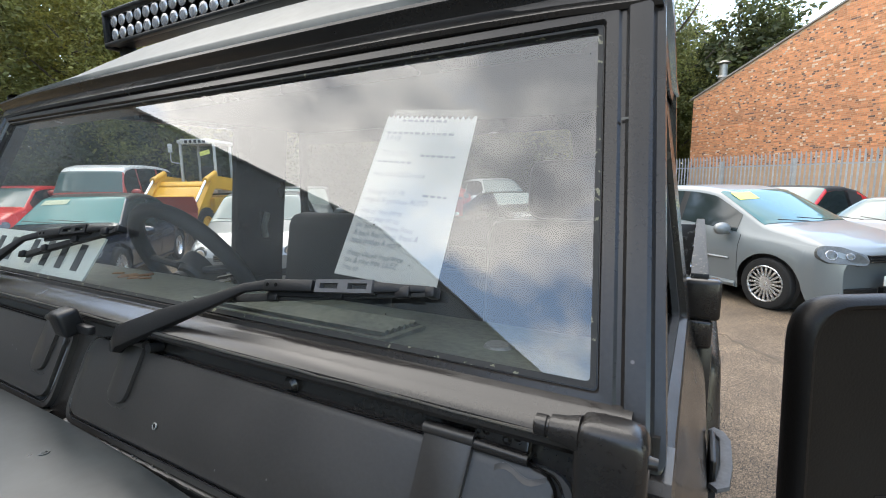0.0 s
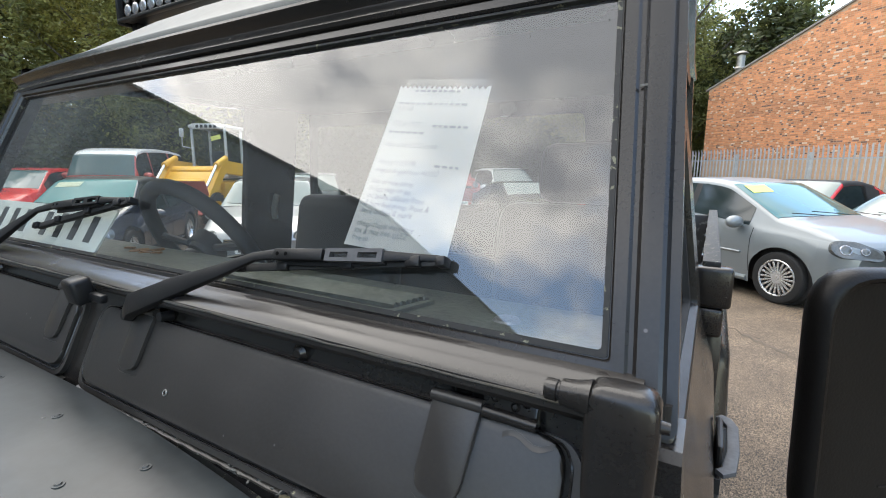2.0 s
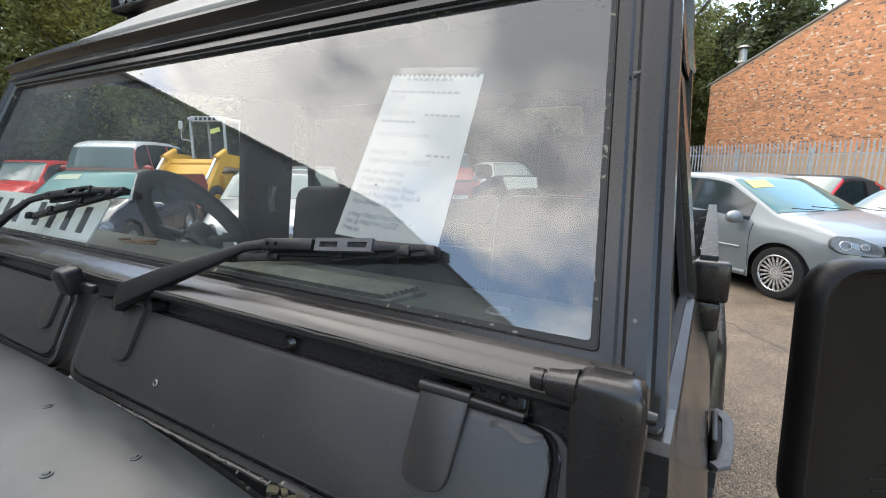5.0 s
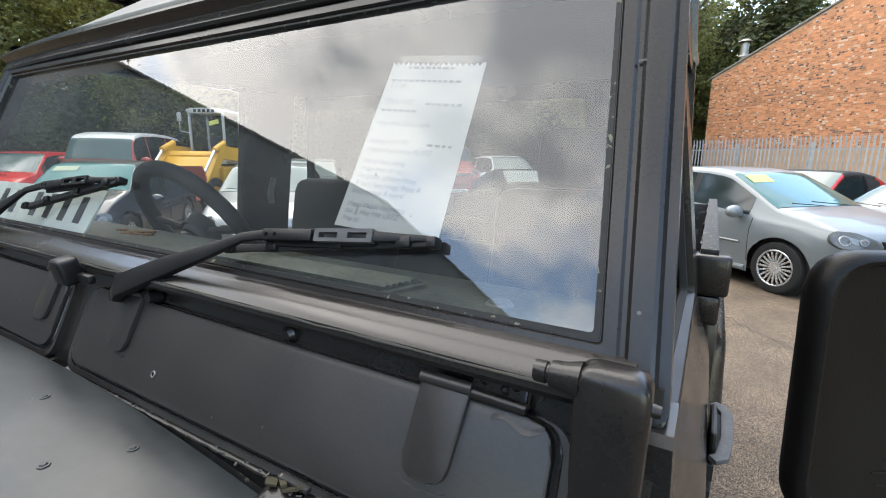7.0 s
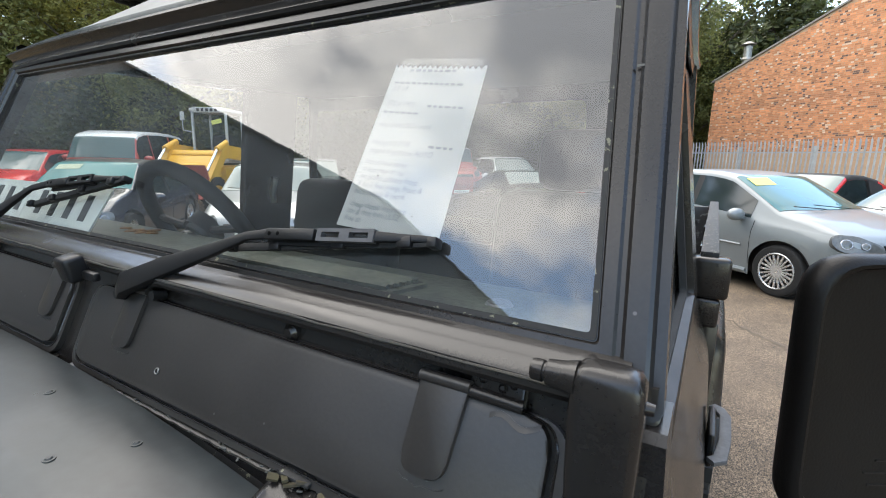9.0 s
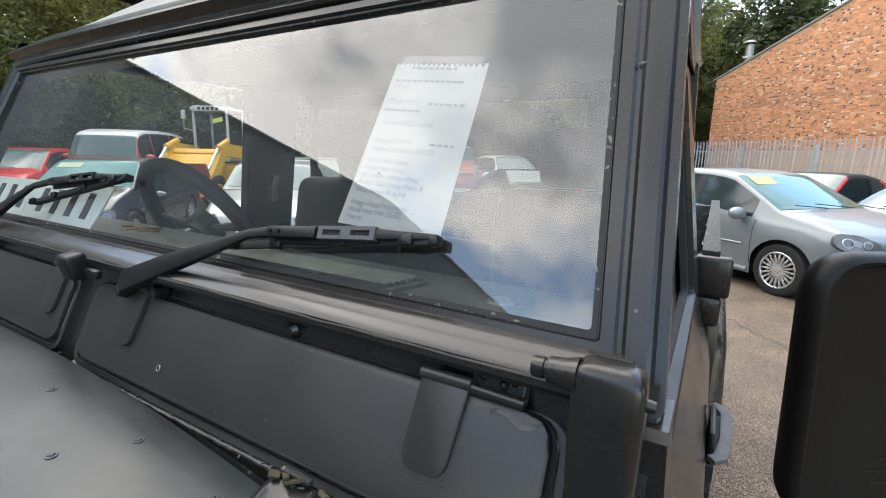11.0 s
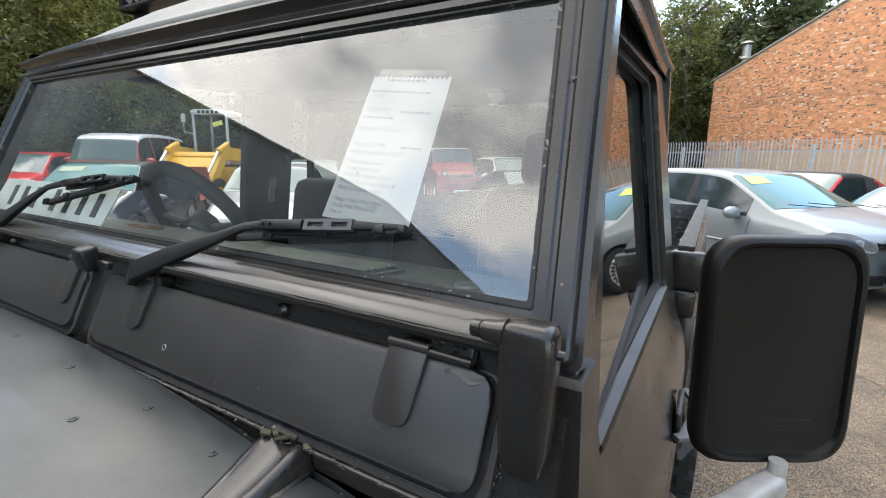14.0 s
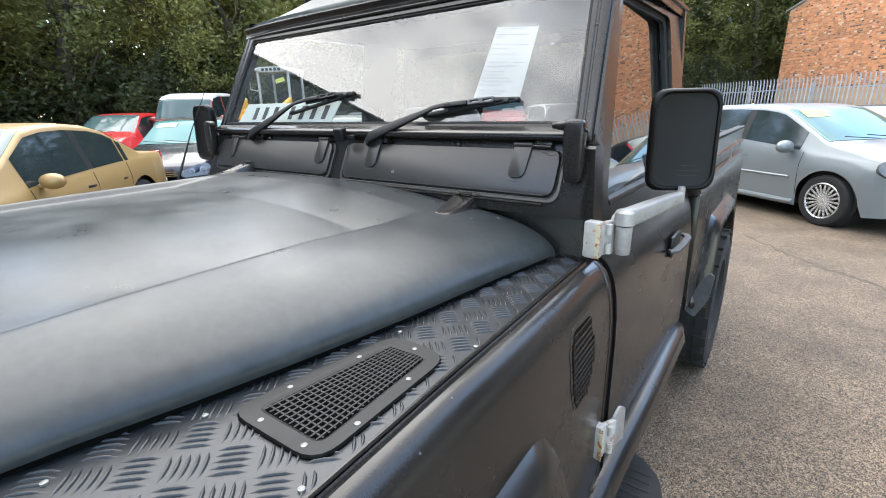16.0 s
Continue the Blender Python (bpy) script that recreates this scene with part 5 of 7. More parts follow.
for s in (1, -1):
    bm = bmesh.new()
    box(bm, (s * 0.638, 0.372, 1.998), (0.012, 0.062, 0.094), bevel=0.005)
    box(bm, (s * 0.615, 0.385, 1.935), (0.030, 0.030, 0.070), bevel=0.004)
    part("lamp_bracket", bm, TRIM, lampbar)
bm = bmesh.new()
box(bm, (0, 0.352, 1.998), (1.245, 0.004, 0.068))
part("lamp_reflector", bm, LENS, lampbar)
lens = None
for i in range(34):
    for z in (1.982, 2.014):
        x = lerp(-0.60, 0.60, i / 33)
        if lens is None:
            bm = bmesh.new()
            bmesh.ops.create_uvsphere(bm, u_segments=12, v_segments=6, radius=0.0155)
            bmesh.ops.scale(bm, vec=(1, 0.25, 1), verts=bm.verts)
            lens = part("lamp_lens", bm, REFLECT, lampbar)
            ob = lens
        else:
            ob = new("lamp_lens", lens.data)
            ob.parent = lampbar
        ob.matrix_basis = pose(x, 0.349, z)

RUSTY = worn("rust_stained_cream_paint", (0.40, 0.35, 0.24), (0.24, 0.09, 0.02), 0.8, 0.52, 30.0, bump=0.3)

# doors
def door_x(z):
    return curve([(0.55, 0.792), (0.75, 0.796), (1.0, 0.792), (1.06, 0.786), (1.10, 0.777), (1.13, 0.766), (1.165, 0.752), (1.20, 0.744), (1.282, 0.731), (1.80, 0.656)], z)


for s in (1, -1):
    rear_in = 0.866 if s > 0 else 0.722
    rear_out = 1.045 if s > 0 else 0.93
    bm = bmesh.new()
    zz = [0.56, 0.6, 0.75, 0.9, 1.0, 1.04, 1.07, 1.10, 1.13, 1.16, 1.19, 1.22, 1.25]
    sheet(bm, [[(s * door_x(z), lerp(0.004, rear_out, k / 10), z) for z in zz] for k in range(11)], 0.035, (-s, 0, 0))
    door = part("door_skin", bm, BLACK, truck, "black door with a long dull flank")
    dp = lambda u, v, w: Vector((s * (0.731 - 0.145 * (v - 1.282) + w), u, v))
    bm = bmesh.new()
    # upper frame: outer and inner outline share their corner count
    fo = rounded([(0.004, 1.238), (0.010, 1.285), (0.246, 1.800), (rear_out, 1.818), (rear_out, 1.238)], [0.002, 0.02, 0.03, 0.03, 0.002], 5)
    fi = rounded([(0.102, 1.268), (0.096, 1.292), (0.316, 1.757), (rear_in, 1.768), (rear_in, 1.268)], [0.008, 0.008, 0.035, 0.04, 0.02], 5)
    if s > 0:
        ring_slab(bm, fo, fi, lambda u, v, w: dp(u, v, w - 0.030), 0.032)
    else:
        fi = rounded([(0.030, 1.268), (0.026, 1.292), (0.262, 1.775), (rear_in, 1.780), (rear_in, 1.268)], [0.008, 0.008, 0.02, 0.02, 0.02], 5)
        slab(bm, [(0.252, 1.775), (rear_out, 1.780), (rear_out, 1.815), (0.27, 1.800)], lambda u, v, w: dp(u, v, w - 0.030), 0.032)
        slab(bm, [(rear_in, 1.24), (rear_out, 1.24), (rear_out, 1.785), (rear_in, 1.78)], lambda u, v, w: dp(u, v, w - 0.030), 0.032)
    part("window_surround", bm, BLACK, door, angle=35)
    bm = bmesh.new()
    fj = fi if s < 0 else rounded([(0.122, 1.284), (0.117, 1.296), (0.330, 1.742), (rear_in - 0.034, 1.752), (rear_in - 0.034, 1.284)], [0.008, 0.008, 0.03, 0.035, 0.015], 5)
    if s > 0:
        ring_slab(bm, fi, fj, lambda u, v, w: dp(u, v, w - 0.026), 0.014)
        part("window_channel", bm, RUBBER, door, angle=35)
    else:
        bm.free()
    bm = bmesh.new()
    slab(bm, fi, lambda u, v, w: dp(u, v, w - 0.021 - (0.035 * (u - 0.45) if s > 0 else 0)), 0.003)
    p = part("door_pane", bm, DGLASS if s > 0 else CGLASS, door, "tinted door window that mirrors a brick wall" if s > 0 else "", smooth=False)
    p.visible_shadow = False
    bm = bmesh.new()
    sheet(bm, [[dp(lerp(0.102, rear_in, k / 8), v, w) for w, v in ((0.0030, 1.2600), (0.0045, 1.2665), (0.0025, 1.2720), (-0.0080, 1.2760), (-0.0200, 1.2790), (-0.0400, 1.2790))] for k in range(9)])
    part("waist_seal", bm, TRIM, door, "black rubber seal along the window")
    # dark tube in place of the shade in the gap before the door
    bm = bmesh.new()
    g = groove_x(-0.012) + 0.010
    tube(bm, [(s * (g + dx - 0.0015), -0.0045, z) for dx, z in [(-0.02, 1.158)] + wing_prof + [(0.052, 0.7), (0.052, 0.56)]], 0.0075, 8)
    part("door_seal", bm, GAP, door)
    # handle
    bm = bmesh.new()
    box(bm, (s * 0.797, 0.675, 1.036), (0.012, 0.130, 0.070), bevel=0.006)
    hb = part("handle_plate", bm, TRIM, door)
    bm = bmesh.new()
    bar(bm, [(s * 0.798, 0.585, 1.030), (s * 0.814, 0.600, 1.031), (s * 0.822, 0.660, 1.036), (s * 0.823, 0.755, 1.041), (s * 0.812, 0.780, 1.042), (s * 0.798, 0.790, 1.042)], (0.020, 0.024, 0.022, 0.022, 0.024, 0.022), (0.010, 0.011, 0.011, 0.011, 0.011, 0.010), (0, 0, 1))
    part("door_handle", bm, TIPM, hb)
    # hinges
    for z, h in ((1.218, 0.078), (0.742, 0.088)):
        xh = 0.757 if z > 1 else 0.800
        bm = bmesh.new()
        box(bm, (s * xh, -0.062, z), (0.034, 0.026, h), pose(0, 0, 0, 0, 0, -10 * s), 0.005)
        hg = part("door_hinge", bm, RUST if s > 0 else BLACK, truck, "cream painted door hinge with rust" if s > 0 else "black door hinge")
        bm = bmesh.new()
        box(bm, (s * (xh + 0.018), -0.036, z), (0.012, 0.040, h * 0.92), pose(0, 0, 0, 0, 0, -25 * s), 0.003)
        rod(bm, (s * (xh + 0.026), -0.044, z - h * 0.40), (s * (xh + 0.026), -0.044, z - h * 0.12), 0.007, None, 10)
        rod(bm, (s * (xh + 0.026), -0.044, z + h * 0.12), (s * (xh + 0.026), -0.044, z + h * 0.40), 0.007, None, 10)
        part("hinge_leaf", bm, RUST if s > 0 else BLACK, hg)
        bm = bmesh.new()
        box(bm, (s * (xh + 0.014), -0.0772, z), (0.011, 0.003, h * 0.94), pose(0, 0, 0, 0, 0, -10 * s), 0.001)
        part("rust_streak", bm, RUSTY if s > 0 else BLACK, hg, "rusty seam on the hinge" if s > 0 else "")
        bm = bmesh.new()
        slab(bm, rounded([(-0.03, z - h * 0.45), (0.030, z - h * 0.48), (0.026, z + h * 0.55), (0.0, z + h * 0.72), (-0.026, z + h * 0.5)], 0.008, 3), lambda u, v, w: Vector((s * (xh + 0.026 + 0.2 * u + w), u + 0.004, v)), 0.006, 0.0015)
        part("hinge_wing", bm, SILVER if s > 0 else BLACK, hg)
    # side rail under the door
    bm = bmesh.new()
    tube(bm, [(s * 0.785, -0.24, 0.50), (s * 0.800, -0.14, 0.560), (s * 0.802, -0.02, 0.580), (s * 0.802, 0.4, 0.582), (s * 0.798, 0.90, 0.582), (s * 0.782, 0.99, 0.575), (s * 0.75, 1.03, 0.56)], 0.046, 18)
    part("sill_tube", bm, BLACK, truck)

bm = bmesh.new()
slab(bm, rounded([(0.66, 0.06), (0.88, 0.06), (0.922, 0.28), (0.885, 0.39), (0.80, 0.47), (0.66, 0.47)], 0.03, 4), lambda u, v, w: Vector((u, v, 0.285 + w)), 0.045, 0.012)
step_plate = part("side_step", bm, RUBBER, truck, "black ribbed rubber side step")
for k in range(9):
    bm = bmesh.new()
    box(bm, (0.79, 0.10 + 0.035 * k, 0.331), (0.17 - 0.008 * max(0, k - 5), 0.012, 0.004), bevel=0.0015, seg=1)
    part("rib", bm, RUBBER, step_plate)

# door mirrors
for s in (1, -1):
    bm = bmesh.new()
    rod(bm, (s * 0.806, -0.021, 1.184), (s * 0.806, -0.021, 1.196), 0.0150, 0.0165, 18)
    rod(bm, (s * 0.806, -0.021, 1.1965), (s * 0.806, -0.021, 1.244), 0.0160, 0.0170, 18)
    rod(bm, (s * 0.806, -0.021, 1.247), (s * 0.806, -0.021, 1.272), 0.0205, 0.0190, 20)
    rod(bm, (s * 0.806, -0.021, 1.272), (s * 0.806, -0.021, 1.279), 0.0190, 0.0120, 20)
    arm_m = part("mirror_arm", bm, SILVER if s > 0 else TRIM, truck, "silver painted cast mirror arm" if s > 0 else "black mirror arm", angle=50)
    bm = bmesh.new()
    pts = [Vector((s * 0.803, -0.022, 1.259)), Vector((s * 0.835, 0.022, 1.272)), Vector((s * 0.868, 0.068, 1.287)), Vector((s * 0.886, 0.093, 1.294))]
    if s < 0:
        pts = [Vector((-0.806, -0.021, 1.259)), Vector((-0.798, -0.006, 1.275)), Vector((-0.786, 0.008, 1.290)), Vector((-0.776, 0.014, 1.305))]
    grid = []
    for p, h, w in zip(pts, (0.0175, 0.0175, 0.015, 0.012), (0.016, 0.014, 0.011, 0.010)):
        d = (pts[-1] - pts[0]).normalized()
        sd = d.cross(Vector((0, 0, 1))).normalized()
        up = sd.cross(d)
        c = rounded([(-w, -h), (w, -h), (w, h), (-w, h)], 0.007, 3)
        c.append(c[0])
        grid.append([p + sd * q.x + up * q.y for q in c])
    sheet(bm, grid)
    for row in (grid[0], grid[-1]):
        bm.faces.new([bm.verts.new(p) for p in row[:-1]])
    rod(bm, pts[-1] + Vector((0, 0, -0.012)), pts[-1] + Vector((0, 0, 0.022)), 0.0075, None, 12)
    part("arm_beam", bm, SILVER if s > 0 else TRIM, arm_m, angle=50)
    bm = bmesh.new()
    grid = []
    for w, sx, sz in ((0.024, 0.052, 0.090), (0.018, 0.060, 0.098), (0.008, 0.068, 0.103), (0.000, 0.0705, 0.105), (-0.007, 0.0697, 0.1042), (-0.0115, 0.0672, 0.1020), (-0.0135, 0.0640, 0.0990), (-0.0125, 0.0612, 0.0965), (-0.0085, 0.0596, 0.0948), (-0.0078, 0.0570, 0.0925)):
        c = rounded([(-sx, -sz), (sx, -sz), (sx, sz), (-sx, sz)], 0.034, 6)
        c.append(c[0])
        grid.append([Vector((p.x, w, p.y)) for p in c])
    sheet(bm, grid)
    back = [bm.verts.new(p) for p in grid[-1][:-1]]
    bm.faces.new(back)
    bm.faces.new([bm.verts.new(p) for p in grid[0][:-1]])
    bmesh.ops.remove_doubles(bm, verts=bm.verts, dist=0.0001)
    head = part("mirror_head", bm, MIRROR_BACK, arm_m, "black plastic mirror housing", angle=40)
    head.matrix_basis = pose(0.872, 0.114, 1.4095, -3, 0, 31) if s > 0 else pose(-0.800, -0.035, 1.4130, -2, 0, -3)
    for z, w in ((-0.052, 0.030), (-0.062, 0.046), (-0.072, 0.038)):
        bm = bmesh.new()
        box(bm, (0.012, -0.0080, z), (w, 0.0010, 0.0012))
        part("moulded_mark", bm, TRIM, head)
    bm = bmesh.new()
    slab(bm, rounded([(-0.050, -0.088), (0.050, -0.088), (0.050, 0.088), (-0.050, 0.088)], 0.03, 5), lambda u, v, w: Vector((u, 0.0242 + w, v)), 0.001)
    part("mirror_glass", bm, LENS, head)

# cab back, bed, tail
bm = bmesh.new()
ro = rounded([(-0.735, 1.00), (0.715, 1.00), (0.672, 1.83), (-0.69, 1.83)], 0.02, 4)
ri = rounded([(-0.705, 1.375), (0.425, 1.375), (0.405, 1.750), (-0.675, 1.750)], 0.03, 4)
ring_slab(bm, ro, ri, lambda u, v, w: Vector((u, 1.045 + w + 0.02 * (1.8 - v), v)), 0.030)
cab_back = part("cab_back", bm, BLACK, truck)
bm = bmesh.new()
slab(bm, ri, lambda u, v, w: Vector((u, 1.058 + w + 0.02 * (1.8 - v), v)), 0.003)
rp = part("rear_pane", bm, RGLASS, cab_back, "lightly tinted rear window", smooth=False)
rp.visible_shadow = False
bm = bmesh.new()
box(bm, (0, 0.62, 1.794), (1.28, 0.84, 0.006))
part("headlining", bm, CABIN, truck)
bm = bmesh.new()
box(bm, (0, 0.55, 0.62), (1.46, 1.05, 0.03))
part("cab_floor", bm, CABIN, truck)
bm = bmesh.new()
box(bm, (0, 1.032, 0.95), (1.46, 0.02, 0.70))
part("cab_lower_back", bm, CABIN, truck)

bed_y0, bed_y1, bed_top = 1.135, 3.12, 1.326
bm = bmesh.new()
box(bm, (0, 2.12, 0.86), (1.50, 1.99, 0.03))
for s in (1, -1):
    box(bm, (s * 0.742, 2.125, 1.09), (0.020, 1.98, 0.44))
    box(bm, (s * 0.52, 1.95, 0.98), (0.40, 0.90, 0.24), bevel=0.02)
box(bm, (0, bed_y0 + 0.015, 1.08), (1.48, 0.030, 0.46), bevel=0.004)
bed = part("load_bed", bm, SCUFF, truck, "scratched black load bed")
bm = bmesh.new()
box(bm, (0, bed_y1, 1.09), (1.46, 0.030, 0.42), bevel=0.006)
for z in (1.00, 1.10, 1.20):
    box(bm, (0, bed_y1 - 0.016, z), (1.36, 0.012, 0.03), bevel=0.004)
part("tailgate", bm, SCUFF, bed, "scraped black tailgate")
for s in (1, -1):
    bm = bmesh.new()
    zz = [(0.775, 1.318), (0.775, 1.292), (0.768, 1.288), (0.768, 1.245), (0.777, 1.238), (0.777, 1.222), (0.768, 1.216), (0.768, 1.165), (0.778, 1.155), (0.788, 1.130), (0.796, 1.09), (0.799, 1.02)]
    grid = []
    for k in range(33):
        y = lerp(bed_y0, bed_y1, k / 32)
        low = wing_low(y, AX_R, 0.54, 0.62)
        grid.append([(s * x, y, z) for x, z in zz] + [(s * 0.80, y, lerp(1.0, low, q)) for q in (0, 0.33, 0.66, 1)])
    sheet(bm, grid, 0.010, (-s, 0, 0))
    part("bed_side", bm, BLACK, bed, angle=40)
    for z, x in ((1.232, 0.779), (1.158, 0.780)):
        bm = bmesh.new()
        tube(bm, [(s * x, lerp(bed_y0 + 0.02, bed_y1, k / 6), z) for k in range(7)], 0.0055, 8)
        part("bed_side_rib", bm, BLACK, bed)
    bm = bmesh.new()
    box(bm, (s * 0.757, (bed_y0 + bed_y1) / 2, bed_top + 0.002), (0.046, bed_y1 - bed_y0 + 0.02, 0.014), bevel=0.003)
    part("bed_rail", bm, SEAL if s > 0 else BLACK, bed, "worn top rail with bare patches")
    for k in range(4):
        bm = bmesh.new()
        box(bm, (s * 0.735, 1.30 + 0.5 * k, bed_top - 0.020), (0.012, 0.10, 0.05), bevel=0.003)
        part("rail_cleat", bm, BLACK, bed)
    bm = bmesh.new()
    box(bm, (s * 0.765, bed_y0 - 0.01, 1.265), (0.095, 0.060, 0.115), bevel=0.012, seg=3)
    box(bm, (s * 0.757, bed_y0 - 0.01, 1.165), (0.080, 0.052, 0.085), bevel=0.012, seg=3)
    box(bm, (s * 0.775, bed_y0 + 0.005, 0.90), (0.052, 0.036, 0.46), bevel=0.006)
    part("bed_corner_post", bm, BLACK, bed)
    bm = bmesh.new()
    slab(bm, rounded([(0.765, 0.520), (0.812, 0.490), (0.862, 0.590), (0.874, 0.715), (0.850, 0.725), (0.818, 0.680)], 0.012, 4), lambda u, v, w: Vector((s * u, 1.385 + w, v)), 0.012, 0.003)
    part("flare_tip", bm, TIPM, truck, "curled grey rubber arch tip")
    bm = bmesh.new()
    slab(bm, rounded([(-0.12, 0.20), (0.10, 0.20), (0.10, 0.50), (-0.12, 0.50)], 0.02, 3), lambda u, v, w: Vector((s * (0.775 + u), -0.26 + w, v)), 0.012)
    part("mud_flap", bm, RUBBER, truck)


def wheel(name, x, y, s, r, w, rim_r, rim_mat, parent, spokes=0, lugs=28, hub=None):
    """A tyre with shoulder blocks round a rim; s is the side it faces."""
    prof = [(-0.5, 0.62), (-0.5, 0.86), (-0.47, 0.94), (-0.40, 0.985), (-0.2, 1.0), (0.2, 1.0), (0.40, 0.985), (0.47, 0.94), (0.5, 0.86), (0.48, 0.72), (0.44, 0.62)]
    bm = bmesh.new()
    n = 48
    rings = [[bm.verts.new((s * q * w, math.cos(2 * math.pi * k / n) * p * r, math.sin(2 * math.pi * k / n) * p * r)) for k in range(n)] for q, p in prof]
    for a, b in zip(rings, rings[1:]):
        for k in range(n):
            bm.faces.new((a[k], a[(k + 1) % n], b[(k + 1) % n], b[k]))
    lug_bm = bmesh.new()
    for k in range(lugs):
        for q in (-0.36, 0.36, 0.0):
            a = 2 * math.pi * (k + (0.5 if q == 0 else 0)) / lugs
            box(lug_bm, (s * q * w, math.cos(a) * r * 0.995, math.sin(a) * r * 0.995), (w * 0.24, 0.02, 2 * math.pi * r / lugs * 0.55), pose(0, 0, 0, math.degrees(a), 0, 0), 0.0)
    tyre = part(name, bm, TYRE, parent, angle=30)
    tyre.matrix_basis = pose(x, y, r if hub is None else hub)
    if lugs:
        tagged(part("tread_pattern", lug_bm, TYRE, tyre, smooth=False), kind="stuff")
    else:
        lug_bm.free()
    bm = bmesh.new()
    rp = [(-0.3, rim_r), (0.40, rim_r), (0.46, rim_r * 1.0), (0.46, rim_r * 0.95), (0.40, rim_r * 0.90), (0.10 if spokes else 0.22, rim_r * 0.85), (0.10 if spokes else 0.30, 0.35 * rim_r), (0.33, 0.24 * rim_r), (0.33, 0.001)]
    rings = [[bm.verts.new((s * q * w, math.cos(2 * math.pi * k / 36) * p, math.sin(2 * math.pi * k / 36) * p)) for k in range(36)] for q, p in rp]
    for a, b in zip(rings, rings[1:]):
        for k in range(36):
            bm.faces.new((a[k], a[(k + 1) % 36], b[(k + 1) % 36], b[k]))
    rim = part("rim", bm, rim_mat if not spokes else TRIM, tyre)
    if spokes:
        for k in range(spokes):
            a = 2 * math.pi * k / spokes
            bm = bmesh.new()
            for z0, z1, wd in ((0.12, 0.55, 0.020), (0.52, 0.97, 0.026)):
                box(bm, (s * w * 0.40, 0, rim_r * (z0 + z1) / 2), (0.018, wd, rim_r * (z1 - z0)), bevel=0.004)
            sp = part("spoke", bm, rim_mat, rim)
            sp.matrix_basis = pose(0, 0, 0, math.degrees(a), 0, 0)
        bm = bmesh.new()
        rod(bm, (s * w * 0.36, 0, 0), (s * w * 0.46, 0, 0), rim_r * 0.17, rim_r * 0.14, 20)
        part("hub_cap", bm, rim_mat, rim)
        bm = bmesh.new()
        tube(bm, [(s * w * 0.45, math.cos(2 * math.pi * k / 40) * rim_r * 0.97, math.sin(2 * math.pi * k / 40) * rim_r * 0.97) for k in range(40)], 0.012, 8, True)
        part("rim_edge", bm, rim_mat, rim)
    return tyre


for s in (1, -1):
    for y in (AX_F, AX_R):
        wheel("wheel", s * 0.742, y, s, 0.40, 0.255, 0.252, RUBBER, truck, lugs=22)
        # dark liner inside the wheel arch
        bm = bmesh.new()
        arc = [(y - math.cos(math.pi * k / 16) * 0.50, 0.50 + math.sin(math.pi * k / 16) * 0.43) for k in range(17)]
        sheet(bm, [[(s * x, py, pz) for py, pz in arc] for x in (0.42, 0.60, 0.775)], 0.004, (0, 0, 1))
        back = [bm.verts.new((s * 0.42, py, pz)) for py, pz in arc]
        bm.faces.new(back)
        part("arch_liner", bm, RUBBER, truck)
bm = bmesh.new()
box(bm, (0, 0.9, 0.46), (0.9, 3.9, 0.14))
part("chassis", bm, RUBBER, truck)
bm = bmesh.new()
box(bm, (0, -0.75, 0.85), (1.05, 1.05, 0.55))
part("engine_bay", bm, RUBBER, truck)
bm = bmesh.new()
box(bm, (0, -1.32, 0.92), (1.30, 0.05, 0.46), bevel=0.02)
part("front_panel", bm, BLACK, truck)

# whip aerial on the far wing
bm = bmesh.new()
tube(bm, [(-0.75, -0.205, 1.155), (-0.745, -0.190, 1.26), (-0.722, -0.13, 1.42), (-0.695, -0.06, 1.58)], [0.007, 0.005, 0.0018, 0.0010], 8)
part("aerial", bm, TRIM, truck)

# cabin
bm = bmesh.new()
dash_rows = [(0.012, 1.432), (0.05, 1.428), (0.12, 1.420), (0.20, 1.414), (0.235, 1.405), (0.245, 1.38), (0.235, 1.15)]
sheet(bm, [[(x, y, z) for y, z in dash_rows] for x in [lerp(-0.69, 0.69, k / 14) for k in range(15)]])
dash = part("dashboard", bm, DASHM, truck, "dusty grey-green dashboard top", angle=50)
bm = bmesh.new()
for k in range(6):
    box(bm, (0.27, 0.064 + 0.012 * k, 1.433 - 0.0012 * k), (0.35, 0.0045, 0.006), pose(0, 0, 0, 25, 0, 0))
ring_slab(bm, rounded([(0.085, 0.048), (0.455, 0.048), (0.455, 0.138), (0.085, 0.138)], 0.01, 3), rounded([(0.095, 0.054), (0.445, 0.054), (0.445, 0.132), (0.095, 0.132)], 0.008, 3), lambda u, v, w: Vector((u, v, 1.426 - 0.1 * (v - 0.05) + w)), 0.006)
part("demist_vent", bm, DASHM, dash)
# dark plate whose colour stands for the shade between the slats
bm = bmesh.new()
box(bm, (0.27, 0.093, 1.4255), (0.355, 0.082, 0.003), pose(0, 0, 0, -4, 0, 0))
part("vent_slot", bm, RUBBER, dash)
bm = bmesh.new()
rod(bm, (0.56, 0.11, 1.421), (0.56, 0.11, 1.425), 0.016, 0.013, 18)
part("dash_stud", bm, BARE, dash)
bm = bmesh.new()
rnd = random.Random(2)
for k in range(14):
    c = Vector((-0.25 + rnd.gauss(0, 0.022), 0.15 + rnd.gauss(0, 0.010), 1.419))
    box(bm, c, (rnd.uniform(0.008, 0.03), rnd.uniform(0.005, 0.012), 0.004), pose(0, 0, 0, 0, 0, rnd.uniform(0, 90)), 0.001)
tagged(part("rusty_crumbs", bm, ORANGE, dash), kind="stuff")
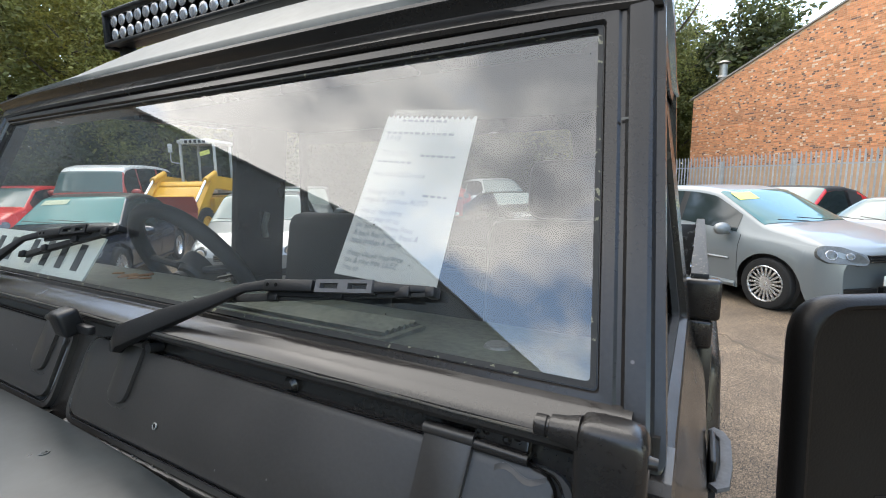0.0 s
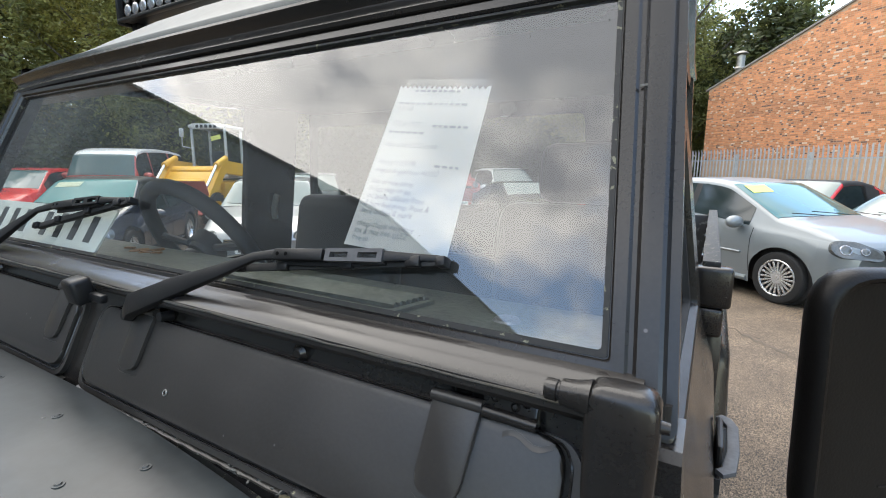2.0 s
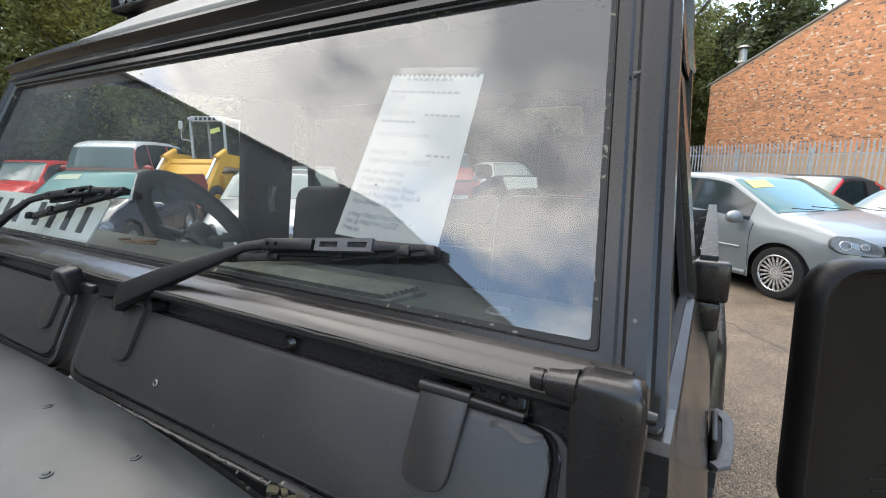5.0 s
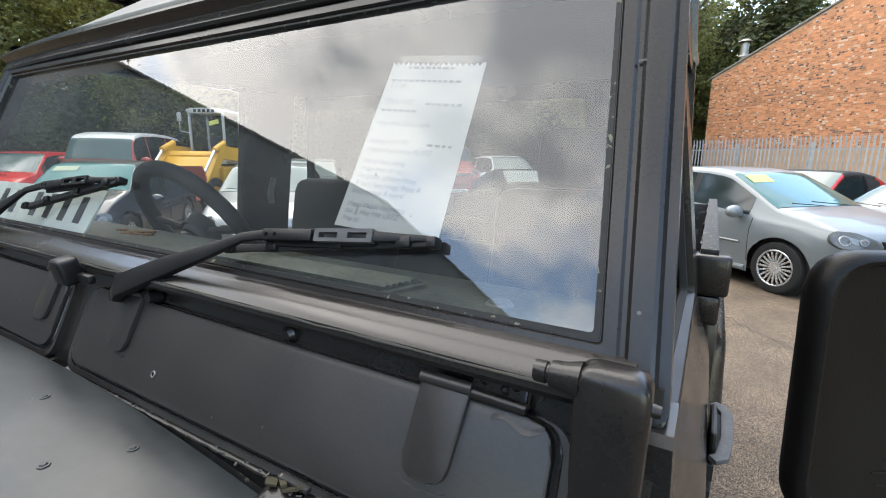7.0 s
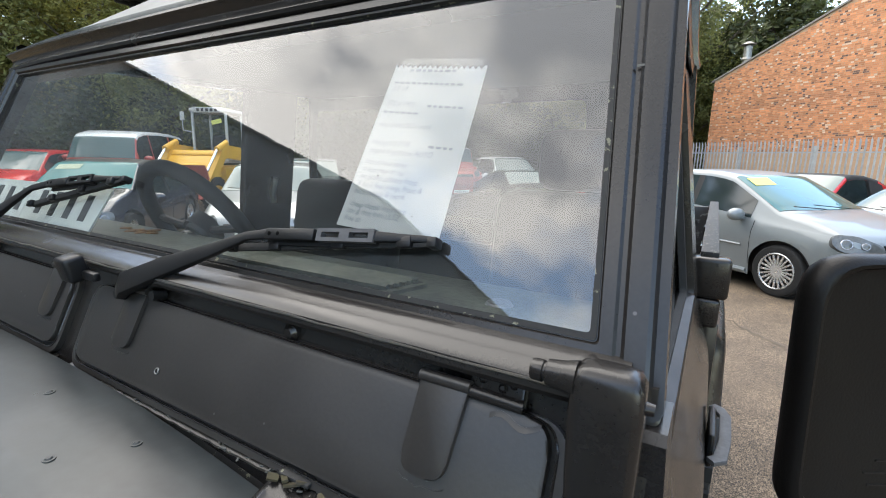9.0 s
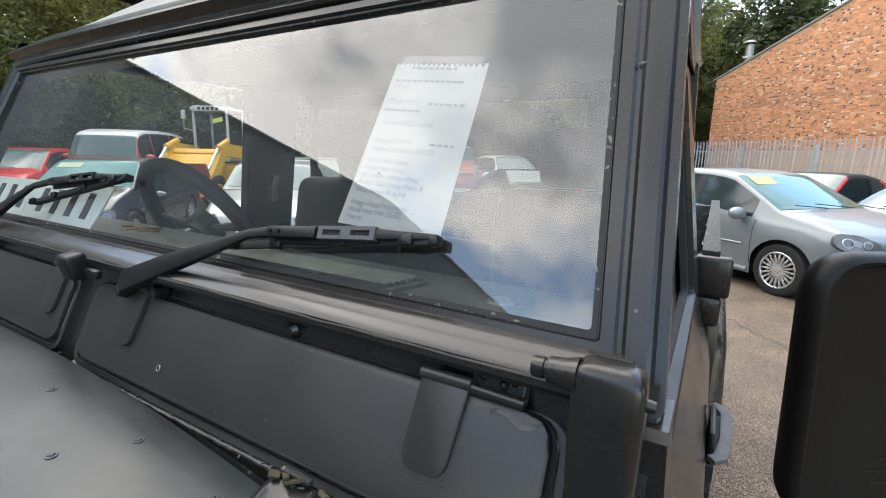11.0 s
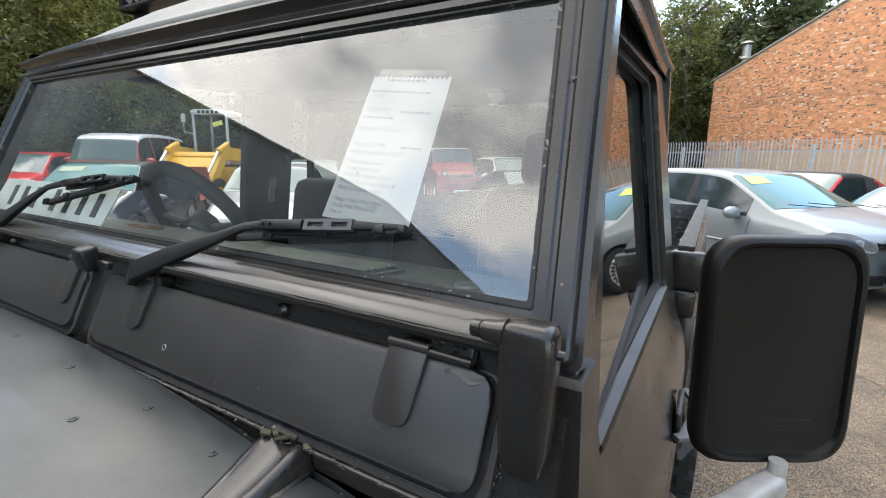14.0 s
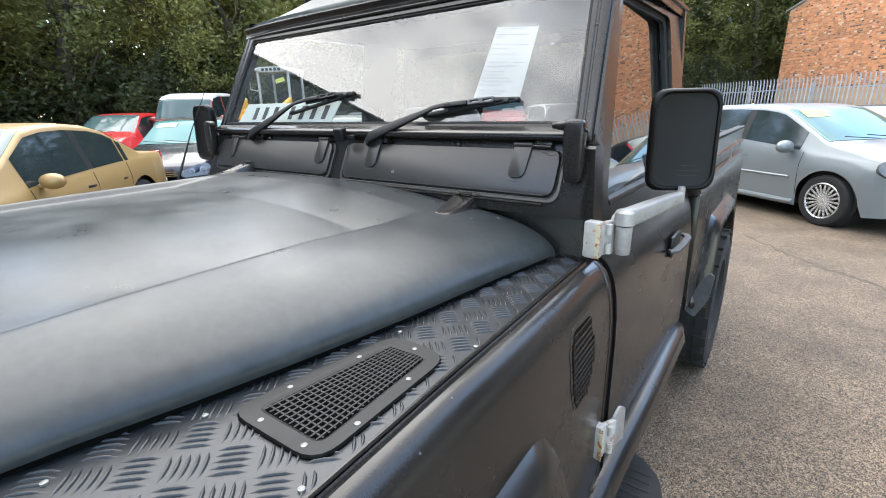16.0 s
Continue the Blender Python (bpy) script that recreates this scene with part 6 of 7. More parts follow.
bm = bmesh.new()
wc, tilt = Vector((-0.405, 0.385, 1.375)), radians(30)
def on_wheel(a, r):
    return wc + Vector((math.cos(a) * r, -math.sin(a) * r * math.sin(tilt), math.sin(a) * r * math.cos(tilt)))
tube(bm, [on_wheel(2 * math.pi * k / 48, 0.190) for k in range(48)], 0.0195, 12, True)
steer = part("steering_wheel", bm, CABIN, truck, "thick dark steering wheel")
bm = bmesh.new()
for a in (0.15, math.pi - 0.15, -math.pi / 2):
    tube(bm, [on_wheel(a, 0.03), on_wheel(a, 0.185)], 0.010, 8)
axis = Vector((0, math.cos(tilt), math.sin(tilt)))
rod(bm, wc - axis * 0.02, wc + axis * 0.02, 0.045, 0.05, 20)
part("wheel_spokes", bm, CABIN, steer)
bm = bmesh.new()
for k in range(9):
    a = wc + Vector((0.02, -0.02 - 0.016 * k, -0.012 - 0.010 * k))
    rod(bm, a, a + Vector((0, -0.010, -0.006)), 0.046 - 0.001 * (k % 2) * 8, 0.040, 18)
part("column_bellows", bm, TRIM, steer)
for x, hr in ((-0.30, False), (0.455, True)):
    bm = bmesh.new()
    box(bm, (x, 0.66, 0.98), (0.44, 0.44, 0.16), bevel=0.05, seg=3)
    seat = part("seat_cushion", bm, SEAT, truck, "dark vinyl seat")
    bm = bmesh.new()
    box(bm, (x, 0.80, 1.25), (0.42, 0.12, 0.50), pose(0, 0, 0, -10, 0, 0), 0.05, 3)
    part("backrest", bm, SEAT, seat)
    if hr:
        bm = bmesh.new()
        box(bm, (x, 0.84, 1.575), (0.205, 0.09, 0.15), pose(0, 0, 0, -6, 0, 0), 0.035, 3)
        rod(bm, (x - 0.05, 0.84, 1.46), (x - 0.05, 0.84, 1.54), 0.006)
        rod(bm, (x + 0.05, 0.84, 1.46), (x + 0.05, 0.84, 1.54), 0.006)
        part("headrest", bm, SEAT, seat)
bm = bmesh.new()
tube(bm, [(-0.68, 0.84, 1.40), (-0.668, 0.83, 1.44), (-0.655, 0.835, 1.49)], 0.012, 8)
part("belt_anchor", bm, BARE, truck)

# the note and the plate behind the glass
bm = bmesh.new()
c = [(0.400, 0.066), (0.529, 0.059), (0.537, 0.246), (0.422, 0.258)]
edge = [Vector(c[0]), Vector(c[1]), Vector(c[2])]
tr, tl = Vector(c[2]), Vector(c[3])
for k in range(34):
    t = (k + 1) / 35
    edge.append(tr.lerp(tl, t) - Vector((0, 0.0045 if k % 2 else 0.0)))
edge.append(tl)
slab(bm, edge, lambda u, v, w: on_screen(u, v, w - 0.0068), 0.0004)
note = part("paper_note", bm, PAPER, None, smooth=False)
tagged(note, "handwritten white notebook sheet taped inside the windscreen", "paper note")


def on_note(a, b):
    """a across, b down, both 0 to 1, on the note."""
    p = Vector(c[3]).lerp(Vector(c[2]), a).lerp(Vector(c[0]).lerp(Vector(c[1]), a), b)
    return p


lines = [(0.20, 0.045, None, 0.55), (0.06, 0.125, None, 0.80), (0.06, 0.170, "3.9 V8", 0), (0.07, 0.265, "ITS A 1972", 0), (0.52, 0.262, None, 0.40), (0.06, 0.310, None, 0.42),
         (0.06, 0.395, "very cool OLD truck", 0), (0.06, 0.505, "having a 3.9 V8", 0), (0.66, 0.500, None, 0.28), (0.06, 0.555, "engine & gearbox AUTO", 0), (0.06, 0.625, "lots of new parts", 0), (0.06, 0.670, "in last year or so", 0),
         (0.06, 0.715, "inc brake calipers front", 0), (0.06, 0.760, "& back fuel pump, front &", 0), (0.06, 0.805, "back bushes & more", 0), (0.06, 0.880, "cheap classic insurance", 0), (0.06, 0.922, "tax & mot free ULEZ", 0), (0.06, 0.965, "free to", 0)]
rnd = random.Random(8)
for a, b, text, wide in lines:
    if text:
        bm = word_mesh(text, 0.0088, 0.2)
        o, e = on_note(a, b), on_note(a + 0.1, b)
        d = (e - o).normalized()
        up = Vector((-d.y, d.x))
        for v in bm.verts:
            k = o + d * v.co.x * 0.92 + up * v.co.y
            v.co = on_screen(k.x, k.y + 0.0006 * math.sin(v.co.x * 300), -0.0060)
        part("handwriting", bm, INK, note, smooth=False)
    else:
        bm = bmesh.new()
        x = a
        while x < a + wide - 0.05:
            wd = rnd.uniform(0.03, 0.06)
            p, q = on_note(x, b), on_note(x + wd, b)
            slab(bm, [(p.x, p.y), (q.x, q.y), (q.x, q.y + 0.0026), (p.x, p.y + 0.0026)], lambda u, v, w: on_screen(u, v, w - 0.0061), 0.0002)
            x += wd + 0.022
        part("writing_bars", bm, INK, note, smooth=False)
bm = bmesh.new()
slab(bm, [(0.430, 0.2560), (0.531, 0.2455), (0.532, 0.2535), (0.431, 0.2640)], lambda u, v, w: on_screen(u, v, w - 0.0058), 0.0003)
part("clear_tape", bm, CGLASS, note, smooth=False)

bm = bmesh.new()
pc = [(-0.640, 0.006), (-0.118, 0.006), (-0.092, 0.080), (-0.600, 0.080)]
slab(bm, rounded(pc, 0.004, 2), lambda u, v, w: on_screen(u, v, w - 0.013), 0.003)
numplate = part("number_plate", bm, PLATEW, None, smooth=False)
tagged(numplate, "old white number plate with black characters propped behind the windscreen", "number plate")
for k in range(7):
    u = -0.560 + 0.058 * k + (0.035 if k > 2 else 0)
    bm = bmesh.new()
    slab(bm, [(u + 0.008, 0.020), (u + 0.030, 0.020), (u + 0.040, 0.066), (u + 0.018, 0.066)], lambda a, b, w: on_screen(a, b, w - 0.0098), 0.0006)
    part("plate_bar", bm, PLATEB, numplate, smooth=False)

# ---- parked vehicles ----
def paint(name, base, rough=0.28, metal=0.0, coat=0.6):
    return mat(name, base, rough, metal, 0.06, 2.0, 300, 0.02, 0.05, coat=coat)


CARGLASS = mat("dark_car_glass", (0.016, 0.024, 0.026), 0.05, 0, 0.2, 1.0, 90, 0.0, 0.02)
CARGLASS.node_tree.nodes["Principled BSDF"].inputs["IOR"].default_value = 1.5
TEAL = mat("tinted_windscreen", (0.026, 0.108, 0.112), 0.05, 0, 0.15, 1.0, 90, 0.0, 0.02)
TEAL.node_tree.nodes["Principled BSDF"].inputs["IOR"].default_value = 1.5
TEAL2 = mat("pale_tinted_windscreen", (0.045, 0.085, 0.085), 0.05, 0, 0.2, 1.0, 90, 0.0, 0.02)
TEAL3 = mat("shaded_teal_windscreen", (0.055, 0.170, 0.165), 0.12, 0, 0.15, 1.0, 90, 0.0, 0.02)
TEAL3.node_tree.nodes["Principled BSDF"].inputs["IOR"].default_value = 1.22
CHROME = mat("bright_metal", (0.75, 0.75, 0.74), 0.15, 1.0, 0.08, 10, 90, 0.0)
ALLOY = mat("silver_alloy", (0.62, 0.62, 0.62), 0.28, 0.8, 0.1, 10, 90, 0.0)
STICKER = mat("yellow_paper_sticker", (0.66, 0.68, 0.16), 0.7, 0, 0.05, 10, 90, 0.0)
CARD = mat("pale_price_card", (0.40, 0.43, 0.30), 0.7, 0, 0.05, 10, 90, 0.0)
HEADGLASS = mat("headlamp_glass", (0.10, 0.105, 0.105), 0.06, 0.15, 0.3, 14, 60, 0.0)
PLATEY = mat("yellow_white_plate", (0.75, 0.75, 0.70), 0.4, 0, 0.05, 8, 90, 0.0)


def car(label, skin, at, heading, L=4.2, W=1.76, wheelbase=2.58, front=0.86, r=0.316, profile=None, belt=(0.70, 0.93), roof_mat=None,
        pillars=(-0.25, -1.05), rims=ALLOY, spokes=0, screen=TEAL2, sticker=False, tumble=0.34, grille=True, soft=None, name="car", nose=0.10, lamp="long", side_rub=False, category="car", bow=(0.24, 0.12), edging=None, third=True):
    """A parked car: one body surface from its long profile, with panes, lamps, wheels and trim as parts. x runs forward."""
    th = empty(name, label, category, "parked cars", (at[0], at[1], 0), rz=heading)
    bf, br = bow
    x0, x1 = L / 2 - bf, -L / 2 + br
    ax = (L / 2 - front, L / 2 - front - wheelbase)
    prof = profile
    cowl, head, tail_top, tail_base = prof["cowl"], prof["head"], prof["tail_top"], prof["tail_base"]
    zt = prof["top"]

    def bulge(x):
        """How far the middle of the car stands out lengthwise beyond its side."""
        return bf * max(0.0, x / x0) ** 1.6 - br * max(0.0, x / x1) ** 1.6

    def nose_x(y):
        return x0 + bf * (1 - min(1.0, (2 * y / W)) ** 2)

    marks = [x0 - 0.01, x0 - 0.02, x0 - 0.035, x0 - 0.05, x0 - 0.07, x0 - 0.09, x0 - 0.12, x0 - 0.15, x1 + 0.02, x1 + 0.05, pillars[0] - 0.05, pillars[0] + 0.05]
    for c_ in (cowl, head, tail_top, tail_base):
        g = c_
        for _ in range(12):
            g = c_ - bulge(g)
        marks.append(g)
    stations = sorted({round(x, 3) for x in [lerp(x0, x1, k / 54) for k in range(55)] + marks + [a + q * (r + 0.055) for a in ax for q in (-1, -0.97, -0.9, -0.8, -0.6, 0.6, 0.8, 0.9, 0.97, 1)] if x1 <= x <= x0}, reverse=True)

    def plan(x):
        t = x / x0 if x > 0 else x / x1
        k = 1 - (nose if x > 0 else nose * 0.7) * t ** 5 - 0.13 * max(0.0, (abs(x) - abs(x0 if x > 0 else x1) + 0.17) / 0.17) ** 2.3
        return W / 2 * k

    def section(x):
        top = curve(zt, x + bulge(x))
        zb = min(curve([(x1, belt[1]), (x0, belt[0])], x), top - 0.025)
        low = 0.19 + 0.03 * smooth(x0 - 0.25, x0, x) + 0.10 * smooth(x1 + 0.3, x1, x)
        for a in ax:
            d = abs(x - a)
            R = r + 0.055
            if d < R:
                low = max(low, r + math.sqrt(R * R - d * d) - 0.0)
        wb = plan(x)
        rows = []
        for q in (0, 0.2, 0.4, 0.6, 0.8, 1.0):
            z = lerp(low, zb, q)
            h = (z - 0.2) / max(0.2, (zb - 0.2))
            arch = max((1 - abs(abs(x - a) - r - 0.02) / 0.10 for a in ax), default=0) if h < 0.75 else 0
            rows.append((wb * (0.950 + 0.050 * math.sin(math.pi * min(1, max(0, h)) * 0.68)) - 0.03 * max(0, h - 0.8) / 0.2 + 0.010 * max(0, arch), z))
        wb2 = rows[-1][0]
        rise = top - zb
        edge = wb2 - 0.012 - tumble * max(0, rise - 0.06)
        ze = top - min(0.055, 0.6 * rise)
        for q in (0.06, 0.5, 0.94, 1.0):
            rows.append((lerp(wb2 - 0.004, edge, q), lerp(zb + 0.004, ze, q)))
        for q, dz in ((0.965, 0.55), (0.90, 0.80), (0.70, 0.93), (0.4, 0.985), (0.0, 1.0)):
            rows.append((edge * q, lerp(ze, top, dz)))
        return rows

    grid = [section(x) for x in stations]
    shove = lambda x, y: x + bulge(x) * (1 - min(1.0, 2 * y / W) ** 2)
    full = [[(shove(x, y), -y, z) for y, z in row] + [(shove(x, y), y, z) for y, z in reversed(row[:-1])] for x, row in zip(stations, grid)]
    bm = bmesh.new()
    sheet(bm, full)
    bm.faces.new([bm.verts.new(p) for p in full[0]])
    bm.faces.new([bm.verts.new(p) for p in full[-1]])
    bmesh.ops.remove_doubles(bm, verts=bm.verts, dist=0.0004)
    part("body", bm, skin, th, angle=38)
    # plain black blocks, whose colour gives the shade of underside and arches
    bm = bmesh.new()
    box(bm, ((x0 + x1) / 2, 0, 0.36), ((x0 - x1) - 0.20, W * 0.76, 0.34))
    for a in ax:
        rod(bm, (a, -W * 0.44, r + 0.02), (a, W * 0.44, r + 0.02), r + 0.05, None, 24)
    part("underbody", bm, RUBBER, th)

    def panel(nm, i0, i1, j0, j1, material, lift=0.004, lab=""):
        b3 = bmesh.new()
        pts = [[Vector(full[i][j]) for j in range(j0, j1 + 1)] for i in range(i0, i1 + 1)]
        mid = sum((p for row in pts for p in row), Vector()) / sum(len(row) for row in pts)
        out = (mid - Vector((mid.x * 0.6, 0, 0.6)))
        out = Vector((out.x * 0.3, out.y, out.z)).normalized()
        nn = (pts[0][-1] - pts[-1][0]).cross(pts[-1][-1] - pts[0][0]).normalized()
        if nn.dot(out) < 0:
            nn = -nn
        sheet(b3, [[p + nn * lift for p in row] for row in pts], 0.003, -nn)
        return part(nm, b3, material, th, lab, angle=60)

    idx = lambda x: min(range(len(stations)), key=lambda k: abs(stations[k] + bulge(stations[k]) - x))
    m = len(grid[0])
    c, hd, tt, tb = idx(cowl), idx(head), idx(tail_top), idx(tail_base)
    last = len(full[0]) - 1
    panel("windscreen", c + 1, hd, 10, last - 10, screen, 0.006)
    panel("rear_window", tt, tb - 1, 10, last - 10, CARGLASS if not soft else soft, 0.006)
    pc = idx(pillars[1])
    for j0, j1 in ((6, 8), (last - 8, last - 6)):
        a = idx(lerp(cowl, head, 0.42))
        panel("window_trim", a, pc, j0, j1, edging or TRIM, 0.0035)
        panel("side_window", a, idx(pillars[0] + 0.05), j0, j1, CARGLASS, 0.005)
        panel("side_window", idx(pillars[0] - 0.05), pc, j0, j1, CARGLASS if not soft else soft, 0.005)
        if third and not soft:
            panel("side_window", pc + 2 if pc + 2 < tb else pc + 1, max(pc + 3, idx(lerp(tail_top, tail_base, 0.45))), j0, j1, CARGLASS, 0.005)
    if roof_mat:
        panel("roof_panel", hd, tt, 8, last - 8, roof_mat, 0.006)
    for s in (1, -1):
        # mirrors
        bm = bmesh.new()
        zb = curve([(x1, belt[1]), (x0, belt[0])], cowl) + 0.06
        bmesh.ops.create_uvsphere(bm, u_segments=14, v_segments=9, radius=1, matrix=Matrix.Translation((cowl - 0.50, s * (W / 2 + 0.09), zb + 0.03)) @ Matrix.Diagonal((0.085, 0.125, 0.082, 1)))
        box(bm, (cowl - 0.50, s * (W / 2 - 0.02), zb - 0.015), (0.07, 0.14, 0.035), bevel=0.01)
        part("door_mirror", bm, skin, th)
        # door handles and shut lines
        for hx in (pillars[0] + 0.12, pillars[1] + 0.10):
            bm = bmesh.new()
            yb = plan(hx) * 0.985
            box(bm, (hx, s * yb, zb - 0.13), (0.16, 0.03, 0.035), bevel=0.010)
            part("door_handle", bm, skin if side_rub else TRIM, th)
        for hx, z0 in ((cowl - 0.30, 0.30), (pillars[0], 0.28), (pillars[1] - 0.05, 0.55)):
            bm = bmesh.new()
            k = idx(hx)
            row = full[k][1:6] if s < 0 else [full[k][last - q] for q in range(1, 6)]
            pts = [Vector(p) + Vector((0, s * 0.0015, 0)) for p in row if p[2] > z0 - 0.1]
            tube(bm, pts, 0.004, 4)
            part("shut_line", bm, RUBBER, th)
        if side_rub:
            bm = bmesh.new()
            tube(bm, [(x, s * plan(x) * 0.998, 0.56) for x in [lerp(cowl - 0.45, pillars[1] - 0.1, k / 6) for k in range(7)]], 0.016, 6)
            part("rubbing_strip", bm, skin, th)
        bm = bmesh.new()
        tube(bm, [(x, s * plan(x) * 0.955, 0.235) for x in [lerp(ax[0] - r - 0.08, ax[1] + r + 0.08, k / 6) for k in range(7)]], 0.035, 8)
        part("sill", bm, skin, th)
        # headlamps and tail lamps lie on the skin
        zl = belt[0] - 0.03
        if lamp == "round":
            bm = bmesh.new()
            lx = nose_x(W * 0.34)
            rod(bm, (lx - 0.12, s * W * 0.34, zl), (lx + 0.01, s * W * 0.34, zl), 0.095, 0.085, 20)
            hl = part("headlamp", bm, HEADGLASS, th, "clear headlamp")
            bm = bmesh.new()
            rod(bm, (lx + 0.0, s * W * 0.34, zl), (lx + 0.014, s * W * 0.34, zl), 0.070, 0.055, 18)
            part("lamp_bowl", bm, CHROME, hl)
        else:
            bm = bmesh.new()
            cen = Vector((x0 + 0.075, s * W * 0.375, zl - 0.030))
            nl = Vector((0.74, s * 0.56, 0.36)).normalized()
            ul = Vector((0.60, -s * 0.80, -0.06)).normalized()
            vl = nl.cross(ul) if nl.cross(ul).z > 0 else ul.cross(nl)
            on_lamp = lambda u, v, w: cen + ul * u + vl * v + nl * (w - 0.35 * u * u)
            slab(bm, rounded([(-0.235, 0.105), (-0.03, 0.105), (0.21, 0.030), (0.24, -0.05), (0.18, -0.085), (-0.15, -0.085), (-0.25, -0.01)], 0.045, 4), lambda u, v, w: on_lamp(u, v, w - 0.05), 0.065, 0.008)
            hl = part("headlamp", bm, HEADGLASS, th, "clear headlamp")
            for u_, rad in ((-0.115, 0.060), (0.055, 0.042)):
                bm = bmesh.new()
                rod(bm, on_lamp(u_, 0.005, 0.010), on_lamp(u_, 0.005, 0.018), rad, rad * 0.9, 18)
                bowl = part("lamp_bowl", bm, REFLECT, hl)
                bm = bmesh.new()
                rod(bm, on_lamp(u_, 0.005, 0.016), on_lamp(u_, 0.005, 0.021), rad * 0.86, rad * 0.7, 16)
                part("lamp_lens", bm, HEADGLASS, bowl)
        bm = bmesh.new()
        box(bm, (x1 + 0.06, s * W * 0.40, belt[1] - 0.10), (0.10, 0.16, 0.22), bevel=0.03)
        part("tail_lamp", bm, TAIL, th, "red tail lamp")
    def nose_band(bm, half, z0, z1, lift, thick=0.02):
        ysn = [lerp(-half, half, k / 10) for k in range(11)]
        sheet(bm, [[(nose_x(abs(y)) + lift - 0.03 * (2 * abs(y) / W) ** 4, y, z) for y in ysn] for z in (z0, z1)], thick, (-1, 0, 0))

    if grille:
        bm = bmesh.new()
        nose_band(bm, W * 0.24, belt[0] - 0.13, belt[0] - 0.045, 0.004, 0.05)
        gr = part("grille", bm, TRIM, th, "dark radiator grille")
        bm = bmesh.new()
        for k in range(3):
            nose_band(bm, W * 0.235, belt[0] - 0.12 + 0.03 * k, belt[0] - 0.11 + 0.03 * k, 0.010, 0.01)
        part("grille_bars", bm, CHROME, gr)
    for s in (1, -1):
        bm = bmesh.new()
        ysn = [lerp(W * 0.15, W * 0.39, k / 6) for k in range(7)]
        sheet(bm, [[(nose_x(y) + 0.005 - (0.02 if k_ in (0, 6) else 0), s * y, z) for k_, y in enumerate(ysn)] for z in (0.285, 0.335, 0.385)], 0.05, (-1, 0, 0))
        fog = part("side_intake", bm, TRIM, th, "black slatted side intake")
        bm = bmesh.new()
        for k in range(3):
            sheet(bm, [[(nose_x(y) + 0.010, s * y, z) for y in ysn[1:-1]] for z in (0.303 + 0.024 * k, 0.310 + 0.024 * k)], 0.008, (-1, 0, 0))
        part("intake_slats", bm, GRILLEM, fog)
    bm = bmesh.new()
    nose_band(bm, W * 0.12, 0.30, 0.39, 0.004, 0.05)
    intake = part("bumper_intake", bm, TRIM, th, "black slatted lower intake")
    bm = bmesh.new()
    for k in range(4):
        nose_band(bm, W * 0.115, 0.305 + 0.022 * k, 0.311 + 0.022 * k, 0.011, 0.01)
    part("intake_slats", bm, GRILLEM, intake)
    bm = bmesh.new()
    box(bm, (L / 2 + 0.012, 0, 0.475), (0.02, 0.52, 0.11), bevel=0.004)
    pl = part("plate", bm, PLATEY, th, "white number plate")
    bm = bmesh.new()
    for k in range(7):
        box(bm, (L / 2 + 0.024, -0.20 + 0.06 * k + (0.03 if k > 3 else 0), 0.475), (0.003, 0.035, 0.07))
    part("plate_bars", bm, PLATEB, pl)
    # wipers
    bm = bmesh.new()
    zc = curve(zt, cowl) + 0.02
    tube(bm, [(cowl + 0.02, 0.30, zc), (cowl - 0.06, -0.25, zc + 0.045)], 0.006, 5)
    tube(bm, [(cowl + 0.02, -0.15, zc), (cowl - 0.05, -0.60, zc + 0.03)], 0.006, 5)
    part("wiper", bm, TRIM, th)
    if sticker:
        bm = bmesh.new()
        i0, j = idx(lerp(head, cowl, 0.10)), 10
        i1 = idx(lerp(head, cowl, 0.40))
        pa, pb2 = Vector(full[i0][11]), Vector(full[i1][11])
        lat = Vector((0, 0.36, 0.012))
        nn = (pb2 - pa).cross(lat).normalized()
        nn = nn if nn.z > 0 else -nn
        o0, o1 = pa + Vector((0, 0.05, 0)) + nn * 0.018, pa.lerp(pb2, 0.75) + Vector((0, 0.05, 0)) + nn * 0.018
        sheet(bm, [[o0, o0 + lat], [o1, o1 + lat]], 0.002, -nn)
        part("price_sticker", bm, STICKER if sticker is True else sticker, th, "yellow price card" if sticker is True else "pale price card", smooth=False)
    for a in ax:
        for s in (1, -1):
            t_ = wheel("wheel", 0, 0, 1, r, 0.20, r * 0.70, rims, th, spokes if s < 0 or spokes == 0 else 0, 0)
            t_.matrix_basis = pose(a, s * (W / 2 - 0.115), r, 0, 0, 90 * s)
    return th


TAIL = mat("red_lamp_plastic", (0.30, 0.012, 0.012), 0.15, 0, 0.15, 10, 90, 0.0, coat=0.5)
P_SILVER = paint("silver_car_paint", (0.165, 0.184, 0.192), 0.34, 0.25, 0.4)
P_GOLD = paint("gold_car_paint", (0.30, 0.19, 0.068), 0.40, 0.2, 0.15)
P_NAVY = paint("navy_car_paint", (0.013, 0.016, 0.030), 0.25, 0.1)
P_RED = paint("red_car_paint", (0.52, 0.022, 0.022), 0.28)
P_DULLRED = paint("dull_red_car_paint", (0.36, 0.035, 0.022), 0.4)
P_WHITE = paint("white_car_paint", (0.66, 0.66, 0.64), 0.3)
P_PALE = paint("pale_silver_paint", (0.27, 0.275, 0.275), 0.3, 0.3)
P_BLACK = paint("black_car_paint", (0.015, 0.016, 0.018), 0.22)
HOOD = mat("black_hood_canvas", (0.018, 0.017, 0.017), 0.85, 0, 0.3, 8, 200, 0.3)

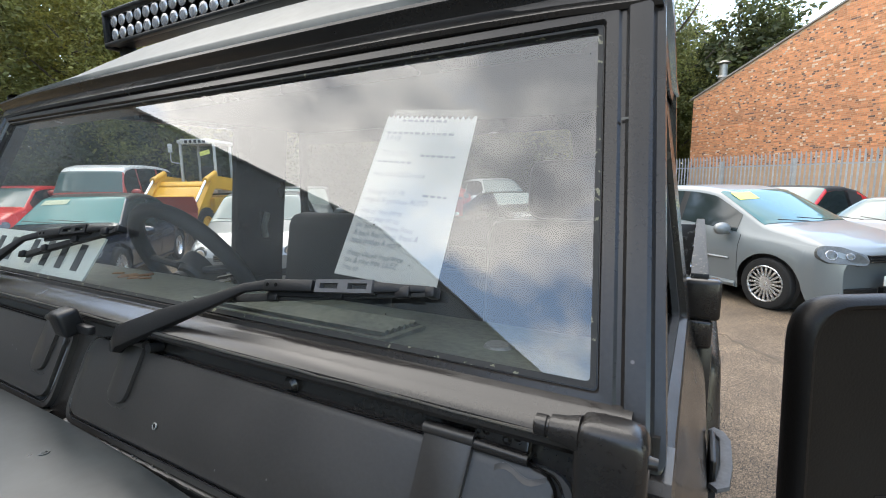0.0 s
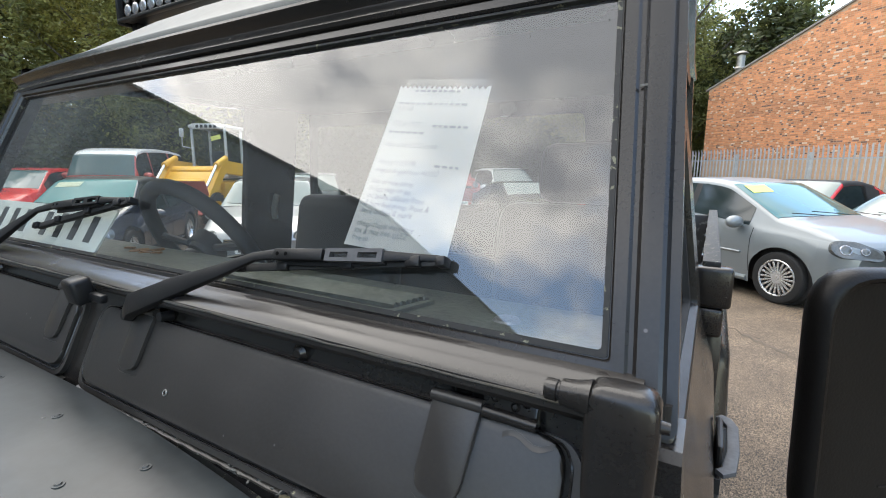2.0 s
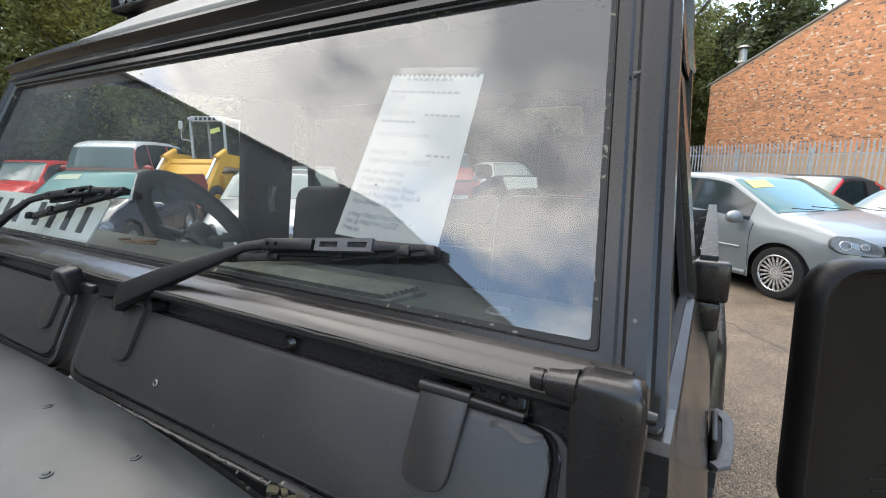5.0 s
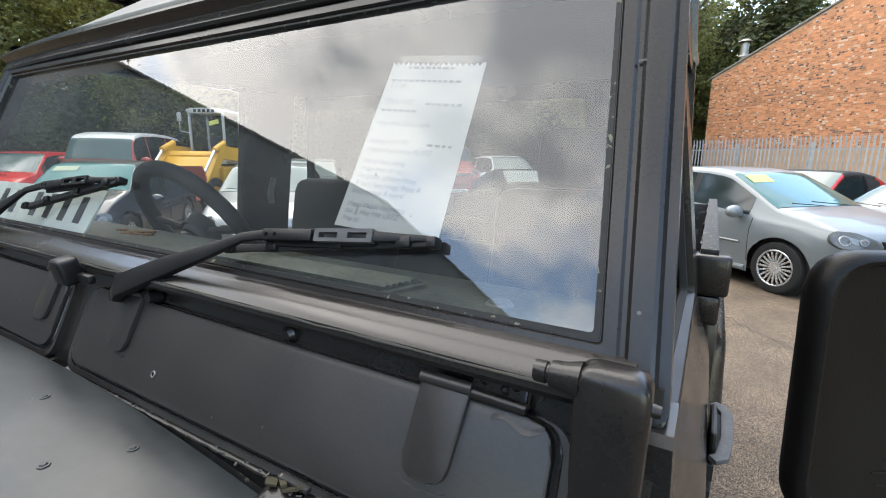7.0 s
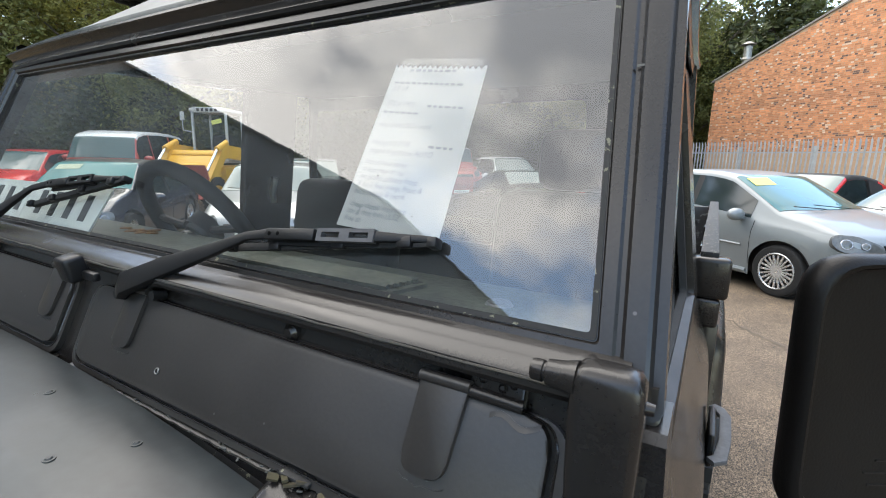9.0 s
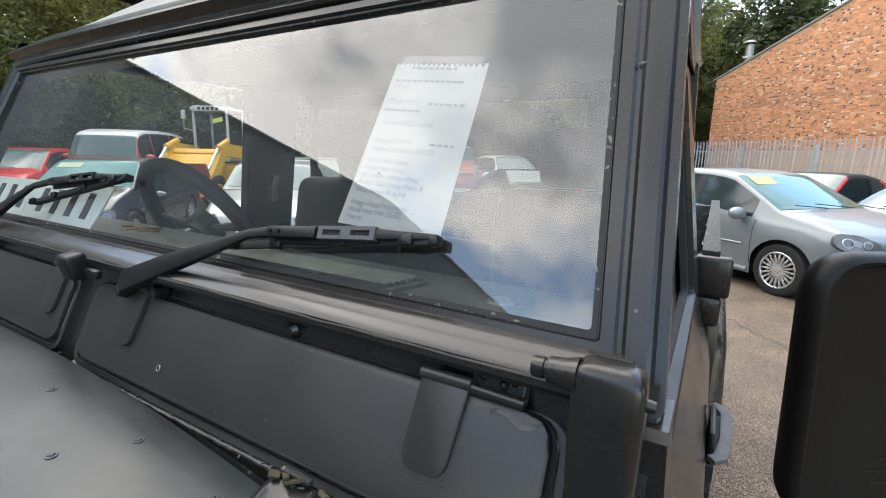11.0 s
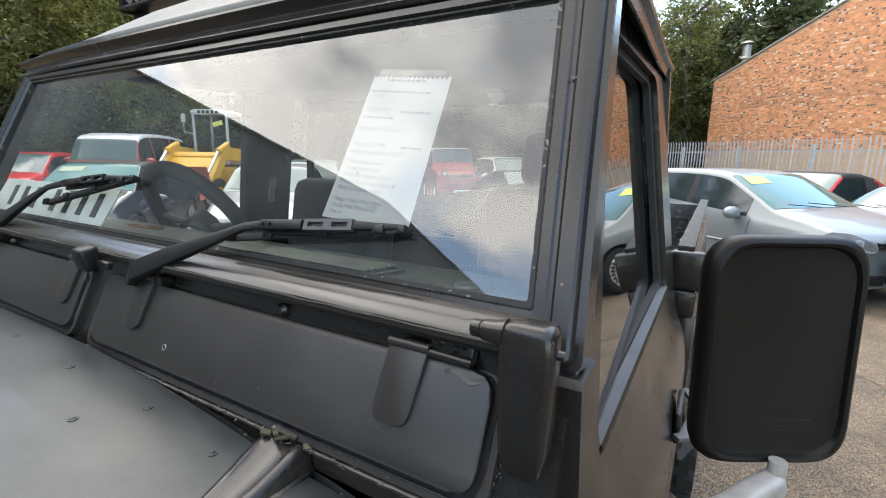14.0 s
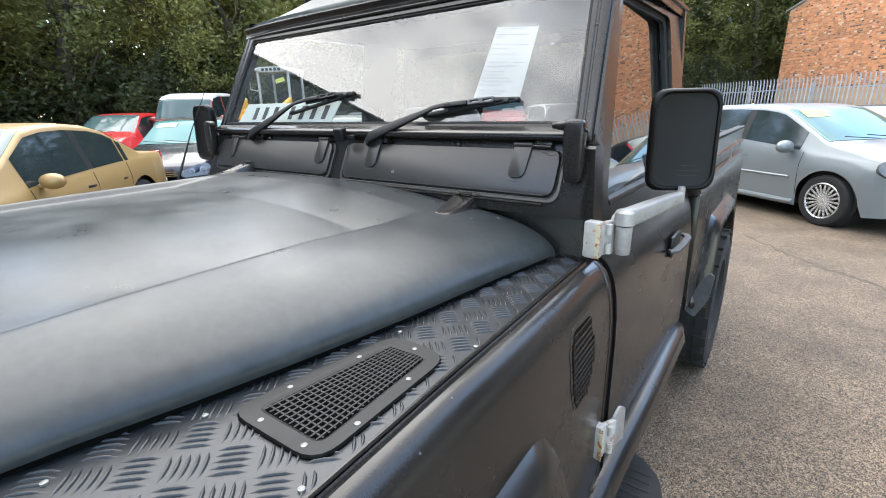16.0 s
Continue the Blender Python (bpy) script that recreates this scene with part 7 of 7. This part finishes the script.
short_hatch = {"top": [(-2.1, 0.62), (-2.07, 0.86), (-2.02, 0.98), (-1.93, 1.06), (-1.62, 1.34), (-1.50, 1.40), (-1.30, 1.445), (-0.9, 1.485), (-0.4, 1.495), (0.0, 1.485), (0.25, 1.455), (0.40, 1.42), (1.16, 1.045), (1.28, 1.015), (1.6, 0.955), (1.85, 0.885), (1.98, 0.835), (2.06, 0.775), (2.1, 0.70)],
        "cowl": 1.20, "head": 0.38, "tail_top": -1.52, "tail_base": -1.90}
hatch = {"top": [(-2.1, 0.62), (-2.07, 0.80), (-2.00, 0.95), (-1.93, 1.02), (-1.55, 1.36), (-1.40, 1.415), (-0.9, 1.465), (-0.3, 1.485), (0.15, 1.468), (0.42, 1.425), (1.12, 1.035), (1.25, 1.005), (1.6, 0.945), (1.9, 0.865), (2.02, 0.82), (2.08, 0.77), (2.1, 0.71)],
         "cowl": 1.14, "head": 0.38, "tail_top": -1.46, "tail_base": -1.92}
tall_hatch = {"top": [(x, z * 1.065) for x, z in hatch["top"]], "cowl": 1.14, "head": 0.38, "tail_top": -1.46, "tail_base": -1.92}
saloon = {"top": [(-2.2, 0.60), (-2.16, 0.88), (-2.05, 0.97), (-1.45, 1.03), (-0.85, 1.34), (-0.60, 1.40), (-0.2, 1.435), (0.15, 1.425), (0.42, 1.38), (1.05, 1.0), (1.2, 0.965), (1.7, 0.87), (2.05, 0.75), (2.15, 0.68), (2.2, 0.58)],
          "cowl": 1.07, "head": 0.38, "tail_top": -0.78, "tail_base": -1.45}
coupe = {"top": [(-2.1, 0.6), (-2.05, 0.84), (-1.6, 0.90), (-1.4, 0.93), (-0.75, 1.20), (-0.4, 1.26), (-0.05, 1.27), (0.15, 1.245), (0.75, 0.92), (1.0, 0.88), (1.6, 0.80), (1.95, 0.70), (2.1, 0.56)],
         "cowl": 0.78, "head": 0.14, "tail_top": -0.70, "tail_base": -1.40}
tall_coupe = {"top": [(x * 0.92, z * 1.13) for x, z in coupe["top"]], "cowl": 0.72, "head": 0.13, "tail_top": -0.65, "tail_base": -1.29}
suv = {"top": [(-2.2, 0.7), (-2.16, 1.05), (-2.05, 1.15), (-1.85, 1.48), (-1.6, 1.60), (-0.8, 1.66), (-0.1, 1.66), (0.3, 1.61), (0.95, 1.14), (1.1, 1.10), (1.7, 1.02), (2.05, 0.90), (2.2, 0.68)],
       "cowl": 0.97, "head": 0.27, "tail_top": -1.62, "tail_base": -2.02}
van = {"top": [(-2.2, 0.7), (-2.17, 1.3), (-2.10, 1.90), (-1.9, 2.06), (-1.0, 2.12), (0.0, 2.13), (1.0, 2.10), (1.45, 2.02), (1.62, 1.90), (1.96, 1.36), (2.08, 1.26), (2.17, 1.02), (2.2, 0.6)],
       "cowl": 1.94, "head": 1.58, "tail_top": -1.95, "tail_base": -2.15}
boxy = {"top": [(-2.0, 0.7), (-1.97, 1.3), (-1.90, 1.80), (-1.80, 1.93), (-0.9, 1.97), (0.1, 1.96), (0.35, 1.92), (0.52, 1.42), (0.65, 1.22), (1.2, 1.18), (1.75, 1.14), (1.92, 1.05), (2.0, 0.7)],
        "cowl": 0.55, "head": 0.34, "tail_top": -1.82, "tail_base": -1.95}
HEAD = -48.6
car("silver three-door hatchback with many-spoked alloy wheels on the tarmac", P_SILVER, (1.15, 7.83), -42, profile=short_hatch, spokes=20, sticker=True, screen=TEAL, pillars=(-0.14, -0.82), side_rub=True, belt=(0.80, 1.12), third=False)
car("metallic gold saloon with black door handles", P_GOLD, (-6.0, 0.23), HEAD, L=4.4, W=1.72, wheelbase=2.62, profile=saloon, belt=(0.72, 0.97), pillars=(-0.28, -0.98), bow=(0.2, 0.1))
car("dark navy saloon with a pale sun strip", P_NAVY, (-8.6, 3.85), HEAD, L=4.4, W=1.74, wheelbase=2.62, profile=saloon, belt=(0.66, 0.92), pillars=(-0.28, -0.98), sticker=CARD, screen=TEAL3, roof_mat=TRIM)
car("bright red hatchback parked below the trees", P_RED, (-14.15, 4.58), HEAD, profile=tall_hatch, belt=(0.76, 1.00), pillars=(-0.35, -0.98), edging=P_RED)
car("red camper van with a white roof", P_DULLRED, (-13.9, 6.85), HEAD, L=4.4, W=1.74, wheelbase=2.42, front=1.05, r=0.33, profile=van, belt=(1.30, 1.32), roof_mat=P_WHITE, pillars=(0.75, -0.6), edging=P_DULLRED, grille=False, lamp="round", tumble=0.16, name="camper_van", category="van", nose=0.04, sticker=CARD)
car("pale silver saloon with round lamps", P_PALE, (-6.15, 5.45), HEAD, L=4.4, W=1.74, wheelbase=2.62, profile=saloon, belt=(0.66, 0.92), pillars=(-0.28, -0.98), lamp="round")
car("light silver hatchback in the back row", P_PALE, (-8.9, 9.0), HEAD, profile=hatch, pillars=(-0.35, -0.98))
car("white four-by-four facing the yard", P_WHITE, (-6.1, 16.1), HEAD + 4, L=4.4, W=1.84, wheelbase=2.6, front=0.9, r=0.35, profile=suv, belt=(0.84, 1.06), pillars=(-0.30, -1.10), name="sport_utility_car")
car("old red four-by-four with a white roof", P_DULLRED, (-7.9, 14.9), HEAD, L=4.0, W=1.66, wheelbase=2.3, front=0.7, r=0.38, profile=boxy, belt=(1.10, 1.15), roof_mat=P_WHITE, pillars=(-0.35, -1.1), lamp="round", tumble=0.10, nose=0.03, name="old_four_by_four")
car("red convertible with a black canvas hood raised", P_RED, (2.31, 10.6), 228, L=3.9, W=1.70, wheelbase=2.3, front=0.8, profile=tall_coupe, belt=(0.72, 0.96), roof_mat=HOOD, pillars=(-0.35, -0.75), soft=HOOD, name="convertible_car")
car("pale silver coupe parked nose to the fence", P_PALE, (3.66, 9.38), 222, L=3.9, W=1.74, wheelbase=2.5, front=0.85, profile=coupe, belt=(0.64, 0.86), pillars=(-0.35, -0.75))
car("red hatchback with a black bonnet edge", P_RED, (-2.3, 13.5), HEAD + 8, profile=hatch, pillars=(-0.35, -0.98))
car("dark green small car with a teal screen", P_BLACK, (-4.0, 12.3), HEAD + 8, L=3.9, profile=coupe, pillars=(-0.35, -0.75), wheelbase=2.4, front=0.75)
car("black classic saloon with round lamps and a chrome grille", P_BLACK, (4.9, 5.6), HEAD, L=4.4, W=1.70, wheelbase=2.6, profile=saloon, belt=(0.68, 0.92), pillars=(-0.28, -0.98), lamp="round")

# yellow digger
BUCKET = mat("faded_red_steel", (0.22, 0.035, 0.02), 0.7, 0, 0.3, 6, 60, 0.2)
YELLOW = mat("digger_yellow", (0.62, 0.33, 0.02), 0.4, 0, 0.15, 3, 60, 0.1)
CREAM = mat("cream_cab_paint", (0.42, 0.42, 0.385), 0.45, 0, 0.12, 4, 60, 0.05)
digger = empty("digger", "yellow wheeled digger with a white cab and a raised loader arm", "digger", "", (-12.06, 8.37, 0), rz=-62)
digger.matrix_basis = digger.matrix_basis @ Matrix.Diagonal((0.90, 0.86, 1.0, 1))
bm = bmesh.new()
for y in (-0.56, 0.56):
    for x in (-0.5, 0.55):
        box(bm, (x, y, 2.05), (0.08, 0.07, 1.35), bevel=0.015)
box(bm, (0, 0, 2.76), (1.28, 1.26, 0.10), bevel=0.04, seg=3)
box(bm, (0, 0, 1.35), (1.25, 1.22, 0.10), bevel=0.02)
box(bm, (0.62, 0, 2.76), (0.08, 1.00, 0.15), bevel=0.02)
cab = part("cab_frame", bm, CREAM, digger, "off-white cab frame")
for nm, c, s_ in (("cab_front_pane", (0.56, 0, 2.05), (0.01, 1.06, 1.28)), ("cab_side_pane", (0, 0.565, 2.05), (1.0, 0.01, 1.28)), ("cab_side_pane", (0, -0.565, 2.05), (1.0, 0.01, 1.28)), ("cab_rear_pane", (-0.51, 0, 2.05), (0.01, 1.06, 1.28))):
    bm = bmesh.new()
    box(bm, c, s_)
    part(nm, bm, CGLASS, cab, smooth=False)
bm = bmesh.new()
for k in range(5):
    box(bm, (0.662, -0.30 + 0.15 * k, 2.76), (0.004, 0.09, 0.08))
part("sign_bars", bm, PLATEB, cab)
bm = bmesh.new()
box(bm, (0.57, 0.25, 2.45), (0.004, 0.34, 0.12), pose(0, 0, 0, 12, 0, 0))
part("screen_sticker", bm, STICKER, cab)
bm = bmesh.new()
box(bm, (-0.2, 0, 1.75), (0.5, 0.5, 0.7), bevel=0.08)
part("cab_seat", bm, CABIN, digger)
bm = bmesh.new()
tube(bm, [(0.58, -0.58, 2.15), (0.72, -0.80, 2.2), (0.72, -0.80, 2.45)], 0.02, 6)
box(bm, (0.72, -0.80, 2.58), (0.05, 0.14, 0.24), bevel=0.02)
part("cab_mirror", bm, CREAM, digger)
bm = bmesh.new()
box(bm, (1.45, 0, 1.00), (1.5, 1.0, 0.60), bevel=0.08, seg=3)
box(bm, (-0.2, 0, 0.95), (2.2, 1.3, 0.5), bevel=0.05)
part("bonnet", bm, YELLOW, digger)
for y in (-0.82, 0.82):
    bm = bmesh.new()
    slab(bm, rounded([(-0.15, 1.45), (0.10, 1.72), (1.25, 1.80), (1.48, 1.70), (2.42, 0.80), (2.62, 0.55), (2.45, 0.48), (2.22, 0.66), (1.32, 1.46), (0.10, 1.36)], 0.05, 4), lambda u, v, w: Vector((u, y - 0.085 + w, v)), 0.17, 0.02)
    arm2 = part("loader_arm", bm, YELLOW, digger)
    bm = bmesh.new()
    rod(bm, (1.10, y, 1.86), (1.70, y, 1.66), 0.085, None, 14)
    part("ram_barrel", bm, YELLOW, arm2)
    bm = bmesh.new()
    rod(bm, (1.68, y, 1.66), (2.30, y, 1.12), 0.042, None, 14)
    part("ram_rod", bm, CHROME, arm2)
    bm = bmesh.new()
    box(bm, (2.36, y, 0.98), (0.16, 0.10, 0.42), pose(0, 0, 0, 0, 25, 0), 0.03)
    part("tilt_link", bm, BUCKET, arm2)
bm = bmesh.new()
sheet(bm, [[(x, y, z) for x, z in ((2.75, 1.25), (2.62, 0.85), (2.75, 0.55), (3.05, 0.45), (3.35, 0.50))] for y in (-1.05, -0.5, 0, 0.5, 1.05)], 0.04, (0.4, 0, 0.6))
part("bucket", bm, BUCKET, digger, "faded red loader bucket")
bm = bmesh.new()
rod(bm, (2.2, -0.68, 1.02), (2.2, 0.68, 1.02), 0.06, None, 12)
box(bm, (1.42, 0, 1.52), (0.22, 1.60, 0.20), pose(0, 0, 0, 0, 35, 0), 0.05)
box(bm, (1.85, 0, 1.20), (0.80, 1.50, 0.07), pose(0, 0, 0, 0, 44, 0), 0.02)
part("cross_tube", bm, YELLOW, digger)
for x, rr, w in ((2.0, 0.48, 0.3), (-0.75, 0.72, 0.42)):
    for s in (1, -1):
        t_ = wheel("wheel", 0, 0, 1, rr, w, rr * 0.55, YELLOW, digger, 0, 20)
        t_.matrix_basis = pose(x, s * 0.85, rr, 0, 0, 90 * s)
